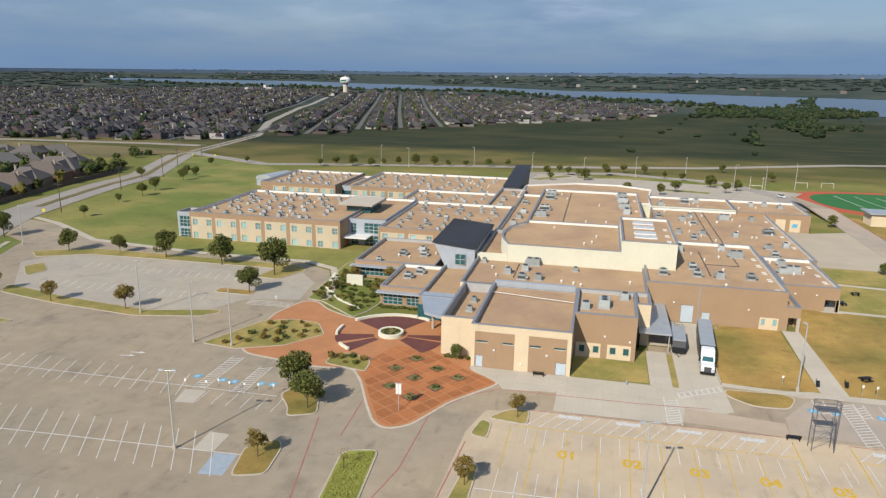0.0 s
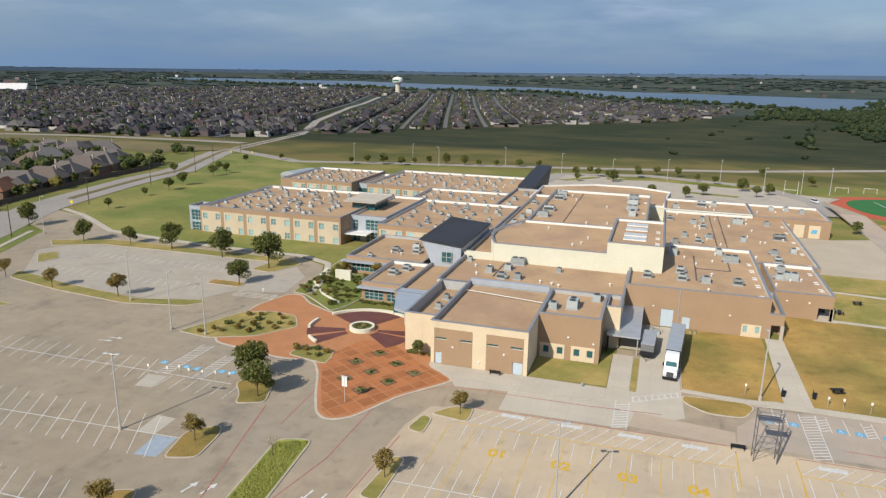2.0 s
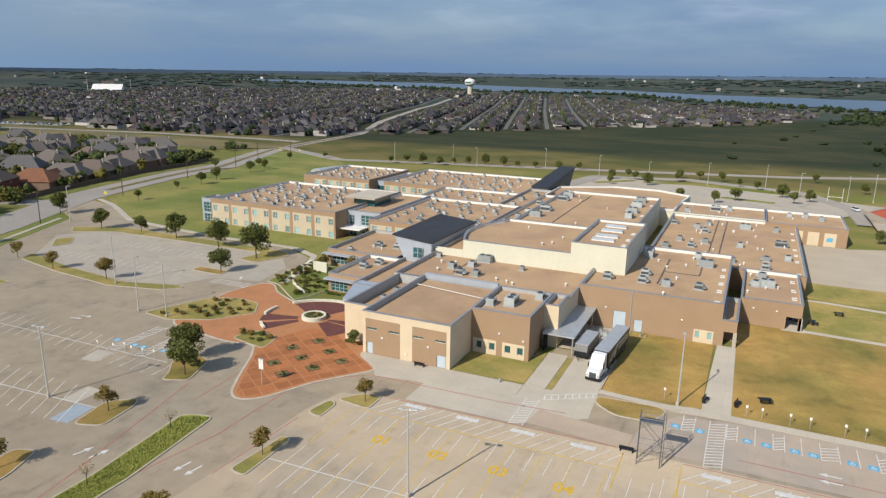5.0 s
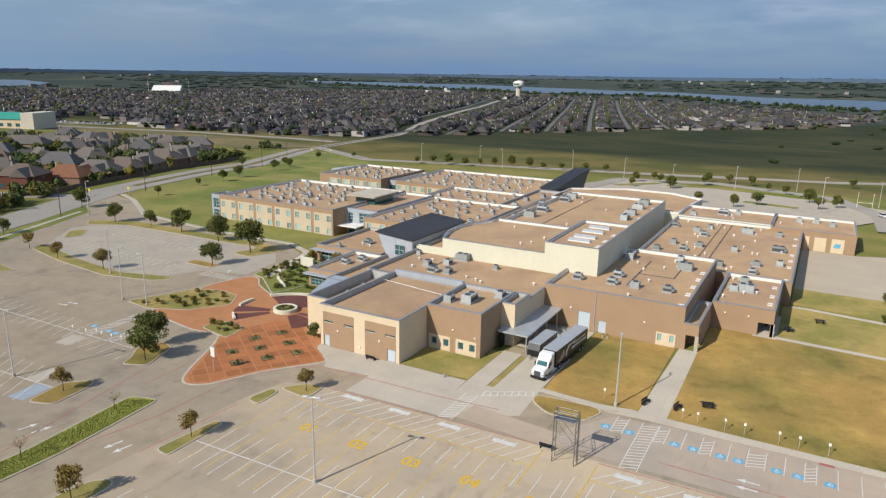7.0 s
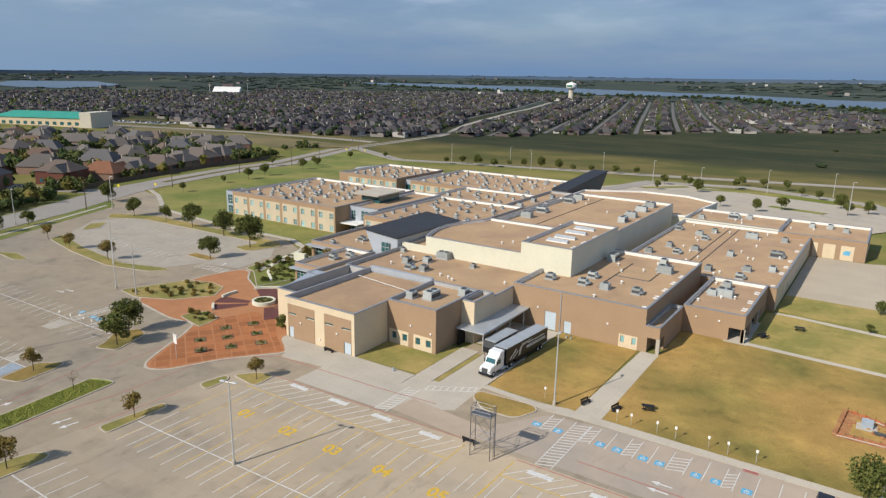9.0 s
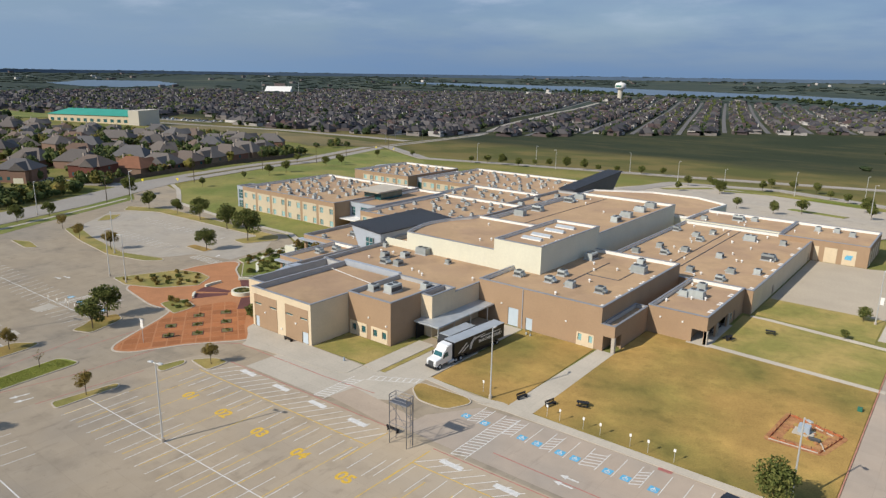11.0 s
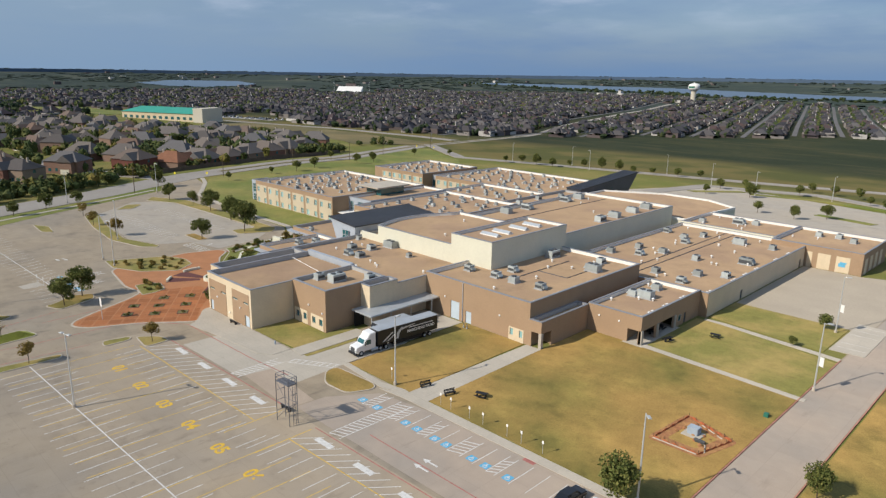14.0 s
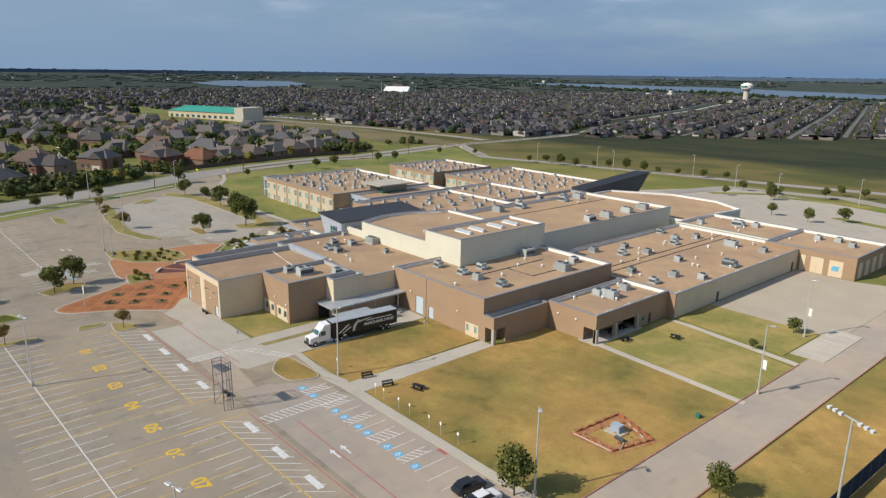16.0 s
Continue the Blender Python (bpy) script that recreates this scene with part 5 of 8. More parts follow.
for x, y, rz in ((-83, 101.1, -80), (-82.0, 102.8, -80), (-36.8, 66.4, -15), (-34.3, 66.9, -15), (-22.0, 69.5, 170), (-20.0, 69.4, 170), (56.1, 105.4, 90), (56.1, 103.7, 90), (-72, 139, 30)):
    arrow(x, y, rz)
# newer pale apron before the dock
paint([(-4.6, 99.6), (14, 100.2), (23.5, 106.5), (23.0, 116.8), (11.8, 113.0), (-2.6, 112.6), (-4.5, 106.5)], M_CONC2, 0.0085, "concrete_apron")
paint([(15.9, 112.0), (22.9, 116.0), (22.9, 146.9), (11.8, 146.9), (11.8, 132.0), (15.9, 132.0)], M_CONC2, 0.0065, "dock_drive")
slab("pavement_13", [(-20.4, 112.8), (-20.2, 111.6), (-14.6, 107.0), (-13.4, 105.0), (-6.6, 106.1), (0.8, 106.9), (8.5, 107.5), (11.0, 109.2), (10.9, 113.0)], 0.07, M_CONC2, "pale concrete walk before the brick bays", "footpath")
paint([(15.2, 101.2), (30.4, 100.2), (30.6, 104.6), (16, 106.0)], M_CONC_T, 0.0125, "tan_patch")
# staff lot stalls
for k in range(17):
    x = -132 + 2.75 * k
    stripe((x, 132.5), (x - 1.2, 137.5), 0.11, z=0.018)
    stripe((x, 148.0), (x - 1.2, 153.0), 0.11, z=0.018)
hatched(-76.5, -66.5, 133.0, 136.6, 0.5, 0.9)
# islands
GR = "grass island with a concrete kerb"
island([(-31.5, 38), (-30.8, 62.8), (-32.6, 80.2), (-27.6, 81.8), (-25.9, 64.3), (-26.5, 38)], "long island of unmown green grass", M_TALL, 1.6)
island([(-16.2, 89.0), (-15.2, 94.2), (-13.4, 93.4), (-13.3, 88.4)], GR, M_LUSH2, 1.2)
island([(-14.4, 94.6), (-11.6, 98.2), (-8.2, 98.8), (-8.0, 93.9)], GR, M_LUSH2, 1.2)
island([(-16.0, 71.6), (-15.0, 81.9), (-13.2, 81.4), (-13.2, 71.2)], GR, M_LUSH2, 0.9)
island([(-17.4, 53.0), (-17.3, 59.7), (-16.6, 62.6), (-14.6, 64.1), (-13.4, 63.4), (-13.2, 60.3), (-13.7, 53.0)], GR, M_LUSH2, 1.0)
island([(-44.6, 87.2), (-45.6, 90.0), (-48.8, 93.8), (-46.8, 98.2), (-43.0, 97.0), (-40.2, 89.2)], "dry grass island with a concrete kerb", M_DRY, 1.2)
island([(-44.6, 70.6), (-46.2, 77.6), (-42.4, 81.0), (-41.0, 78.8), (-40.2, 72.2)], "dry grass island with a concrete kerb", M_DRY, 1.2)
island([(-44.8, 54.0), (-45.6, 62.6), (-42.4, 63.8), (-40.2, 58.2), (-40.0, 54.0)], "dry grass island with a concrete kerb", M_DRY, 1.2)
island([(23.0, 114.6), (23.2, 112.0), (26.9, 109.2), (32.4, 109.5), (34.4, 113.8), (33.0, 115.2)], "dry grass island beside the dock drive", M_DRY, 1.4)
island([(-139, 130.5), (-136, 125.4), (-118, 121.8), (-96, 119.5), (-82, 122.8), (-78.4, 126.5), (-80.5, 127.6), (-95, 123.4), (-118, 126.2), (-134, 129.8)], "long dry grass island along the staff lot", M_LUSH2, 1.0)
island([(-88, 138.6), (-78.5, 138.6), (-78.5, 142.0), (-88, 142.0)], GR, M_DRY, 1.0)
island([(-158, 158), (-142, 165.4), (-118, 165.6), (-78, 165.3), (-74, 161.5), (-78, 151.8), (-84.5, 152.5), (-83, 160.6), (-118, 160.2), (-140, 159.4), (-152, 153)], "curved grass island with trees along the staff lot", M_LUSH2, 1.6)
island([(-140.6, 137.6), (-147.7, 144.3), (-145.2, 149.0), (-138.9, 143.0)], GR, M_LUSH2, 1.2)
island([(-133.3, 108.6), (-126.6, 111.8), (-117.4, 110.4), (-120, 107.6)], GR, M_LUSH2, 1.0)
# kerbs along lawns, and walks
def kerb_run(pts, w=0.18, h=0.14, mat=None):
    for a, b in zip(pts, pts[1:]):
        d = Vector(b) - Vector(a)
        bm = bmesh.new()
        box(bm, 0, d.length, -w / 2, w / 2, -0.05, h)
        ob = tagged(new("kerb", mesh_of("kerb", bm, mat or M_KERB)), "concrete kerb along the drive", "kerb", kind="structure")
        ob.matrix_basis = pose(a[0], a[1], 0, 0, 0, math.degrees(math.atan2(d.y, d.x)))


kerb_run([(84.1, 112), (84.1, 184)], mat=M_KERBR)
kerb_run([(93.0, 60), (93.0, 300)], mat=M_KERBR)
kerb_run([(23.1, 117.2), (23.1, 131)])
lawn = [([(23.3, 117.3), (39.0, 117.3), (39.0, 147), (23.3, 147)], M_DRY, "dry brown lawn in front of the tan wing"),
        ([(43.4, 117.6), (83.9, 117.6), (83.9, 161), (55, 163.0), (43.0, 163.0), (43.0, 147.3)], M_DRY, "wide dry lawn with worn patches"),
        ([(55.5, 164.2), (83.9, 162.4), (83.9, 182), (60.5, 186.2), (55.5, 186.2)], M_LUSH2, "greener lawn beside the low wing"),
        ([(57, 189), (80.5, 186.2), (80.5, 203), (57, 203)], M_LUSH2, "small lawn beside the sandy yard"),
        ([(93.4, 60), (108.5, 60), (108.5, 200), (140, 260), (140, 282), (93.4, 282)], M_DRY, "dry grass verge along the drive"),
        ([(-2.5, 113.3), (10.9, 114.0), (10.9, 128), (8.9, 128), (8.9, 122.5), (-2.5, 122.5)], M_LUSH2, "small lawn against the band block"),
        ([(14.8, 113.4), (15.8, 113.4), (15.8, 127.5), (14.8, 127.5)], M_LUSH2, "narrow grass strip beside the walk")]
for i, (p, m, lab) in enumerate(lawn):
    slab("lawn_%d" % (i + 1), p, 0.05, m, lab, "lawn")
walks = [[(39.0, 117), (43.4, 117), (43.0, 147.2), (39.6, 147.2)], [(54.0, 162.9), (55.5, 164.2), (85, 162.4), (85, 161.0), (55.2, 162.6)], [(57, 187.2), (60.8, 187.4), (84, 184.6), (84, 183.2), (60.4, 186.0), (57, 186.2)],
         [(34.5, 114.6), (40, 117.2), (84, 117.4), (84, 115.9), (46, 115.3), (40, 115.2)], [(23.0, 116.0), (34.6, 115.0), (40, 117), (38, 117.4), (33, 116.4), (23.2, 117.2)], [(80.8, 188.4), (86.8, 188.8), (86.8, 208), (81.0, 208.4)],
         [(11.0, 113.2), (14.7, 112.8), (14.7, 128.5), (11.0, 128.5)]]
for i, p in enumerate(walks):
    slab("pavement_%d" % (i + 2), p, 0.065 + 0.004 * i, M_CONC2, "pale concrete footpath", "footpath")
slab("lawn_8", [(-189, 198), (-178, 191.5), (-165, 184), (-151, 175.5), (-128, 172.5), (-110, 170.5), (-78, 170.5), (-70, 168), (-66, 160), (-62, 164), (-62, 184), (-74, 184.6), (-129, 185.8), (-129, 256), (-129.5, 260), (-205.5, 260), (-203, 250), (-197, 218)], 0.03, M_LUSH, "green sloping lawn beside the classroom wing", "lawn", low=-3)
ribbon("pavement_9", [(-192, 196), (-178, 190.5), (-165, 183), (-151, 174.5), (-128, 171.5), (-110, 169.6), (-78, 169.6), (-68, 165), (-63, 154), (-60, 140)], 1.8, 0.14, M_CONC2, "curving concrete footpath", "footpath", step=5)
sloped("lawn_10", [(-129.5, 260), (-137, 290), (-172, 352), (-198, 377), (-206, 379), (-262, 413), (-268, 405), (-233, 335), (-216, 304), (-211, 285), (-205.5, 260)], 0.03, M_LUSH, "green lawn falling away to the back road", "lawn")
ribbon("pavement_12", [(-124, 50), (-147, 105), (-159, 134), (-173, 165)], 1.5, 0.13, M_CONC2, "concrete footpath along the verge", "footpath", step=8)
slab("lawn_9", [(-112.5, 50), (-138, 100.6), (-148.6, 120.4), (-169.8, 166.7), (-181, 170), (-167.5, 143), (-154.3, 108), (-127, 44)], 0.04, M_LUSH, "green verge between road and lot", "lawn")

# ---------------------------------------------------------------- entrance plaza
PLAZA_PLAN = [(-30.9, 89.2), (-28.6, 87.7), (-25.5, 89.6), (-21.3, 98.4), (-14.4, 107.2), (-20.6, 111.4), (-20.6, 116.9), (-27.1, 116.9), (-27.1, 133.8), (-33, 136.2), (-43, 135), (-49.4, 130), (-57, 134), (-61.5, 138.6), (-64.5, 138.0), (-67.0, 129), (-66.5, 124.5), (-66,
         112), (-62.5, 107.9), (-52.2, 106.3), (-47.5, 105.6), (-40.5, 106.6), (-37.4, 102.0), (-33.8, 94.5)]
PLAZA = rounded(PLAZA_PLAN, 1.6)
plaza = slab("pavement_10", PLAZA, 0.05, M_PLAZA, "red-brown stamped concrete entrance plaza", "plaza")
bm = bmesh.new()
ring_of(bm, ring(PLAZA, -0.45), ring(PLAZA, -0.02), 0.0, 0.075)
part("edging", bm, M_KERB, plaza, "pale concrete edging")
ang = math.atan2(-3.0, 4.35)
U, V = Vector((math.cos(ang), math.sin(ang))), Vector((-math.sin(ang), math.cos(ang)))
C0 = Vector((-29.0, 105.5))
LEG = [(-30.3, 89.6), (-28.6, 88.6), (-26.0, 90.2), (-21.8, 98.8), (-15.2, 107.2), (-21.0, 111.0), (-29.5, 118.0), (-36.5, 118.5), (-40.0, 107.4), (-36.8, 101.8), (-33.2, 94.7)]
for i in range(-5, 6):
    for j in range(-8, 8):
        c = C0 + U * (i + 0.5) * 2.62 + V * (j + 0.5) * 2.62
        poly = LEG
        q = [c + U * a * 1.18 + V * b * 1.18 for a, b in ((-1, -1), (1, -1), (1, 1), (-1, 1))]
        for a, b in zip(q, q[1:] + q[:1]):
            poly = clip(poly, a, b) if len(poly) > 2 else []
        if len(poly) > 2:
            bm = bmesh.new()
            prism(bm, poly, 0.04, 0.062)
            part("paving_panel", bm, M_PLAZA_P, plaza)


def sector(a0, a1, r0, r1, cx=-39.0, cy=123.6, n=10):
    o = [(cx + r1 * math.cos(radians(a0 + (a1 - a0) * i / n)), cy + r1 * math.sin(radians(a0 + (a1 - a0) * i / n))) for i in range(n + 1)]
    return o + [(cx + r0 * math.cos(radians(a1 - (a1 - a0) * i / n)), cy + r0 * math.sin(radians(a1 - (a1 - a0) * i / n))) for i in range(n + 1)]


for a0, a1 in ((62, 148), (192, 215), (222, 243), (318, 352), (356, 372)):
    bm = bmesh.new()
    prism(bm, sector(a0, a1, 3.4, 10.6 if a0 < 100 else 11.2), 0.04, 0.064)
    part("maroon_sector", bm, M_PLAZA_D, plaza, "dark maroon paving sector")
for a0, a1, h in ((58, 150, 0.55), (172, 196, 0.6), (222, 240, 0.5)):
    bm = bmesh.new()
    prism(bm, sector(a0, a1, 10.7, 11.2), 0.0, h)
    bmesh.ops.recalc_face_normals(bm, faces=bm.faces)
    solid("seat_wall", bm, M_CREAM, "low curved cream seat wall", "seat wall", "seat walls round the plaza")
pl = thing("round_planter", "round cream planter with low green planting", "planter")
bm = bmesh.new()
o = [(-39.0 + 2.6 * math.cos(t), 123.6 + 2.6 * math.sin(t)) for t in (2 * math.pi * i / 32 for i in range(32))]
i_ = [(-39.0 + 2.1 * math.cos(t), 123.6 + 2.1 * math.sin(t)) for t in (2 * math.pi * i / 32 for i in range(32))]
ring_of(bm, o, i_, 0.05, 0.85)
part("rim", bm, M_CREAM, pl, "cream concrete rim")
bm = bmesh.new()
prism(bm, i_, 0.05, 0.72)
part("soil", bm, M_MULCH, pl)
for x, y in ((-33.3, 108.5), (-29.0, 105.5), (-24.6, 102.7), (-27.8, 98.3), (-30.8, 113.4), (-26.0, 110.2), (-21.6, 107.4), (-32.1, 101.4)):
    bed = thing("square_planting_bed", "square planting bed set into the red plaza", "planting bed", "planting beds in the plaza")
    bm = bmesh.new()
    q = [tuple(Vector((x, y)) + U * a * 1.1 + V * b * 1.1) for a, b in ((-1, -1), (1, -1), (1, 1), (-1, 1))]
    ring_of(bm, q, ring(q, 0.12), 0.04, 0.12)
    part("edging", bm, M_PLAZA_D, bed)
    bm = bmesh.new()
    prism(bm, ring(q, 0.12), 0.04, 0.10)
    part("soil", bm, M_MULCH, bed)
# planted wedge and garden bed
island([(-73.2, 109.8), (-65.4, 108.9), (-57.2, 112.8), (-51.9, 120.2), (-55.5, 125.8), (-61.0, 126.6), (-67.4, 124.2)], "planted wedge of thin grass and shrubs beside the plaza", M_LUSH2, 1.0)
island([(-64.6, 140), (-60.6, 139.2), (-50, 131.0), (-48, 135.6), (-47.2, 140.5), (-48, 158), (-60.5, 158.5), (-61.2, 183), (-66.5, 170), (-65.5, 153)], "planted garden bed before the school court", M_LUSH, 1.0)
island([(-46.6, 107.2), (-46.5, 110.7), (-44.4, 112.6), (-39.2, 111.4), (-38.4, 109.0), (-38.2, 105.6), (-41.6, 106.2)], "small grass corner beside the plaza", M_LUSH2, 0.8)
bm = bmesh.new()
box(bm, -59.6, -55.4, 152.6, 153.4, 0, 2.6)
solid("court_wall", bm, M_CREAM, "free-standing cream court wall", "wall")
ribbon("pavement_11", [(-66, 161), (-63.5, 149), (-57, 141), (-50.2, 136.1)], 0.7, 0.22, M_CREAM, "low pale edging round the garden bed", "edging", step=3)
bm = bmesh.new()
box(bm, -64.5, -60.8, 137.2, 139.0, 0.0, 0.02)
part("red_ramp", bm, M_PAINTR, road_1)


# ---------------------------------------------------------------- lamps, signs and furniture
def make_lamp(label, heads, h=12.0):
    p = thing("street_lamp", label, "street lamp", "lamps round the parking lots")
    bm = bmesh.new()
    tube(bm, (0, 0, -0.05), (0, 0, 0.6), 0.28, sides=12)
    part("base", bm, M_KERB, p, "concrete lamp base")
    bm = bmesh.new()
    tube(bm, (0, 0, 0.55), (0, 0, h), 0.14, 0.09, sides=10)
    part("pole", bm, M_POLE, p, "pale galvanised pole")
    for s in heads:
        bm = bmesh.new()
        tube(bm, (0, 0, h - 0.12), (0.55 * s, 0, h - 0.05), 0.05, sides=6)
        part("arm", bm, M_POLE, p)
        bm = bmesh.new()
        box(bm, min(0.5 * s, 1.25 * s), max(0.5 * s, 1.25 * s), -0.22, 0.22, h - 0.12, h + 0.06)
        bmesh.ops.bevel(bm, geom=bm.edges[:], offset=0.04, segments=1, affect="EDGES")
        part("lamp_head", bm, M_POLE, p, "flat pale lamp head")
    return p


L1 = make_lamp("tall single-headed galvanised lot lamp", (1,))
L2 = make_lamp("tall twin-headed galvanised lot lamp", (1, -1))
for p, spots in ((L2, ((-55.5, 74.9, 10), (7.9, 76.7, 15), (68.4, 78.5, 15))), (L1, ((35.4, 117.4, 100), (79.8, 117.6, -40), (84.7, 166.8, 20), (79.0, 199.1, 10), (-66.8, 110.0, -150), (-95.2, 121.4, -30), (-75.0, 110.1, 90), (-166.2, 163.5, 30),
                        (-164.8, 128.9, 0), (-118, 84, 20), (90.0, 348, 90), (61, 337, 0)))):
    for x, y, rz in spots:
        put(p, x, y, 0, rz)
for x, y in ((-172, 403), (-117, 410), (-81, 440), (-9, 389), (20, 408), (49, 422), (84, 380), (-140, 425), (-40, 410)):
    put(L1, x, y, ground_z(x, y), random.uniform(0, 360))
# wooden utility poles along the main road
U0 = thing("utility_pole", "dark wooden utility pole with a crossarm", "utility pole", "utility poles along the road")
bm = bmesh.new()
tube(bm, (0, 0, -0.3), (0, 0, 11), 0.17, 0.11)
part("pole", bm, M_BARK, U0)
bm = bmesh.new()
box(bm, -1.2, 1.2, -0.07, 0.07, 10.2, 10.36)
part("crossarm", bm, M_BARK, U0)
for x, y in ((-171.4, 156.5), (-190.5, 206), (-201, 252), (-214, 300), (-236, 345), (-268, 420), (-310, 560), (-330, 640)):
    put(U0, x, y, ground_z(x, y), 25)


def make_sign(label, w, h, top, mat):
    s = thing("sign_post", label, "sign", "small signs on posts")
    bm = bmesh.new()
    tube(bm, (0, 0, -0.1), (0, 0, top), 0.035, sides=6)
    part("post", bm, M_POLE, s)
    bm = bmesh.new()
    box(bm, -w / 2, w / 2, -0.05, -0.03, top - h, top)
    part("sign_plate", bm, mat, s, "plain sign plate")
    return s


S1 = make_sign("white parking sign on a thin post", 0.32, 0.45, 2.0, M_WHITE)
for x in (33.2, 45.5, 47.7, 51.6, 54.3, 58.9, 61.5, 65.2):
    put(S1, x, 118.0 if x > 40 else 118.6, 0.04, random.uniform(-8, 8))
for x, y in ((-64.6, 91.5), (-60.9, 91.8), (-59.3, 92.9), (-57.0, 92.4), (-54.4, 92.6), (-52.1, 93.0), (-49.6, 93.4)):
    put(S1, x, y, 0, random.uniform(-8, 8))
S2 = make_sign("yellow school crossing sign beside the road", 1.0, 1.0, 3.0, M_SIGNY)
for x, y in ((-199, 186), (-190, 197.5), (-262, 400), (-248, 404)):
    put(S2, x, y, ground_z(x, y), 20)
for x, y in ((84.7, 166.8), (79.0, 199.1)):
    bn = thing("pole_banner", "white banner hung from two arms on a lamp pole", "banner", "white banners")
    bn.matrix_basis = pose(x, y, 0, 0, 0, -20)
    bm = bmesh.new()
    box(bm, 0.2, 0.95, -0.02, 0.02, 4.6, 6.2)
    part("banner_sheet", bm, M_WHITE, bn, "white banner sheet")
    for q in (4.6, 6.2):
        bm = bmesh.new()
        tube(bm, (0.08, 0, q), (1.0, 0, q), 0.03, sides=6)
        part("banner_arm", bm, M_POLE, bn)
for x, y, z in ((-28.3, 93.5, 0.05),):
    bn = thing("banner_sign", "tall white banner on a slim pole", "banner", "white banners")
    bn.matrix_basis = pose(x, y, z)
    bm = bmesh.new()
    tube(bm, (0, 0, -0.05), (0, 0, 4.6), 0.06, sides=8)
    part("post", bm, M_POLE, bn)
    bm = bmesh.new()
    hi = 4.5
    box(bm, -0.45, 0.45, -0.03, 0.03, hi - 1.7, hi)
    part("banner_sheet", bm, M_WHITE, bn, "white banner sheet")
    bm = bmesh.new()
    box(bm, -0.6, 0.6, -0.05, 0.05, 4.55, 4.65)
    part("top_arm", bm, M_POLE, bn)


def make_bench(label):
    b = thing("bench", label, "bench", "dark metal benches")
    for y, z in ((-0.22, 0.45), (0.0, 0.45), (0.22, 0.45)):
        bm = bmesh.new()
        box(bm, -1.0, 1.0, y - 0.09, y + 0.09, z, z + 0.05)
        part("seat_slat", bm, M_BLACK, b)
    for z in (0.62, 0.82):
        bm = bmesh.new()
        box(bm, -1.0, 1.0, 0.28, 0.33, z, z + 0.15)
        part("back_slat", bm, M_BLACK, b)
    for x in (-0.85, 0.85):
        bm = bmesh.new()
        box(bm, x - 0.04, x + 0.04, -0.28, 0.28, -0.03, 0.45)
        box(bm, x - 0.04, x + 0.04, 0.24, 0.30, 0.45, 0.95)
        part("leg_frame", bm, M_BLACK, b)
    return b


B0 = make_bench("dark metal bench with slatted back")
for x, y, z, rz in ((39.4, 120.6, 0.05, 75), (44.2, 121.4, 0.05, 75), (-8.1, 111.9, 0.0, 180), (30.5, 99.6, 0.0, 180)):
    put(B0, x, y, z, rz)


def make_table(label):
    t = thing("picnic_table", label, "picnic table", "picnic tables on the lawns")
    bm = bmesh.new()
    box(bm, -0.95, 0.95, -0.4, 0.4, 0.72, 0.78)
    part("tabletop", bm, M_BLACK, t)
    for y in (-0.8, 0.8):
        bm = bmesh.new()
        box(bm, -0.95, 0.95, y - 0.15, y + 0.15, 0.43, 0.48)
        part("seat", bm, M_BLACK, t)
    for x in (-0.7, 0.7):
        bm = bmesh.new()
        box(bm, x - 0.04, x + 0.04, -0.8, 0.8, 0.36, 0.43)
        box(bm, x - 0.04, x + 0.04, -0.25, 0.25, -0.05, 0.72)
        part("leg_frame", bm, M_BLACK, t)
    return t


PT = make_table("black metal picnic table with benches")
for x, y, z, rz in ((48.2, 124.5, 0.05, 20), (63.1, 177.8, 0.05, 10), (57.5, 169.0, 0.05, 80), (53.2, 170.5, 0.06, 90), (53.3, 174, 0.06, 90)):
    put(PT, x, y, z, rz)
# scaffold tower
sc = thing("scaffold_tower", "grey tubular steel observation tower with a deck", "scaffold tower")
sc.matrix_basis = pose(33.7, 97.8, 0, 0, 0, 4)
X, Y, HT = 1.5, 0.75, 6.4
for x in (-X, X):
    for y in (-Y, Y):
        bm = bmesh.new()
        tube(bm, (x, y, -0.02), (x, y, HT + 1.1), 0.06, sides=8)
        part("post", bm, M_STEEL, sc)
for z in (1.6, 3.2, 4.8, HT, HT + 0.55, HT + 1.1):
    for a, b in (((-X, -Y), (X, -Y)), ((X, -Y), (X, Y)), ((X, Y), (-X, Y)), ((-X, Y), (-X, -Y))):
        if z < 5 and a[1] == b[1] and z != 3.2:
            continue
        bm = bmesh.new()
        tube(bm, (*a, z), (*b, z), 0.04, sides=6)
        part("rail", bm, M_STEEL, sc)
for a, b in (((-X, -Y, 0.4), (X, -Y, 3.2)), ((X, -Y, 3.2), (-X, -Y, HT)), ((-X, Y, 0.4), (X, Y, 3.2)), ((X, Y, 3.2), (-X, Y, HT))):
    bm = bmesh.new()
    tube(bm, a, b, 0.035, sides=6)
    part("brace", bm, M_STEEL, sc)
bm = bmesh.new()
box(bm, -X, X, -Y, Y, HT - 0.1, HT)
part("deck", bm, M_STEEL, sc, "metal mesh deck")
ld = [(X + 0.28, s) for s in (-0.25, 0.25)]
for x, y in ld:
    bm = bmesh.new()
    tube(bm, (x, y, -0.02), (x, y, HT + 1.2), 0.035, sides=6)
    part("ladder_rail", bm, M_STEEL, sc)
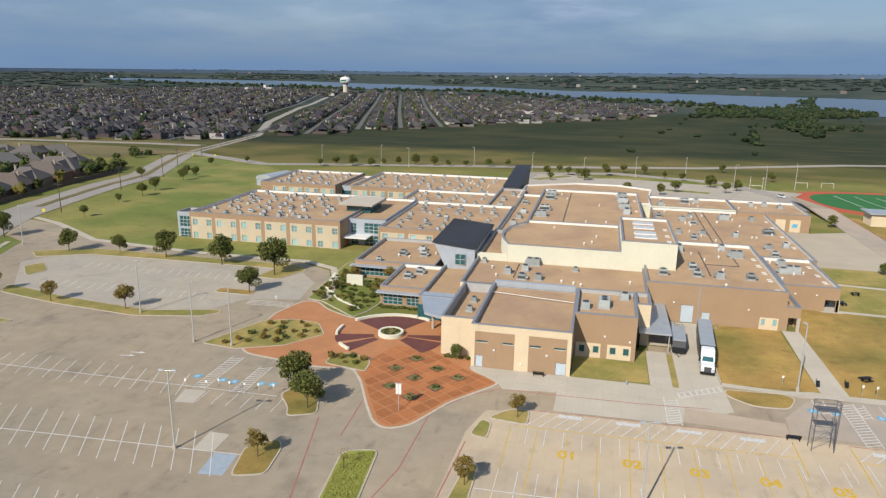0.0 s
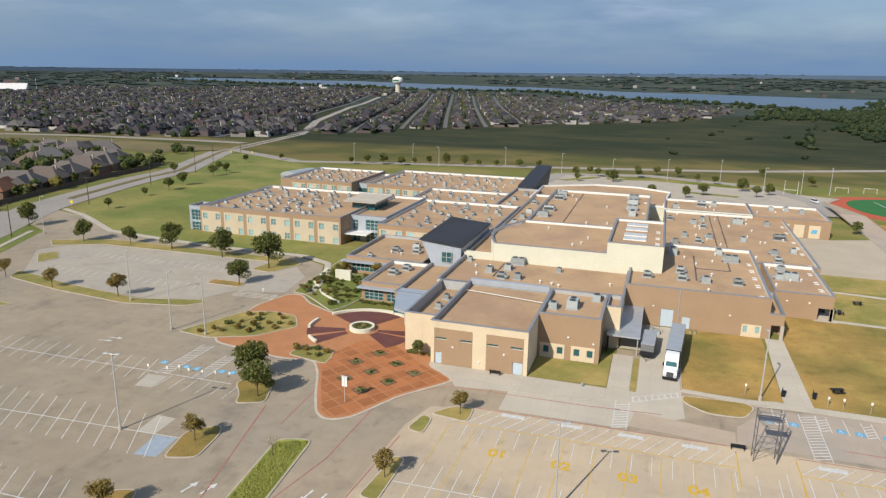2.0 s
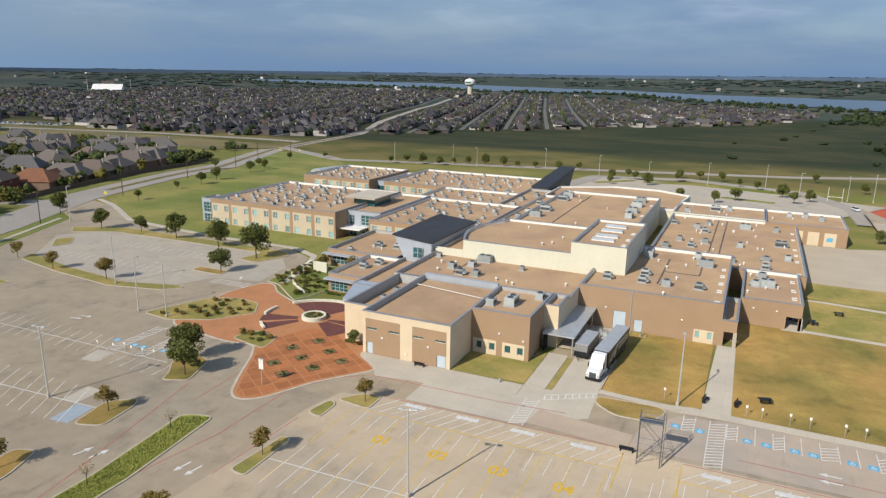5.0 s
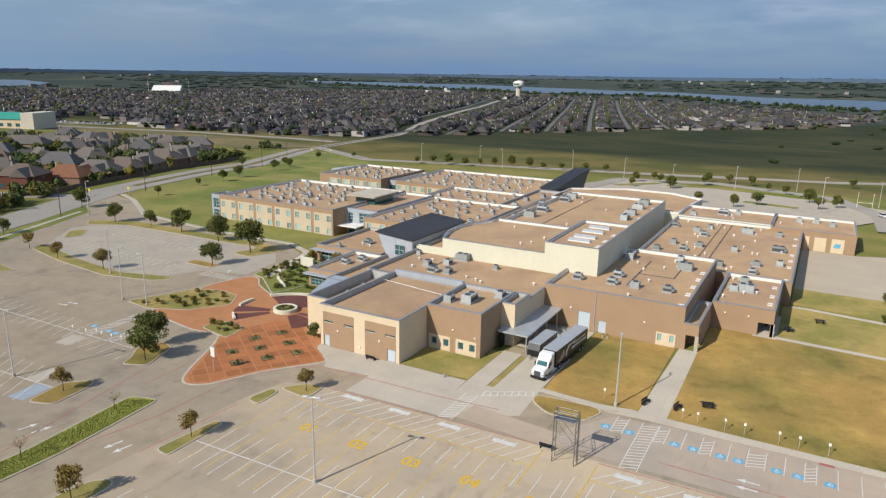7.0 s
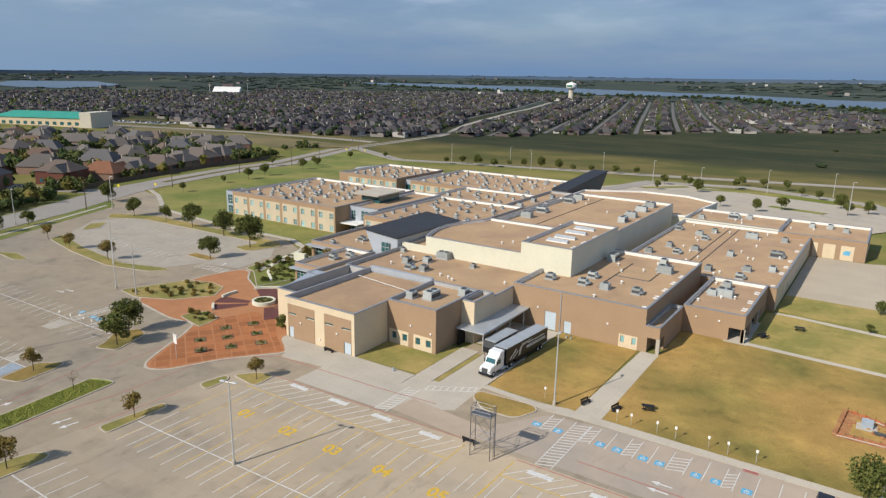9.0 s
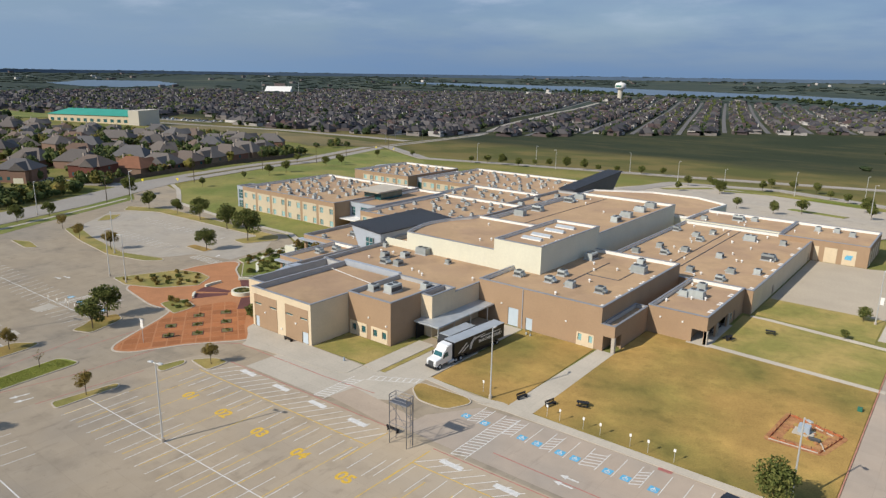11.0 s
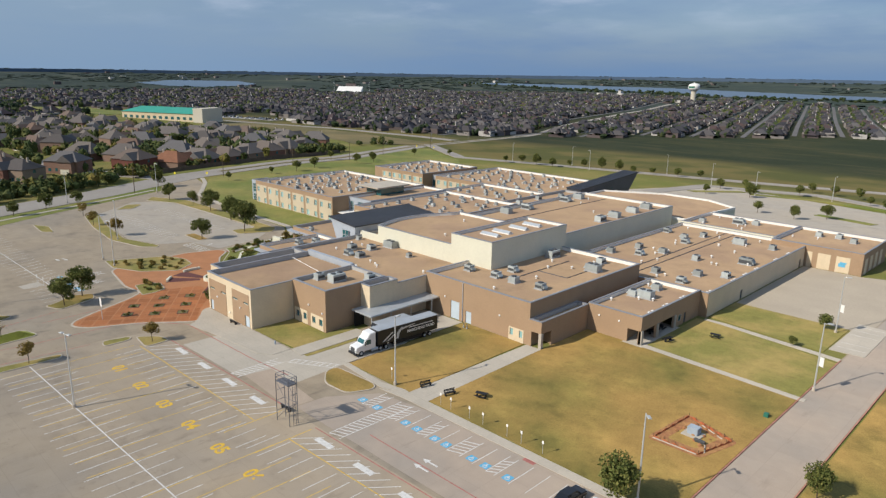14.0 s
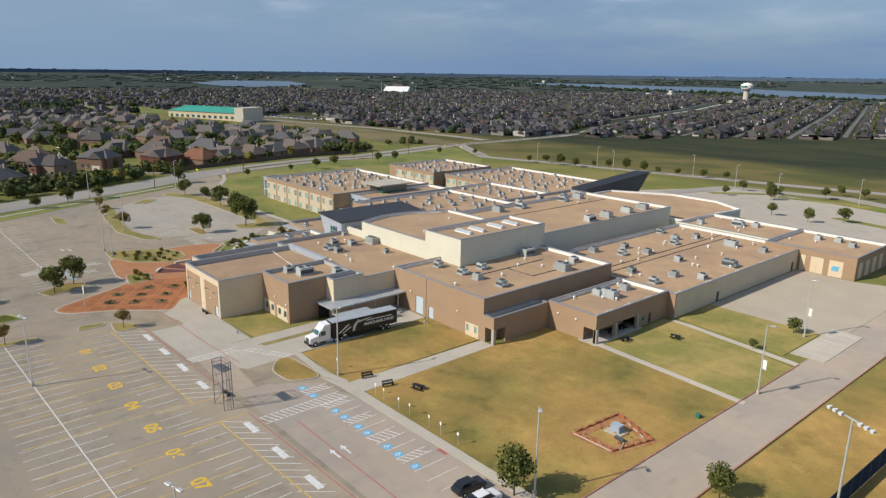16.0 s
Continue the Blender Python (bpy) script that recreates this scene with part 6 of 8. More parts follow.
for k in range(20):
    bm = bmesh.new()
    tube(bm, (X + 0.28, -0.25, 0.35 + 0.32 * k), (X + 0.28, 0.25, 0.35 + 0.32 * k), 0.02, sides=5)
    part("rung", bm, M_STEEL, sc)

# ---------------------------------------------------------------- vehicles


def wheel(parent, x, y, r, w, rim=None):
    bm = bmesh.new()
    tube(bm, (x - w / 2, y, r), (x + w / 2, y, r), r, sides=20)
    t = part("tyre", bm, M_TYRE, parent)
    bm = bmesh.new()
    tube(bm, (x - w / 2 - 0.015, y, r), (x + w / 2 + 0.015, y, r), r * 0.55, sides=14)
    part("rim", bm, rim or M_ALU, t)


def profile(bm, pts, x0, x1, inset=0.0):
    """A body drawn as a side profile (y, z) and pushed out from x0 to x1."""
    a = [bm.verts.new((x0 + inset * (z > 1.0), y, z)) for y, z in pts]
    b = [bm.verts.new((x1 - inset * (z > 1.0), y, z)) for y, z in pts]
    bm.faces.new(a)
    bm.faces.new(b[::-1])
    for i in range(len(pts)):
        j = (i + 1) % len(pts)
        bm.faces.new((a[i], b[i], b[j], a[j]))
    bmesh.ops.recalc_face_normals(bm, faces=bm.faces)


tr = thing("semi_truck", "white conventional semi truck parked in the dock drive", "truck")
tr.matrix_basis = pose(21.1, 119.4, 0, 0, 0, -4.5)
bm = bmesh.new()
profile(bm, [(0.35, 0.55), (0.25, 1.1), (0.35, 1.75), (1.9, 2.05), (2.35, 2.95), (2.7, 3.1), (3.2, 3.85), (4.6, 4.0), (4.6, 0.75), (2.2, 0.75), (2.0, 0.5)], -1.15, 1.15)
bmesh.ops.bevel(bm, geom=bm.edges[:], offset=0.09, segments=2, affect="EDGES")
part("cab", bm, M_TRUCKW, tr, "white cab with roof fairing")
for z0, z1, y, x0, x1, nm, m in ((2.12, 2.85, 2.10, -0.98, 0.98, "windscreen", M_GLASS), (0.75, 1.65, 0.24, -0.6, 0.6, "radiator_grille", M_GRILL)):
    bm = bmesh.new()
    if nm == "windscreen":
        v = [bm.verts.new(p) for p in ((x0, 1.88, z0), (x1, 1.88, z0), (x1 * 0.9, 2.3, z1), (x0 * 0.9, 2.3, z1), (x0, 1.96, z0), (x1, 1.96, z0), (x1 * 0.9, 2.4, z1), (x0 * 0.9, 2.4, z1))]
        for f in ((0, 1, 2, 3), (7, 6, 5, 4), (0, 4, 5, 1), (1, 5, 6, 2), (2, 6, 7, 3), (3, 7, 4, 0)):
            bm.faces.new([v[i] for i in f])
    else:
        box(bm, x0, x1, y - 0.02, y + 0.1, z0, z1)
    part(nm, bm, m, tr)
for s in (-1, 1):
    bm = bmesh.new()
    box(bm, min(1.13 * s, 1.17 * s), max(1.13 * s, 1.17 * s), 2.5, 3.5, 1.9, 2.75)
    part("side_window", bm, M_GLASS, tr)
    bm = bmesh.new()
    box(bm, min(1.2 * s, 1.45 * s), max(1.2 * s, 1.45 * s), 2.1, 2.2, 1.9, 2.6)
    part("mirror", bm, M_BLACK, tr)
    bm = bmesh.new()
    box(bm, s * 0.9 - 0.18, s * 0.9 + 0.18, 0.24, 0.34, 1.0, 1.25)
    part("headlight", bm, M_ALU, tr)
bm = bmesh.new()
box(bm, -1.2, 1.2, 0.1, 0.4, 0.35, 0.75)
part("bumper", bm, M_BLACK, tr, "dark front bumper")
bm = bmesh.new()
box(bm, -0.55, 0.55, 1.0, 7.6, 0.6, 0.9)
part("chassis", bm, M_BLACK, tr)
for y in (1.35, 5.6, 6.9):
    for x in (-1.02, 1.02):
        wheel(tr, x, y, 0.5, 0.32)
for s in (-1, 1):
    bm = bmesh.new()
    tube(bm, (s * 1.05, 3.6, 0.65), (s * 1.05, 5.0, 0.65), 0.3, sides=12)
    part("fuel_tank", bm, M_ALU, tr)
tl = thing("semi_trailer", "long black box trailer with white lettering", "trailer")
tl.matrix_basis = pose(21.1, 119.4, 0, 0, 0, -4.5)
bm = bmesh.new()
box(bm, -1.28, 1.28, 5.0, 19.4, 1.15, 3.98)
bmesh.ops.bevel(bm, geom=bm.edges[:], offset=0.05, segments=1, affect="EDGES")
part("body", bm, M_TRUCKB, tl, "glossy black trailer body")
bm = bmesh.new()
box(bm, -1.3, 1.3, 4.98, 19.42, 3.985, 4.06)
part("roof", bm, M_ALU, tl, "pale aluminium roof")
bm = bmesh.new()
box(bm, -1.25, 1.25, 8.5, 15.5, 0.5, 1.1)
part("underbelly", bm, M_BLACK, tl)
for y in (16.2, 17.5):
    for x in (-1.02, 1.02):
        wheel(tl, x, y, 0.5, 0.32)
lettering("lettering", "MARCHING BAND", 0.82, M_TRUCKW, tl, Matrix.Translation((1.295, 15.2, 2.35)) @ Euler((radians(90), 0, radians(90))).to_matrix().to_4x4(), "white lettering")
for k, (y0, y1, z0, z1) in enumerate(((12.2, 18.2, 3.0, 3.18),)):
    bm = bmesh.new()
    box(bm, 1.28, 1.292, y0, y1, z0, z1)
    part("lettering_bar", bm, M_TRUCKW, tl)
for pts in ([(6.0, 1.6), (6.5, 1.6), (8.6, 3.0), (8.2, 3.1)], [(6.9, 1.5), (7.3, 1.5), (9.0, 2.4), (8.8, 2.6)], [(9.2, 1.5), (9.7, 1.5), (10.0, 2.5), (10.9, 3.5), (10.4, 3.6), (9.4, 2.7)], [(10.6, 3.0), (13.6, 3.5), (13.6, 3.6), (10.4, 3.4)]):
    bm = bmesh.new()
    a = [bm.verts.new((1.280, y, z)) for y, z in pts]
    b = [bm.verts.new((1.294, y, z)) for y, z in pts]
    bm.faces.new(a[::-1])
    bm.faces.new(b)
    for i in range(len(pts)):
        j = (i + 1) % len(pts)
        bm.faces.new((a[i], a[j], b[j], b[i]))
    bmesh.ops.recalc_face_normals(bm, faces=bm.faces)
    part("painted_figure", bm, M_PAINTW, tl, "white abstract graphic")
t2 = thing("cargo_trailer", "small dark enclosed trailer with a pale roof", "trailer")
t2.matrix_basis = pose(17.0, 128.0, 0, 0, 0, -3)
bm = bmesh.new()
profile(bm, [(0, 0.55), (0, 1.6), (0.5, 2.75), (8.4, 2.75), (8.4, 0.5)], -1.2, 1.2)
part("body", bm, M_TRUCKB, t2, "dark trailer body")
bm = bmesh.new()
box(bm, -1.23, 1.23, 0.5, 8.43, 2.752, 2.84)
part("roof", bm, M_ALU, t2)
for y in (4.6, 5.5):
    for x in (-1.1, 1.1):
        wheel(t2, x, y, 0.36, 0.22)
bm = bmesh.new()
tube(bm, (-0.8, 0, 0.5), (0, -1.3, 0.5), 0.05)
tube(bm, (0.8, 0, 0.5), (0, -1.3, 0.5), 0.05)
tube(bm, (0, -1.25, 0.0), (0, -1.25, 0.55), 0.05)
part("drawbar", bm, M_STEEL, t2)
# dock clutter behind the trailers
for x, y, w, d, h in ((17.2, 140.5, 1.6, 1.2, 1.1), (18.6, 142.3, 1.2, 1.4, 1.4), (17.0, 144.2, 1.5, 1.0, 0.9), (26.2, 144.8, 0.3, 0.3, 1.0), (25.2, 144.9, 0.3, 0.3, 1.0)):
    c = thing("dock_crate", "grey metal cart standing at the dock", "cart", "carts at the dock")
    bm = bmesh.new()
    box(bm, x - w / 2, x + w / 2, y - d / 2, y + d / 2, 0.0, h * 0.5)
    bmesh.ops.bevel(bm, geom=bm.edges[:], offset=0.04, segments=1, affect="EDGES")
    part("cart_body", bm, M_UNIT, c)
    bm = bmesh.new()
    frame_ring(bm, x - w / 2, x + w / 2, y - d / 2, y + d / 2, 0.06, h - 0.06, h)
    for sx in (-1, 1):
        tube(bm, (x + sx * (w / 2 - 0.04), y, h * 0.5), (x + sx * (w / 2 - 0.04), y, h), 0.03)
    part("cart_rail", bm, M_STEEL, c)


def make_car(label, paint_mat, name="car"):
    c = thing(name, label, "car", "parked cars")
    bm = bmesh.new()
    profile(bm, [(-2.2, 0.35), (-2.25, 0.75), (-2.1, 0.95), (-1.0, 1.05), (1.9, 1.05), (2.2, 1.0), (2.25, 0.5), (2.15, 0.35)], -0.9, 0.9)
    bmesh.ops.bevel(bm, geom=bm.edges[:], offset=0.08, segments=2, affect="EDGES")
    part("body", bm, paint_mat, c)
    bm = bmesh.new()
    pts = [(-1.1, 1.0), (-0.35, 1.58), (1.4, 1.60), (2.0, 1.02)]
    a = [bm.verts.new((-(0.84 if z < 1.2 else 0.66), y, z)) for y, z in pts]
    b = [bm.verts.new(((0.84 if z < 1.2 else 0.66), y, z)) for y, z in pts]
    bm.faces.new(a)
    bm.faces.new(b[::-1])
    for i in range(4):
        j = (i + 1) % 4
        bm.faces.new((a[i], b[i], b[j], a[j]))
    bmesh.ops.recalc_face_normals(bm, faces=bm.faces)
    part("glass_house", bm, M_CARGLASS, c, "dark car windows")
    bm = bmesh.new()
    box(bm, -0.66, 0.66, -0.3, 1.4, 1.585, 1.64)
    part("roof", bm, paint_mat, c)
    for y in (-1.4, 1.4):
        for x in (-0.82, 0.82):
            wheel(c, x, y, 0.34, 0.22)
    for x in (-0.68, 0.68):
        bm = bmesh.new()
        box(bm, x - 0.16, x + 0.16, -2.27, -2.15, 0.72, 0.86)
        part("headlight", bm, M_ALU, c)
    return c


car = make_car("dark grey hatchback parked beside the lawn", M_CAR)
car.matrix_basis = pose(73.9, 112.0, 0, 0, 0, 176)
car2 = make_car("white car parked beside the tree", M_TRUCKW)
car2.matrix_basis = pose(77.0, 111.6, 0, 0, 0, 178)
copy_thing(car2, pose(83.5, 343, ground_z(83, 343) + 0.45, 0, 0, 20))

# ---------------------------------------------------------------- the dug pit on the lawn
pit = thing("dig_site", "patch of red clay fenced with orange netting", "dig site")
P = [(73.6, 133.2), (80.2, 133.4), (82.0, 140.2), (74.4, 142.8)]
bm = bmesh.new()
ring_of(bm, rounded(ring(P, -0.7), 1.0), rounded(ring(P, 1.3), 0.6), 0.0, 0.075)
part("clay_patch", bm, M_SOIL, pit, "bare red clay")
for a, b in zip(P, P[1:] + P[:1]):
    d = Vector(b) - Vector(a)
    for k in range(6):
        q = Vector(a) + d * k / 6
        bm = bmesh.new()
        tube(bm, (q.x, q.y, 0), (q.x, q.y, 0.75), 0.025, sides=5)
        part("stake", bm, M_BLACK, pit)
    bm = bmesh.new()
    for k in range(24):
        q0, q1 = Vector(a) + d * k / 24, Vector(a) + d * (k + 0.9) / 24
        s = 0.12 * math.sin(k * 1.3)
        v = [bm.verts.new(p) for p in ((q0.x, q0.y, 0.06), (q1.x, q1.y, 0.06), (q1.x, q1.y, 0.32 + s), (q0.x, q0.y, 0.32 + s))]
        w = [bm.verts.new(u.co + Vector((d.y, -d.x, 0)).normalized() * 0.03) for u in v]
        for f in ((0, 1, 2, 3),):
            bm.faces.new([v[i] for i in f])
            bm.faces.new([w[i] for i in reversed(f)])
        for i in range(4):
            j = (i + 1) % 4
            bm.faces.new((v[j], v[i], w[i], w[j]))
    part("netting", bm, M_ORANGE, pit, "orange plastic safety netting")
for (x, y, z), (w, dd, h), m, nm in (((77.2, 138.4, 0.07), (1.6, 1.3, 1.2), M_PALEBLUE, "steel_cabinet"), ((77.2, 138.2, 0.06), (2.8, 2.4, 0.16), M_CONC2, "concrete_pad"), ((78.9, 136.6, 0.07), (1.6, 0.4, 0.5), M_GRILL, "pipe_stack")):
    bm = bmesh.new()
    box(bm, x - w / 2, x + w / 2, y - dd / 2, y + dd / 2, z, z + h)
    bmesh.ops.bevel(bm, geom=bm.edges[:], offset=0.06, segments=1, affect="EDGES")
    part(nm, bm, m, pit)
for a, b in (((73.6, 133.0), (80.0, 133.2)), ((80.8, 139.8), (77.0, 141.6)), ((80.6, 134.4), (79.8, 136.4))):
    bm = bmesh.new()
    tube(bm, (*a, 0.16), (*b, 0.16), 0.09, sides=8)
    part("white_pipe", bm, M_KERB, pit, "white plastic pipe")
for k in range(16):
    bm = bmesh.new()
    x, y = random.uniform(74.5, 81), random.uniform(134, 141.5)
    bmesh.ops.create_icosphere(bm, subdivisions=1, radius=random.uniform(0.15, 0.4), matrix=Matrix.Translation((x, y, 0.1)))
    part("clay_lump", bm, M_SOIL, pit)
# sports lighting mast and windscreen fence
mast = thing("floodlight_mast", "tall galvanised floodlight mast beside the court", "floodlight mast")
mast.matrix_basis = pose(106.0, 140.2, 0, 0, 0, -25)
bm = bmesh.new()
tube(bm, (0, 0, -0.1), (0, 0, 13.7), 0.16, 0.10, sides=12)
part("pole", bm, M_POLE, mast)
for z in (13.6,):
    bm = bmesh.new()
    box(bm, -3.0, 3.0, -0.08, 0.08, z - 0.08, z + 0.08)
    part("crossarm", bm, M_POLE, mast)
    for x in (-2.8, -2.0, -1.2, 1.4, 2.2, 3.0):
        bm = bmesh.new()
        tube(bm, (x, -0.15, z + 0.3), (x, -0.65, z + 0.15), 0.1, 0.24, sides=12)
        part("floodlight", bm, M_TRUCKW, mast, "white floodlight")
fence = thing("windscreen_fence", "tall fence with a dark blue windscreen", "fence")
A, B = Vector((105.0, 138)), Vector((107.0, 215))
bm = bmesh.new()
v = Vector((B - A)).normalized()
nrm = Vector((-v.y, v.x)) * 0.03
prism(bm, [tuple(A + nrm), tuple(B + nrm), tuple(B - nrm), tuple(A - nrm)], 0.15, 2.9)
part("windscreen", bm, M_NAVY, fence, "dark blue mesh windscreen")
for k in range(26):
    q = A + (B - A) * k / 25
    bm = bmesh.new()
    tube(bm, (q.x, q.y, -0.1), (q.x, q.y, 3.0), 0.05, sides=6)
    part("post", bm, M_STEEL, fence)
for x, y, lab in ((82.6, 151.6, "small green utility box on the lawn"),):
    ub = thing("utility_box", lab, "utility box")
    bm = bmesh.new()
    box(bm, x - 0.35, x + 0.35, y - 0.3, y + 0.3, 0.0, 0.7)
    bmesh.ops.bevel(bm, geom=bm.edges[:], offset=0.05, segments=1, affect="EDGES")
    part("cabinet", bm, M_TOWERG, ub)
bm = bmesh.new()
tube(bm, (7.0, 112.2, 0.0), (7.0, 112.2, 0.7), 0.16, sides=10)
tube(bm, (7.0, 112.2, 0.6), (7.0, 112.2, 0.85), 0.2, 0.06, sides=10)
solid("hydrant", bm, M_PALEBLUE, "pale blue fire hydrant on the pavement", "hydrant")
# pale metal barn beyond the rear wing, goals beside the field
barn = thing("metal_barn", "pale metal barn with a curved roof", "barn")
barn.matrix_basis = pose(-150, 296, ground_z(-150, 296), 0, 0, -15)
bm = bmesh.new()
box(bm, -5, 5, -8, 8, -0.3, 3.6)
part("wall", bm, M_METAL, barn)
bm = bmesh.new()
pts = [(5.3 * math.cos(t), 3.5 + 2.2 * math.sin(t)) for t in (math.pi * i / 10 for i in range(11))]
a = [bm.verts.new((x, -8.3, z)) for x, z in pts]
b = [bm.verts.new((x, 8.3, z)) for x, z in pts]
bm.faces.new(a)
bm.faces.new(b[::-1])
for i in range(len(pts)):
    j = (i + 1) % len(pts)
    bm.faces.new((a[i], b[i], b[j], a[j]))
bmesh.ops.recalc_face_normals(bm, faces=bm.faces)
part("roof", bm, M_ALU, barn)
for x, y in ((78, 372), (106, 398), (120, 402)):
    gp = thing("goal_post", "white metal goal frame on the practice field", "goal post", "goal posts")
    z = ground_z(x, y)
    for dx in (-3, 3):
        bm = bmesh.new()
        tube(bm, (x + dx, y, z - 0.1), (x + dx, y, z + (7 if x < 80 else 2.6)), 0.09, sides=6)
        part("upright", bm, M_WHITE, gp)
    bm = bmesh.new()
    tube(bm, (x - 3, y, z + 2.6), (x + 3, y, z + 2.6), 0.09, sides=6)
    part("crossbar", bm, M_WHITE, gp)


# ---------------------------------------------------------------- trees and shrubs
def leaf_cloud(rng, centres, count, size):
    """Many small leaf sheets gathered in lumps; returns points and faces."""
    pts, faces = [], []
    for c, r in centres:
        for _ in range(count):
            d = rng.normal(size=3)
            d /= np.linalg.norm(d)
            p = np.array(c) + d * np.array((r, r, r * 0.8)) * rng.uniform(0.55, 1.06)
            a, b = rng.normal(size=3), rng.normal(size=3)
            a = a / np.linalg.norm(a)
            b = b - a * a.dot(b)
            b = b / np.linalg.norm(b)
            s = size * rng.uniform(0.6, 1.35)
            k = len(pts)
            pts += [p - a * s - b * s * 0.3, p + b * s * 0.8 - a * s * 0.1, p + a * s + b * s * 0.2, p - b * s * 0.7]
            faces.append((k, k + 1, k + 2, k + 3))
    return pts, faces


def make_tree(seed, h, r, label, mat, clear=0.28, lobes=11, count=95, leaf=0.24):
    rng = np.random.default_rng(seed)
    t = thing("tree", label, "tree", "trees round the school")
    bm = bmesh.new()
    fork = h * (clear + 0.12)
    tube(bm, (0, 0, -0.15), (0.05, 0.03, fork), 0.035 * h * 0.55, 0.022 * h * 0.55, 8)
    centres = []
    for k in range(lobes):
        a = 2.4 * k + rng.uniform(-0.4, 0.4)
        lvl = rng.uniform(0, 1)
        spread = r * (0.62 - 0.25 * abs(lvl - 0.4)) * rng.uniform(0.55, 1.1)
        c = (spread * math.cos(a), spread * math.sin(a), h * (clear + 0.16 + (0.82 - clear - 0.14) * lvl))
        centres.append((c, r * rng.uniform(0.32, 0.5)))
        tube(bm, (0.05, 0.03, fork * rng.uniform(0.75, 1.0)), c, 0.012 * h * 0.5, 0.004 * h, 5)
    centres.append(((0, 0, h * 0.84), r * 0.42))
    centres.append(((0, 0, h * 0.6), r * 0.55))
    part("trunk", bm, M_BARK, t, "grey-brown trunk and limbs")
    pts, faces = leaf_cloud(rng, centres, count, leaf)
    me = bpy.data.meshes.new("crown")
    me.from_pydata([tuple(p) for p in pts], [], faces)
    me.materials.append(mat)
    part("crown", me, None, t, "leafy crown")
    return t


OAKS = [make_tree(11 + i, 6.5, 2.9, "dense dark green oak with a round crown", M_LEAF, 0.2, 13, 210, 0.185) for i in range(3)]
THIN = [make_tree(31 + i, 5.2, 2.2, "young tree with thinning yellow-brown leaves", M_LEAF_A, 0.3, 11, 120, 0.15) for i in range(3)]
ROUND = [make_tree(51 + i, 5.0, 2.3, "small rounded green street tree", M_LEAF, 0.24, 11, 130, 0.18) for i in range(3)]


def plant(protos, x, y, s=1.0, z=None):
    p = random.choice(protos)
    z = (0.10 if y < 260 else ground_z(x, y)) if z is None else z
    m = pose(x, y, z, 0, 0, random.uniform(0, 360)) @ Matrix.Diagonal((s, s, s * random.uniform(0.92, 1.1), 1))
    if p.name not in used:
        used.add(p.name)
        p.matrix_basis = m
    else:
        copy_thing(p, pose(0, 0, 0)).matrix_basis = m


for x, y, s in ((-132.5, 163.0, 0.8), (-117, 162.2, 1.2), (-98.5, 160.2, 1.35), (-80.5, 155.2, 1.5), (-147.5, 160.5, 1.05), (-79.6, 140.4, 1.08), (-42.4, 90.6, 1.05), (-46.6, 95.6, 1.1), (78.2, 115.6, 1.02), (94.9, 134.6, 0.72), (-179, 169.5, 1.2), (-157, 119.5, 0.9), (-160.5, 131, 0.85), (-152, 108, 0.8), (-140, 84, 0.9)):
    plant(OAKS, x, y, s)
for x, y, s in ((-119.5, 122.8, 0.95), (-100, 122.8, 1.15), (-137.2, 125.5, 0.9), (-43.2, 75.8, 0.85), (-43.0, 58.5, 0.9), (-9.8, 96.0, 0.75), (-14.3, 76.4, 0.75), (-15.1, 58.9, 0.9), (-59.0, 157.0, 0.7), (-49.0, 155.0, 0.9)):
    plant(THIN, x, y, s)
for x, y, s in ((-184, 243, 1.2), (-187, 256, 1.2), (-219, 290, 1.1), (-198, 293, 1.1), (-200, 307, 1.1), (-209, 313, 1.0), (-227, 365, 1.0), (-216, 388, 0.9), (-177, 201.6, 0.8), (-183.6, 228, 0.7),
                (76.7, 199.5, 0.75), (75.3, 184.8, 0.42), (81.5, 262, 0.9), (-23.6, 114.8, 0.62), (-60.5, 148, 0.5)):
    plant(ROUND, x, y, s, 0.04 if y < 260 else None)
for x, y in ((-168, 391), (-161, 399), (-151, 401), (-139, 402), (-135, 415), (-126, 418), (-116, 422), (-104, 423), (-95, 424), (-84, 428), (-70, 432), (-58, 436), (-24, 415), (-18, 404), (-30, 398), (-26, 372), (-12, 398), (3, 435), (14, 434), (26, 430), (36, 408), (45, 398), (60, 350),
             (67, 362), (76, 463), (13, 333), (28, 330), (36, 343), (4, 412), (56, 372), (96, 420), (-8, 380)):
    plant(ROUND + OAKS[:1], x, y, random.uniform(0.9, 1.25), ground_z(x, y) + (0.2 if y < 400 else 0))

for k, (x, y) in enumerate(((-29.4, 61.1), (-30.7, 76.0))):
    b = make_tree(71 + k, 3.6, 1.3, "small bare sapling with a few brown leaves", M_LEAF_A, 0.34, 9, 9, 0.08)
    b.matrix_basis = pose(x, y, 0.1, 0, 0, 40 * k)


def shrub_mesh(seed, r, mat, n=90, leaf=0.16):
    rng = np.random.default_rng(seed)
    pts, faces = leaf_cloud(rng, [((rng.uniform(-r, r) * 0.5, rng.uniform(-r, r) * 0.5, r * 0.55), r * 0.6) for _ in range(4)], n, leaf)
    me = bpy.data.meshes.new("shrub")
    me.from_pydata([tuple(p) for p in pts], [], faces)
    me.materials.append(mat)
    return me


SHRUBS = [shrub_mesh(71 + i, 0.8, (M_LEAF, M_LEAF_A, M_LEAF)[i], 45) for i in range(3)]


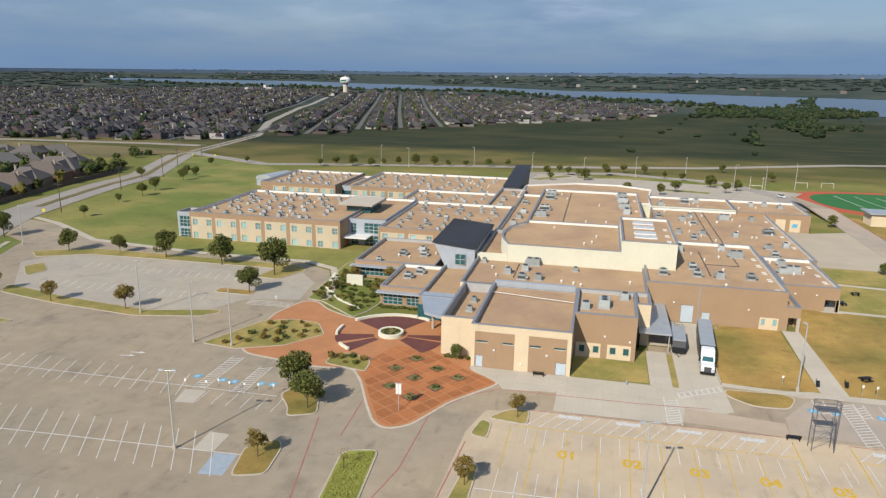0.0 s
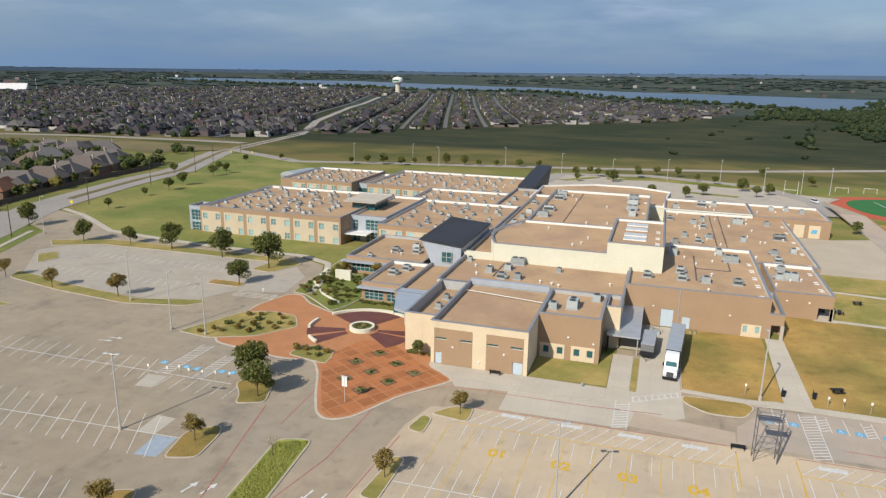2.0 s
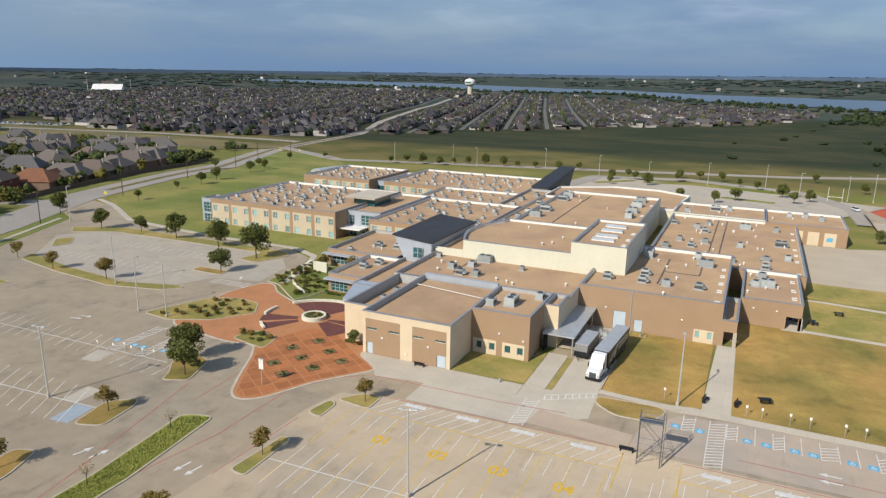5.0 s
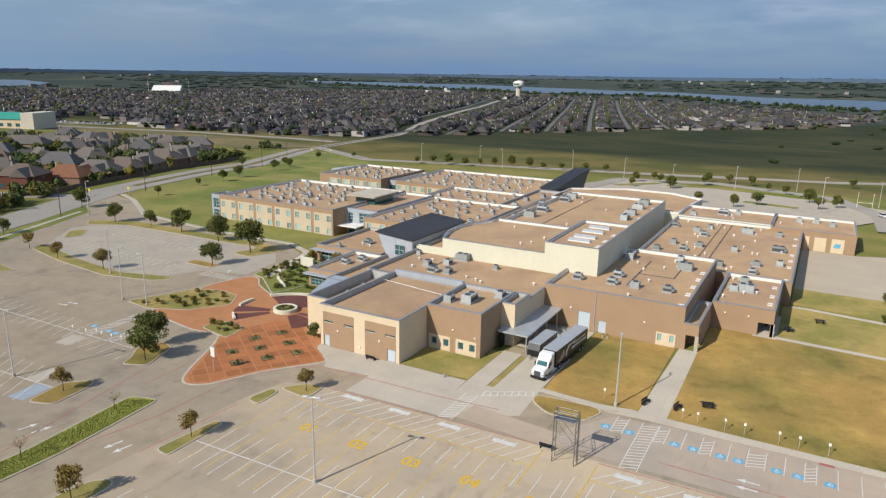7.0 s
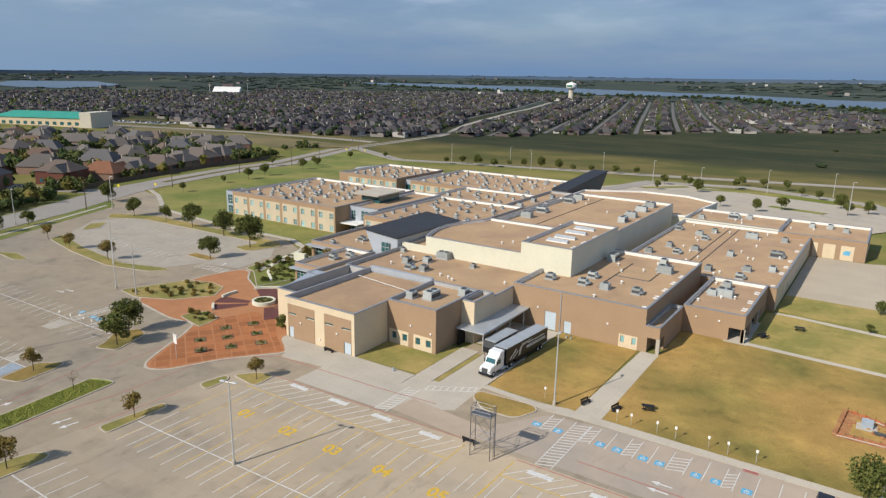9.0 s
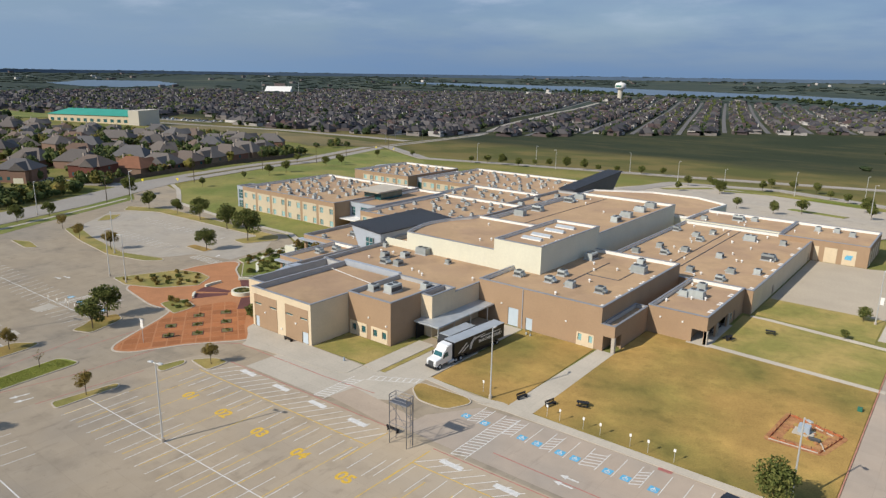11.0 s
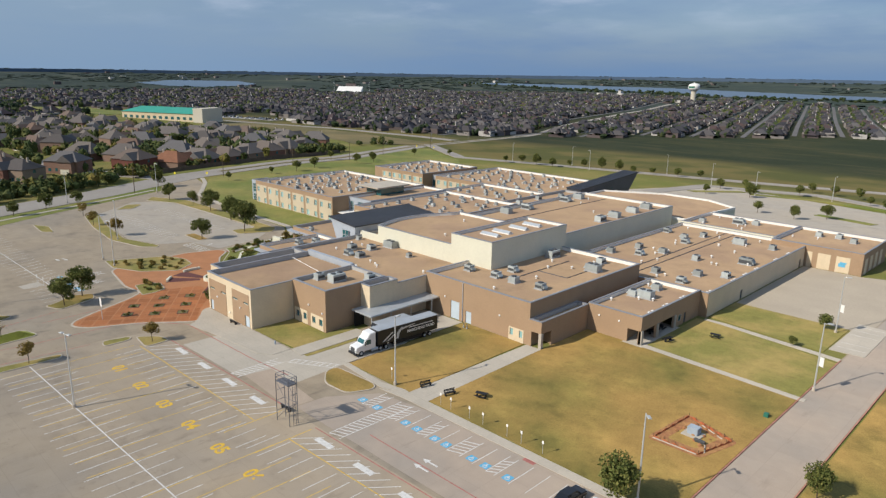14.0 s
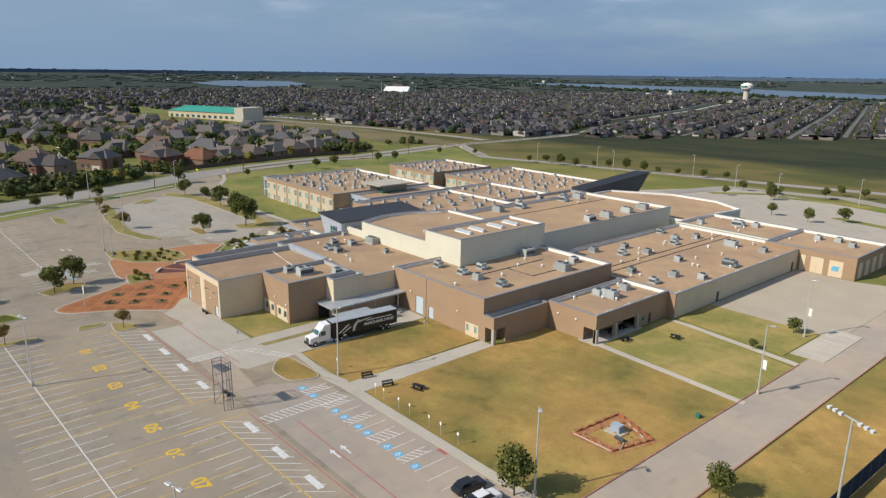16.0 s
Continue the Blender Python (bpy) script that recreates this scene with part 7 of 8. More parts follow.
def shrub(x, y, s, z=0.08, k=None):
    ob = new("shrub", SHRUBS[random.randrange(3) if k is None else k])
    ob.matrix_basis = pose(x, y, z, 0, 0, random.uniform(0, 360)) @ Matrix.Diagonal((s, s, s * random.uniform(0.7, 1.2), 1))
    tagged(ob, "low leafy shrub in a planting bed", "shrub", "shrubs in the planting beds")


for x, y in ((-69, 111), (-67, 113.2), (-66, 116.6), (-59.2, 113.8), (-58.6, 119.6), (-62.6, 123.6), (-59.2, 124.6), (-41, 108.4), (-43, 108), (-40.2, 110.4), (-42.6, 111), (-65.1, 112.8), (-62.3, 115.0), (-58.5, 116.1), (-55.7, 117.8), (-57.0, 122.9), (-53.7, 120.8), (-46.4, 109.4), (-65.0, 122.7), (-61.5, 120.7), (-44.6, 110.2), (-60.5, 117.5), (-64, 118.5), (-56.2, 120.2)):
    shrub(x, y, random.uniform(0.7, 1.3), 0.1, random.choice((0, 1, 1)))
bedp = [(-64, 141), (-60, 140), (-50, 132.5), (-48.6, 139), (-49, 157), (-60, 157.5), (-61.5, 170), (-65, 168), (-65, 153)]
n = 0
while n < 120:
    x, y = random.uniform(-66, -48), random.uniform(132, 172)
    if inside((x, y), bedp):
        shrub(x, y, random.uniform(0.5, 1.2), 0.1)
        n += 1
for k in range(26):
    t = random.uniform(0, 2 * math.pi)
    shrub(-39.0 + 1.7 * math.cos(t) * random.random() ** 0.5, 123.6 + 1.7 * math.sin(t) * random.random() ** 0.5, 0.35, 0.7)
for x, y in ((-33.3, 108.5), (-29.0, 105.5), (-24.6, 102.7), (-27.8, 98.3), (-30.8, 113.4), (-26.0, 110.2), (-21.6, 107.4), (-32.1, 101.4)):
    for _ in range(4):
        shrub(x + random.uniform(-0.6, 0.6), y + random.uniform(-0.6, 0.6), random.uniform(0.28, 0.5), 0.09)
for x in (-25.5, -24.4, -22.9, -21.6):
    shrub(x, 115.6, random.uniform(0.7, 1.1), 0.04, 0)
for k in range(12):
    shrub(-46.5 + k * 0.9, 139.0 + random.uniform(-0.4, 0.4), random.uniform(0.5, 0.8), 0.05, 0)


def tufts(name, poly, count, size, z, mat, label, seed):
    """Standing grass blades over a bed."""
    rng = np.random.default_rng(seed)
    x0, x1 = min(p[0] for p in poly), max(p[0] for p in poly)
    y0, y1 = min(p[1] for p in poly), max(p[1] for p in poly)
    pts, faces = [], []
    while len(faces) < count:
        x, y = rng.uniform(x0, x1), rng.uniform(y0, y1)
        if not inside((x, y), poly):
            continue
        a, h = rng.uniform(0, 2 * math.pi), size * rng.uniform(0.5, 1.3)
        dx, dy = math.cos(a) * size * 0.45, math.sin(a) * size * 0.45
        lx, ly = rng.uniform(-0.3, 0.3, 2) * h
        k = len(pts)
        pts += [(x - dx, y - dy, z), (x + dx, y + dy, z), (x + dx * 0.8 + lx, y + dy * 0.8 + ly, z + h), (x - dx * 0.8 + lx, y - dy * 0.8 + ly, z + h)]
        faces.append((k, k + 1, k + 2, k + 3))
    me = bpy.data.meshes.new(name)
    me.from_pydata(pts, [], faces)
    me.materials.append(mat)
    tagged(new(name, me), label, "grass", kind="stuff")


tufts("tall_grass", [(-31.0, 39), (-30.4, 62.8), (-32.0, 79.4), (-28.0, 81.0), (-26.4, 64.3), (-27.0, 39)], 26000, 0.15, 0.1, M_BLADE, "tall unmown green grass blades", 5)
# hedgerow and woods out on the prairie


def lumps(name, spots, mat, label, category, seed, rings=3, segs=5):
    """Far trees: uneven low lumps of foliage, joined."""
    rng = np.random.default_rng(seed)
    pts, faces = [], []
    for x, y, z, r, h in spots:
        for c in range(3):
            ox, oy, oz = rng.uniform(-0.5, 0.5) * r, rng.uniform(-0.5, 0.5) * r, rng.uniform(-0.12, 0.2) * h
            q = r * rng.uniform(0.5, 0.8)
            k0 = len(pts)
            pts.append((x + ox, y + oy, z + oz + h * rng.uniform(0.85, 1.1)))
            for i in range(rings):
                f = (i + 1) / (rings + 0.3)
                for j in range(segs):
                    a = 2 * math.pi * (j + 0.5 * (i % 2)) / segs
                    w = q * math.sin(math.pi * (0.15 + 0.75 * f)) * rng.uniform(0.65, 1.25)
                    pts.append((x + ox + w * math.cos(a), y + oy + w * math.sin(a), z + oz + h * (1 - f) * rng.uniform(0.85, 1.15)))
            for j in range(segs):
                faces.append((k0, k0 + 1 + j, k0 + 1 + (j + 1) % segs))
                for i in range(rings - 1):
                    a, b = k0 + 1 + i * segs, k0 + 1 + (i + 1) * segs
                    faces.append((a + j, b + j, b + (j + 1) % segs, a + (j + 1) % segs))
    me = bpy.data.meshes.new(name)
    me.from_pydata(pts, [], faces)
    me.materials.append(mat)
    return tagged(new(name, me), label, category, kind="stuff")


# ---------------------------------------------------------------- houses
def house_parts(w, d, h, rise, wing, flip=1):
    """Brick walls, hipped roof with a front gable, chimney, garage door, windows of a one- or two-storey house."""
    wall, roof = bmesh.new(), bmesh.new()
    box(wall, -w / 2, w / 2, -d / 2, d / 2, -0.6, h)
    e = 0.5
    x, y = w / 2 + e, d / 2 + e
    k = max(0.8, w / 2 - d / 2 + 1.0)
    v = [roof.verts.new(p) for p in ((-x, -y, h - 0.1), (x, -y, h - 0.1), (x, y, h - 0.1), (-x, y, h - 0.1), (-k, 0, h + rise), (k, 0, h + rise))]
    for f in ((0, 1, 5, 4), (1, 2, 5), (2, 3, 4, 5), (3, 0, 4), (3, 2, 1, 0)):
        roof.faces.new([v[i] for i in f])
    gx = flip * w * 0.22
    gw, gd = wing, d / 2 + 2.6
    gwall = bmesh.new()
    pts = [(gx - gw / 2, -0.6), (gx + gw / 2, -0.6), (gx + gw / 2, h), (gx, h + rise * 0.72), (gx - gw / 2, h)]
    a = [gwall.verts.new((px, -gd, pz)) for px, pz in pts]
    b = [gwall.verts.new((px, -d / 2 + 0.1, pz)) for px, pz in pts]
    gwall.faces.new(a)
    gwall.faces.new(b[::-1])
    for i in range(5):
        j = (i + 1) % 5
        gwall.faces.new((a[i], b[i], b[j], a[j]))
    bmesh.ops.recalc_face_normals(gwall, faces=gwall.faces)
    groof = bmesh.new()
    zt = h + rise * 0.72 + 0.18
    v = [groof.verts.new(p) for p in ((gx - gw / 2 - e, -gd - e, h - 0.15), (gx, -gd - e, zt), (gx + gw / 2 + e, -gd - e, h - 0.15), (gx - gw / 2 - e, -d * 0.1, h - 0.15), (gx, -d * 0.1, zt), (gx + gw / 2 + e, -d * 0.1, h - 0.15))]
    for f in ((0, 3, 4, 1), (1, 4, 5, 2), (0, 1, 2), (5, 4, 3), (0, 2, 5, 3)):
        groof.faces.new([v[i] for i in f])
    ch = bmesh.new()
    cx = -flip * w * 0.28
    box(ch, cx - 0.35, cx + 0.35, -0.1, 0.6, h, h + rise + 0.55)
    gar = bmesh.new()
    box(gar, gx - gw * 0.32, gx + gw * 0.32, -gd - 0.04, -gd + 0.05, 0.0, 2.1)
    wins = []
    for u in (-flip * 0.12, -flip * 0.33):
        bm = bmesh.new()
        box(bm, u * w - 0.7, u * w + 0.7, -d / 2 - 0.04, -d / 2 + 0.05, 0.9, 2.3)
        wins.append(bm)
    for sx in (-1, 1):
        bm = bmesh.new()
        box(bm, sx * w / 2 - 0.05, sx * w / 2 + 0.05, -0.7, 0.7, h - 1.9, h - 0.6)
        wins.append(bm)
    return wall, roof, gwall, groof, ch, gar, wins


def make_house(*a, label, brick=None, shingle=None):
    wall, roof, gwall, groof, ch, gar, wins = house_parts(*a)
    h = thing("house", label, "house", "houses across the road")
    part("wall", wall, brick or M_HOUSE, h)
    part("roof", roof, shingle or M_SHINGLE, h, "shingled hip roof")
    part("gable_wall", gwall, brick or M_HOUSE, h)
    part("gable_roof", groof, shingle or M_SHINGLE, h)
    part("chimney", ch, M_CHIM, h, "pale brick chimney")
    part("garage_door", gar, M_CREAM, h)
    for bm in wins:
        part("window", bm, M_GLASS, h)
    return h


HOUSES = [make_house(16, 12, 5.4, 3.8, 6.5, 1, label="two-storey brick house with a shingled hip roof"), make_house(18, 12.5, 3.2, 4.2, 7.0, -1, label="single-storey brick house with a shingled hip roof"),
          make_house(14, 12, 5.6, 3.6, 5.6, -1, label="two-storey brick house with a shingled hip roof"), make_house(19, 13, 3.3, 4.6, 7.5, 1, label="single-storey brick house with a shingled hip roof"),
          make_house(15, 13, 3.2, 4.4, 6.0, 1, label="single-storey brick house with a shingled hip roof")]
ROAD = [(-136, 40), (-164, 108), (-178, 145), (-192, 173), (-202, 195), (-208, 220), (-214, 250), (-222, 285), (-227, 304), (-250, 350), (-284, 420), (-345, 640)]


def beside(y, off):
    """A place off metres to the west of the main road, at that y along it."""
    x = interp(y, [p[1] for p in ROAD], [p[0] for p in ROAD])
    x2 = interp(y + 5, [p[1] for p in ROAD], [p[0] for p in ROAD])
    d = Vector((x2 - x, 5)).normalized()
    return x - d.y * off, y + d.x * off, math.degrees(math.atan2(d.y, d.x))


yard_trees, far_trees, far_houses, streets = [], [], [], []
rowy = random.Random(4)
def settle(p, m):
    """Move the first of a kind into place, copy it for the rest."""
    if p.name not in used:
        used.add(p.name)
        p.matrix_basis = m
    else:
        copy_thing(p, m)


# the first row along the road
RED = make_house(16, 13, 5.4, 4.0, 6.5, 1, label="two-storey red brick house with a grey hip roof", brick=M_BRICK_R)
TERRA = make_house(17, 12.5, 3.2, 4.4, 7.0, -1, label="single-storey brick house with a terracotta roof", shingle=M_ORANGEROOF)
for p, x, y, a in ((RED, -240, 184, 28), (TERRA, -237, 202, 205), (HOUSES[3], -239, 218, 25), (HOUSES[1], -243, 235, 15), (HOUSES[4], -248, 251, 18), (HOUSES[1], -254, 267, 12), (HOUSES[3], -263, 286, 20), (HOUSES[0], -250, 156, 40),
                   (HOUSES[2], -232, 131, 30), (HOUSES[1], -218, 106, 25), (HOUSES[4], -272, 306, 15)):
    settle(p, pose(x, y, ground_z(x, y), 0, 0, a) @ Matrix.Diagonal((1.05, 1.05, 1.1, 1)))
for k in range(46):
    x, yy, a = beside(rowy.uniform(176, 345), rowy.choice((20, 21, 50, 53, 56)) + rowy.uniform(-2, 2))
    yard_trees.append((x, yy, ground_z(x, yy), rowy.uniform(2.0, 3.8), rowy.uniform(4, 7.5)))
offs = [68, 96, 133, 161, 198, 226, 263, 291, 328]
for k, off in enumerate(offs):
    y = 96 + rowy.uniform(0, 10)
    while y < 400:
        x, yy, a = beside(y, off + rowy.uniform(-4, 4))
        if not (-262 < x < -195 and 140 < yy < 178) and yy < interp(x, (-900, -420, -330, -270, -230), (385, 368, 362, 325, 300)):
            m = pose(x, yy, ground_z(x, yy), 0, 0, a + (90 if k % 2 else -90) + rowy.uniform(-30, 30) + 180) @ Matrix.Diagonal((1.0, 0.98, 1.1, 1))
            settle(rowy.choice(HOUSES), m)
            for _ in range(9):
                tx, ty = x + rowy.uniform(-19, 19), yy + rowy.uniform(-18, 18)
                if math.hypot(tx - x, ty - yy) > 9.5:
                    yard_trees.append((tx, ty, ground_z(tx, ty), rowy.uniform(2.8, 4.8), rowy.uniform(5.5, 9.8)))
        y += rowy.uniform(22.5, 28)
# the belt of trees between road and houses
for k in range(90):
    y = rowy.uniform(90, 186)
    x, yy, a = beside(y, rowy.uniform(14, 34))
    if not (140 < yy < 176 and x > -262 and rowy.random() < 0.4):
        yard_trees.append((x, yy, ground_z(x, yy), rowy.uniform(2.2, 3.8), rowy.uniform(3.5, 6.5)))
for y0, y1, off, n in ((300, 345, 30, 26), (385, 420, 26, 8)):
    for k in range(n):
        x, yy, a = beside(rowy.uniform(y0, y1), off + rowy.uniform(-6, 8))
        yard_trees.append((x, yy, ground_z(x, yy), rowy.uniform(2.2, 3.6), rowy.uniform(4, 7)))
# back fence of the first row
for y0 in range(182, 332, 3):
    a, b = beside(y0, 17), beside(y0 + 3, 17)
    if y0 == 182:
        fence2 = thing("wooden_fence", "weathered brown board fence behind the houses", "fence")
    bm = bmesh.new()
    z = ground_z(a[0], a[1])
    d = Vector((b[0] - a[0], b[1] - a[1]))
    q = Vector((-d.y, d.x)).normalized() * 0.05
    prism(bm, [(a[0] + q.x, a[1] + q.y), (b[0] + q.x, b[1] + q.y), (b[0] - q.x, b[1] - q.y), (a[0] - q.x, a[1] - q.y)], z - 0.3, z + 2.0)
    part("fence_panel", bm, M_WOODFENCE, fence2)


def leafy(name, spots, mat, label, seed, per=70, leaf=0.42):
    """Yard trees seen from some way off: trunks hidden in leaf lumps, joined."""
    rng = np.random.default_rng(seed)
    pts, faces = [], []
    for x, y, z, r, h in spots:
        cs = [((x + rng.uniform(-0.45, 0.45) * r, y + rng.uniform(-0.45, 0.45) * r, z + h * rng.uniform(0.35, 0.8)), r * rng.uniform(0.45, 0.7)) for _ in range(4)]
        p, f = leaf_cloud(rng, cs, per // 4, leaf * 1.25)
        k = len(pts)
        pts += p
        faces += [tuple(i + k for i in q) for q in f]
    me = bpy.data.meshes.new(name)
    me.from_pydata([tuple(p) for p in pts], [], faces)
    me.materials.append(mat)
    return tagged(new(name, me), label, "trees", kind="stuff")


green = [t for i, t in enumerate(yard_trees) if i % 6]
gold = yard_trees[::6]
leafy("yard_trees", green, M_LEAF_YARD, "green trees in the gardens of the houses", 8, 110, 0.5)
leafy("yard_trees", gold, M_LEAF_GOLD, "yellowing trees in the gardens of the houses", 9, 110, 0.5)
lumps("yard_tree_hearts", [(x, y, z + h * 0.12, r * 0.8, h * 0.72) for x, y, z, r, h in green], M_LEAF_YARD, "dense hearts of the garden trees", "trees", 21, 3, 7)
lumps("yard_tree_hearts", [(x, y, z + h * 0.12, r * 0.8, h * 0.72) for x, y, z, r, h in gold], M_LEAF_GOLD, "dense hearts of the yellowing garden trees", "trees", 22, 3, 7)

# the large estate beyond the prairie, and what lies west of it
ESTATE = [(-560, 492), (-372, 520), (-318, 679), (-147, 928), (54, 1155), (150, 1500), (-395, 1800), (-905, 1850), (-1456, 1430), (-1000, 700)]
WEST = [(-420, 60), (-640, 60), (-1500, 300), (-1750, 900), (-1456, 1430), (-1000, 760), (-700, 480), (-640, 440)]
rs = random.Random(9)


def on_road(x, y):
    rx = interp(y, (420, 640, 848, 1220, 1591), (-284, -345, -437, -562, -661))
    return abs(x - rx) < 17


for region, sx, sy, x0, x1, y0, y1, keep in ((ESTATE, 27, 17.5, -1480, 540, 480, 1860, 0.80), (WEST, 29, 19, -1760, -400, 40, 1440, 0.72)):
    i = 0
    x = x0
    while x < x1:
        gap = 19 if i % 2 else 36
        y = y0 + rs.uniform(0, 9)
        while y < y1:
            u, w = x + (0.10 if region is WEST else -0.30) * (y - y0) + 2 * math.sin(y * 0.004), y
            clear = math.hypot(u + 640, w - 365) < 95 or math.hypot(u + 1450, w - 1260) < 110 or math.hypot(u + 655, w - 490) < 45 or math.hypot(u + 760, w - 250) < 60
            if inside((u, w), region) and not on_road(u, w) and not clear and not inside((u, w), FIELD) and rs.random() < keep:
                far_houses.append((u, w, i % 2))
                for _ in range(rs.choice((2, 3, 3) if region is ESTATE else (3, 3, 4))):
                    tx, ty = u + (rs.uniform(-5, 11) if i % 2 else rs.uniform(-11, 5)), w + rs.uniform(-9, 9)
                    if not on_road(tx, ty):
                        far_trees.append((tx, ty, ground_z(tx, ty) - 0.5, rs.uniform(2.4, 5.4), rs.uniform(4.5, 9.5)))
            y += sy * rs.uniform(0.92, 1.12)
        if gap == 36 and region is ESTATE:
            streets.append(x + 18)
        x += gap
        i += 1


def estate(name, homes, label, seed):
    """Far houses, joined: brick walls and hipped roofs, each a little different."""
    rng = random.Random(seed)
    for kind, mat in (("walls", M_HOUSE_FAR), ("roofs", M_SHINGLE_FAR)):
        rng.seed(seed)
        pts, faces = [], []
        for x, y, side in homes:
            w, d, h, rise = rng.uniform(14, 18.5), rng.uniform(12.5, 15.5), rng.choice((3.1, 3.3, 5.4)), rng.uniform(4.2, 5.8)
            turn = 0.29 + rng.uniform(-0.12, 0.12) + (0 if rng.random() < 0.8 else 1.57)
            c, s, z = math.cos(turn), math.sin(turn), ground_z(x, y)
            put_pt = lambda a, b, q: pts.append((x + a * c - b * s, y + a * s + b * c, z + q))
            k = len(pts)
            if kind == "walls":
                for q in (-1.0, h):
                    for a, b in ((-1, -1), (1, -1), (1, 1), (-1, 1)):
                        put_pt(a * w / 2, b * d / 2, q)
                faces += [(k, k + 1, k + 5, k + 4), (k + 1, k + 2, k + 6, k + 5), (k + 2, k + 3, k + 7, k + 6), (k + 3, k, k + 4, k + 7)]
                if rng.random() < 0.7:
                    k = len(pts)
                    ox, oy = w * 0.25, d * 0.1
                    for q in (h, h + rise + 0.8):
                        for a, b in ((-0.5, -0.5), (0.5, -0.5), (0.5, 0.5), (-0.5, 0.5)):
                            put_pt(ox + a, oy + b, q)
                    faces += [(k, k + 1, k + 5, k + 4), (k + 1, k + 2, k + 6, k + 5), (k + 2, k + 3, k + 7, k + 6), (k + 3, k, k + 4, k + 7), (k + 4, k + 5, k + 6, k + 7)]
            else:
                rng.random()
                for a, b, q in ((-w / 2 - 0.4, -d / 2 - 0.4, h - 0.1), (w / 2 + 0.4, -d / 2 - 0.4, h - 0.1), (w / 2 + 0.4, d / 2 + 0.4, h - 0.1), (-w / 2 - 0.4, d / 2 + 0.4, h - 0.1), (-w * 0.16, 0, h + rise), (w * 0.16, 0, h + rise)):
                    put_pt(a, b, q)
                faces += [(k, k + 1, k + 5, k + 4), (k + 1, k + 2, k + 5), (k + 2, k + 3, k + 4, k + 5), (k + 3, k, k + 4)]
                k = len(pts)
                g = rng.choice((-1, 1)) * w * 0.22
                for a, b, q in ((g - 3.2, -d / 2 - 2.6, h), (g + 3.2, -d / 2 - 2.6, h), (g, -d / 2 - 2.6, h + rise * 0.75), (g - 3.2, 0, h), (g + 3.2, 0, h), (g, -d * 0.05, h + rise * 0.75)):
                    put_pt(a, b, q)
                faces += [(k, k + 3, k + 5, k + 2), (k + 2, k + 5, k + 4, k + 1), (k, k + 2, k + 1)]
        me = bpy.data.meshes.new(name + "_" + kind)
        me.from_pydata(pts, [], faces)
        me.materials.append(mat)
        tagged(new(name + "_" + kind, me), label + (" with brick walls" if kind == "walls" else " with shingled roofs"), "houses", kind="stuff")


# cloud shadow on these houses is in their wall and roof colours
estate("estate", far_houses, "dense estate of far brick houses", 3)
# estate streets between the back-to-back rows
for sx in streets:
    run = [(sx - 0.30 * (y - 480) + 2 * math.sin(y * 0.004), y) for y in range(500, 1800, 40)]
    run = [q for q in run if inside(q, ESTATE)]
    if len(run) > 3:
        ribbon("estate_street", run, 5.6, 0.35, M_STREET, "worn grey estate street", "street", step=40)
# cloud shade by leaf colour: dark copy nearer, brighter sunlit one beyond
lumps("far_trees", [t for t in far_trees if t[1] < 1050 and t[0] > -800], M_LEAF_FAR, "trees among the far houses, cloud shade painted into their leaves", "trees", 12)
lumps("far_trees", [t for t in far_trees if t[1] >= 1050 or t[0] <= -800], M_LEAF_YARD, "trees among the farthest houses, brighter leaf colour for sunlight", "trees", 15)
woods = []
for poly, n, hi in (([(160, 1400), (300, 1540), (440, 1580), (520, 1470), (420, 1330), (300, 1250), (190, 1330)], 420, 9), ([(520, 1470), (800, 1560), (900, 1400), (560, 1250)], 260, 9), ([(200, 1040), (330, 1000), (360, 1040), (260, 1130)], 40, 7),
                    ([(131, 1234), (195, 1535), (315, 1664), (309, 1464), (241, 1242)], 90, 7), ([(331, 1581), (531, 1985), (285, 1019), (277, 1183)], 150, 8), ([(131, 733), (177, 943), (186, 915), (157, 757)], 12, 6), ([(234, 818), (241, 1013), (280, 998)], 25, 6),
                    ([(-1150, 950), (-700, 640), (-640, 700), (-1080, 1040)], 90, 9), ([(-900, 240), (-700, 200), (-690, 240), (-900, 300)], 90, 9)):
    x0, x1 = min(p[0] for p in poly), max(p[0] for p in poly)
    y0, y1 = min(p[1] for p in poly), max(p[1] for p in poly)
    while n:
        x, y = rs.uniform(x0, x1), rs.uniform(y0, y1)
        if inside((x, y), poly):
            woods.append((x, y, ground_z(x, y) - 0.5, rs.uniform(3.5, 7), rs.uniform(0.6, 1.1) * hi))
            n -= 1
shore = [(-1950, 2170), (-1331, 2075), (-921, 2110), (-756, 1985), (-364, 2125), (-105, 1848), (168, 1722), (404, 1424)]
for _ in range(420):
    k = rs.randrange(len(shore) - 1)
    f = rs.random()
    x = shore[k][0] + (shore[k + 1][0] - shore[k][0]) * f + rs.uniform(-25, 25)
    y = shore[k][1] + (shore[k + 1][1] - shore[k][1]) * f - rs.random() ** 2 * 120
    woods.append((x, y, ground_z(x, y) - 0.5, rs.uniform(4, 9), rs.uniform(5, 9)))
for _ in range(30):
    x, y = rs.uniform(0, 420), rs.uniform(600, 1250)
    woods.append((x, y, ground_z(x, y) - 0.5, rs.uniform(2.5, 5), rs.uniform(2.5, 5)))
lumps("prairie_woods", woods, M_LEAF_FAR, "scrub and woods on the prairie in the cloud-darkened leaf colour", "trees", 13)
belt = []
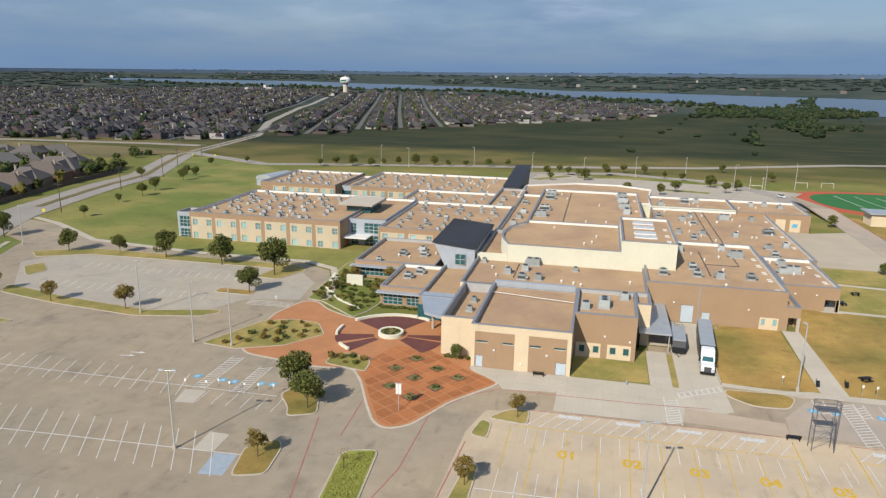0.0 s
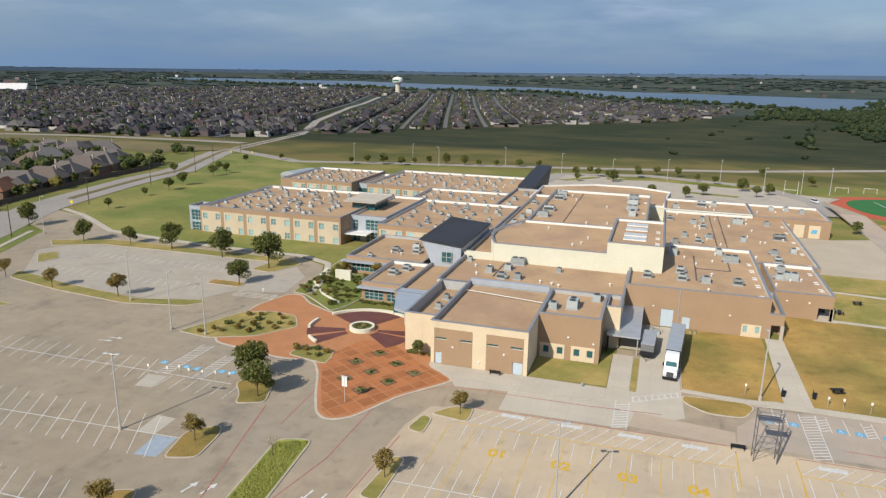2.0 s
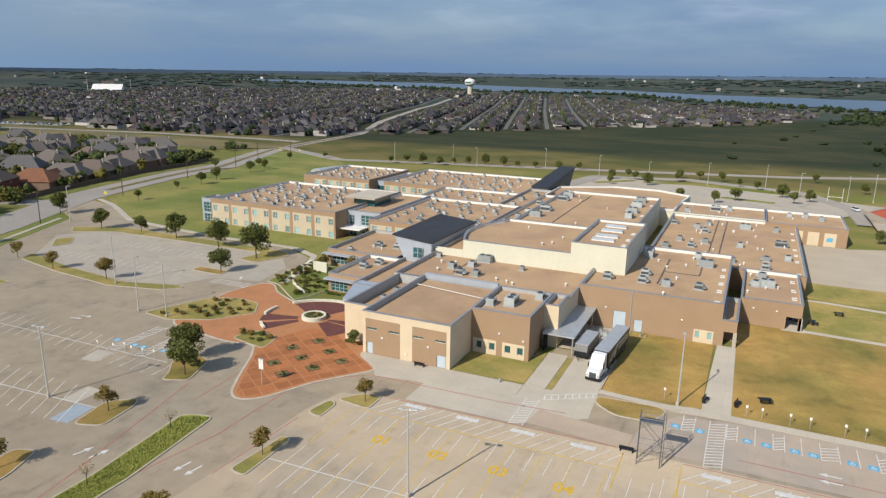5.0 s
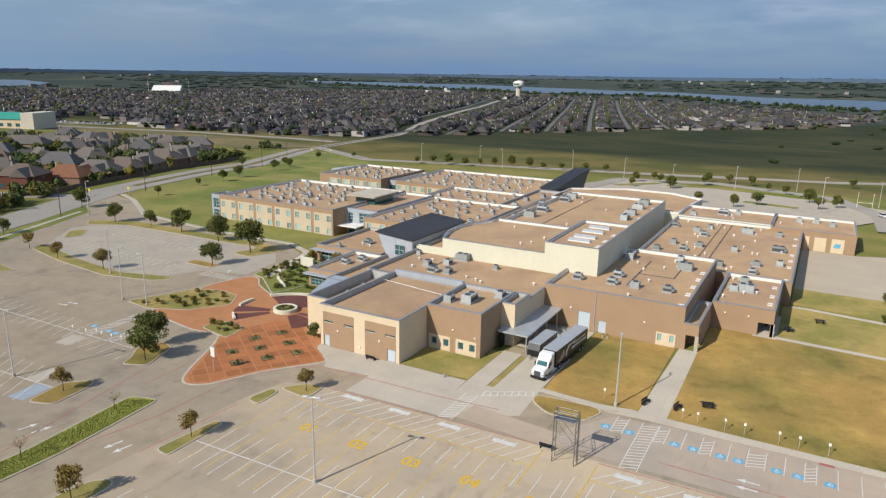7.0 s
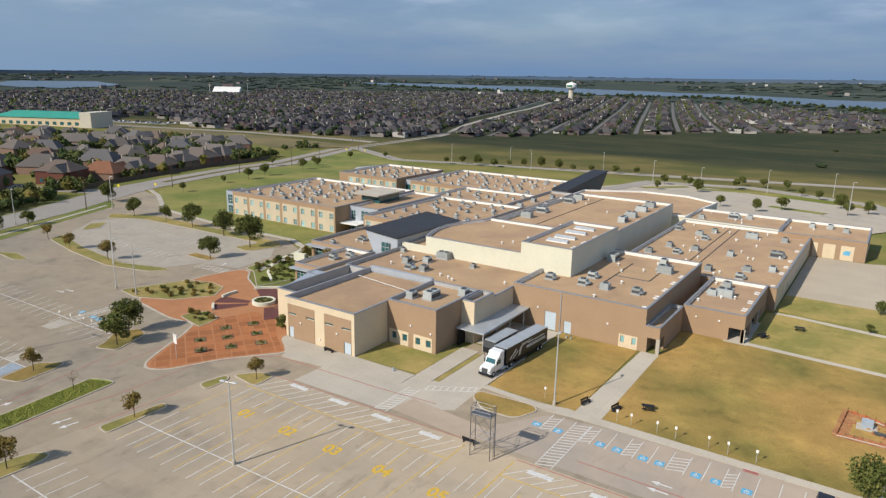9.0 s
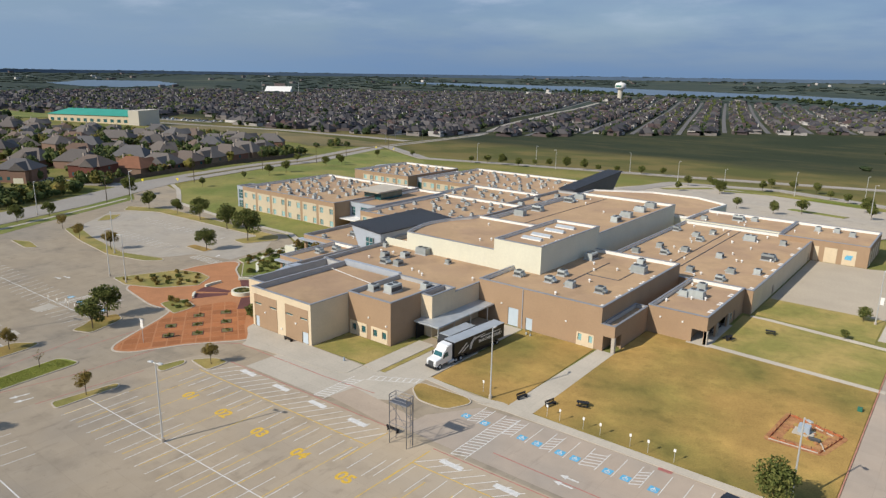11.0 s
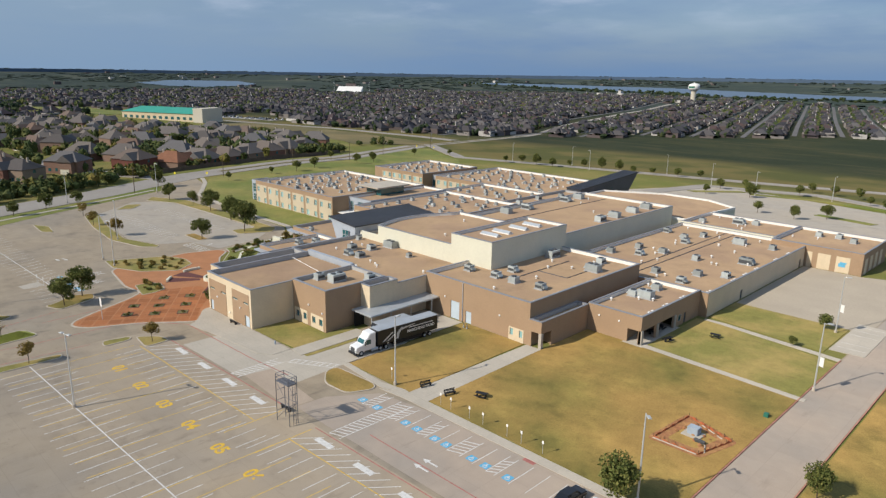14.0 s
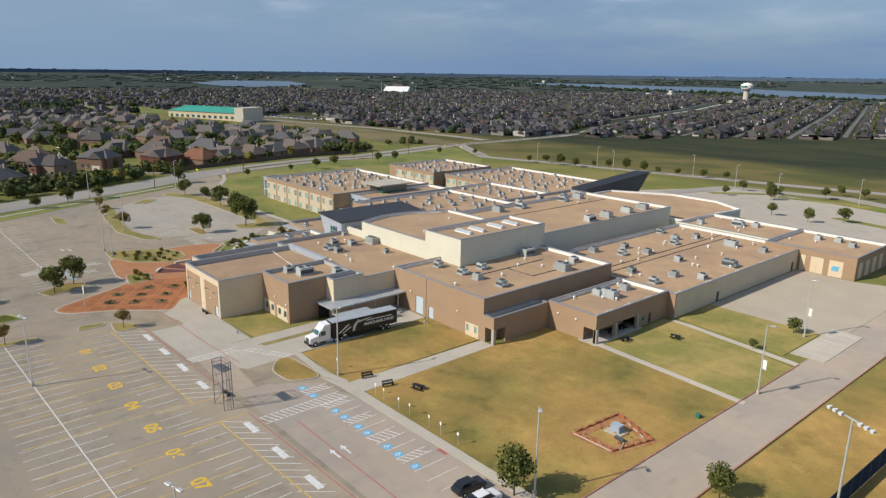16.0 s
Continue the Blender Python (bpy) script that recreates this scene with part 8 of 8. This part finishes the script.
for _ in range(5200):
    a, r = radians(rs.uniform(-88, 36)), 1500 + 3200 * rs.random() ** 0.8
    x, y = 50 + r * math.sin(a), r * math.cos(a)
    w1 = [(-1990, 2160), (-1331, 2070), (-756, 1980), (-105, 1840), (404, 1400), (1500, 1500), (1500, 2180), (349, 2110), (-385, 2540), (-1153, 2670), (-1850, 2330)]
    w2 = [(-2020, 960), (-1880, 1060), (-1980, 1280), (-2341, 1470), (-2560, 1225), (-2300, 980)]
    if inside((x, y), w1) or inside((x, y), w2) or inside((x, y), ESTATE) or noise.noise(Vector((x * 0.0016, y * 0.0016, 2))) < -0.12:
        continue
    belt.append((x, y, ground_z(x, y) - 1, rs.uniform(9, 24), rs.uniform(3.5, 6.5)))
lumps("far_woods", belt, M_LEAF_WOODS, "far woods round the lake, tinted blue for haze", "trees", 14, 2, 6)
# the last ridge: a backdrop wall with distance haze painted into its colour
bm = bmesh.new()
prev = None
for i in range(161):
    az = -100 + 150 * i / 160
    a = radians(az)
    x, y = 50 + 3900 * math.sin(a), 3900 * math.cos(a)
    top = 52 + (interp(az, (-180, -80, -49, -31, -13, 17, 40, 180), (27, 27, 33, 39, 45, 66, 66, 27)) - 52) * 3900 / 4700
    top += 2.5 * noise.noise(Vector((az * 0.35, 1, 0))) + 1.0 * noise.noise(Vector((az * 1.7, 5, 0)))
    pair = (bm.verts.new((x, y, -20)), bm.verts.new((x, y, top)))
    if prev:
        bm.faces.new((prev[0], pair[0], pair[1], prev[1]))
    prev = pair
solid("backdrop", bm, M_RIDGE, "ridge backdrop on the horizon, haze painted into its blue", "ridge", kind="structure")
# pale scattered roofs far away
bm = bmesh.new()
for _ in range(110):
    a, r = radians(rs.uniform(-86, 20)), rs.uniform(1700, 4000)
    x, y = 50 + r * math.sin(a), r * math.cos(a)
    if inside((x, y), w1) or inside((x, y), w2):
        continue
    s = rs.uniform(3, 9)
    z = ground_z(x, y)
    box(bm, x - s, x + s, y - 9, y + 9, z - 1, z + rs.uniform(5, 9))
solid("far_buildings", bm, M_HOUSE_FAR, "pale far buildings among the woods", "buildings", kind="stuff")

# ---------------------------------------------------------------- landmarks
wt = thing("water_tower", "white fluted water tower with a green marking", "water tower")
wt.matrix_basis = pose(-640, 1660, ground_z(-640, 1660) - 3.5) @ Matrix.Diagonal((1, 1, 0.85, 1))


def lathe(rings, sides=28):
    bm = bmesh.new()
    rows = [[bm.verts.new((r * math.cos(2 * math.pi * i / sides), r * math.sin(2 * math.pi * i / sides), z)) for i in range(sides)] for r, z in rings]
    for a, b in zip(rows, rows[1:]):
        for i in range(sides):
            j = (i + 1) % sides
            bm.faces.new((a[i], a[j], b[j], b[i]))
    bm.faces.new(rows[0][::-1])
    bm.faces.new(rows[-1])
    return bm


part("pedestal", lathe([(7.5, -1), (6.2, 4), (6.0, 36), (7.5, 40)]), M_TANKLEG, wt, "cream fluted pedestal")
tank = part("tank", lathe([(7.5, 39.5), (12.5, 43), (13.4, 46), (13.4, 52), (12.6, 55), (9, 58), (3, 59.4), (0.4, 59.8)]), M_WHITE, wt, "white steel tank", smooth=True)
bm = bmesh.new()
ring_of(bm, [(13.5 * math.cos(t), 13.5 * math.sin(t)) for t in (radians(-130 + 5 * i) for i in range(15))] + [(13.2 * math.cos(t), 13.2 * math.sin(t)) for t in (radians(-60 - 5 * i) for i in range(15))],
        [(13.45 * math.cos(t), 13.45 * math.sin(t)) for t in (radians(-130 + 5 * i) for i in range(15))] + [(13.25 * math.cos(t), 13.25 * math.sin(t)) for t in (radians(-60 - 5 * i) for i in range(15))], 46.4, 51.6)
part("painted_emblem", bm, M_TOWERG, tank, "green painted band")
bm = bmesh.new()
tube(bm, (0, 0, 59.6), (0, 0, 62.5), 0.8, sides=8)
part("vent", bm, M_WHITE, tank)

gs = thing("green_roofed_school", "cream building with a green metal hip roof", "school building")
gs.matrix_basis = pose(-640, 372, ground_z(-640, 372), 0, 0, 24)
bm = bmesh.new()
box(bm, -42, 56, -16, 16, -1, 8)
part("wall", bm, M_BEIGE, gs)
bm = bmesh.new()
for x0, x1, y0, y1, z0, r in ((-43, 57, -17, 17, 8, 5.5),):
    v = [bm.verts.new(p) for p in ((x0, y0, z0), (x1, y0, z0), (x1, y1, z0), (x0, y1, z0), (x0 + 14, 0, z0 + r), (x1 - 14, 0, z0 + r))]
    for f in ((0, 1, 5, 4), (1, 2, 5), (2, 3, 4, 5), (3, 0, 4), (3, 2, 1, 0)):
        bm.faces.new([v[i] for i in f])
part("roof", bm, M_GREENROOF, gs, "bright green metal roof")
bm = bmesh.new()
box(bm, 56, 68, -18, 14, -1, 14)
part("hall", bm, M_TANKLEG, gs, "taller cream hall")
for k in range(12):
    bm = bmesh.new()
    box(bm, -39 + 8 * k, -35 + 8 * k, -16.1, -15.9, 1.5, 4.5)
    part("window", bm, M_GLASS, gs)
# signals at the far crossing
for x, y in ((-300, 498), (-352, 520), (-318, 470)):
    sg_ = thing("traffic_signal", "tall grey traffic signal mast at the crossing", "traffic signal", "signals at the crossing")
    z = ground_z(x, y)
    bm = bmesh.new()
    tube(bm, (x, y, z - 0.2), (x, y, z + 8.5), 0.18, 0.12)
    part("mast", bm, M_STEEL, sg_)
    bm = bmesh.new()
    tube(bm, (x, y, z + 7.6), (x - 9, y + 3, z + 7.9), 0.1, 0.07)
    part("mast_arm", bm, M_STEEL, sg_)
    for f in (0.5, 0.95):
        bm = bmesh.new()
        cx, cy = x - 9 * f, y + 3 * f
        box(bm, cx - 0.2, cx + 0.2, cy - 0.2, cy + 0.2, z + 6.9, z + 8.0)
        part("signal_head", bm, M_BLACK, sg_)
# car park beside it
lot = ribbon("road_9", [(-690, 470), (-618, 505)], 30, 0.35, M_ROAD, "far car park beside the green-roofed building")
cp = [make_car("parked car in the far car park", m, "parked_car") for m in (M_TRUCKW, M_CAR, M_PALEBLUE)]
for k in range(42):
    t, s = rs.random(), rs.choice((-11, -5, 1, 7, 12))
    x, y = -688 + 68 * t - 0.43 * s, 471 + 33 * t + 0.9 * s
    p = rs.choice(cp)
    m = pose(x, y, ground_z(x, y) + 0.36, 0, 0, 25 + rs.uniform(-4, 4))
    if p.name not in used:
        used.add(p.name)
        p.matrix_basis = m
    else:
        copy_thing(p, m)
st = thing("stadium", "white concrete stadium stand with a press box", "stadium")
st.matrix_basis = pose(-1500, 1290, ground_z(-1500, 1290), 0, 0, 40)
bm = bmesh.new()
v = [bm.verts.new(p) for p in ((-42, -20, 0), (42, -20, 0), (42, 22, 0), (-42, 22, 0), (-42, -20, 2), (42, -20, 2), (42, 22, 20), (-42, 22, 20))]
for f in ((3, 2, 1, 0), (4, 5, 6, 7), (0, 1, 5, 4), (1, 2, 6, 5), (2, 3, 7, 6), (3, 0, 4, 7)):
    bm.faces.new([v[i] for i in f])
part("stand", bm, M_WHITE, st, "white sloping stand")
st.scale = (0.85, 0.85, 0.8)
bm = bmesh.new()
box(bm, -18, 18, 22, 30, 0, 30)
part("press_box", bm, M_HOUSE_FAR, st, "tall press box")
for x in (-60, 62):
    bm = bmesh.new()
    tube(bm, (x, 30, -1), (x, 30, 36), 0.6, 0.4)
    part("floodlight_pole", bm, M_POLE, st)
sb = thing("press_stand", "grey press stand beside the running track", "stand")
bm = bmesh.new()
box(bm, 96, 112, 268, 276, -0.5, 4.5)
part("wall", bm, M_BEIGE, sb)
bm = bmesh.new()
prism(bm, [(95, 267), (113, 267), (113, 277), (95, 277)], 4.5, 4.9)
part("roof", bm, M_ALU, sb)
# houses at the edge of the prairie
for x, y, rz in ((395, 705, 30), (430, 715, 10), (470, 735, 0)):
    copy_thing(HOUSES[1], pose(x, y, ground_z(x, y), 0, 0, rz))
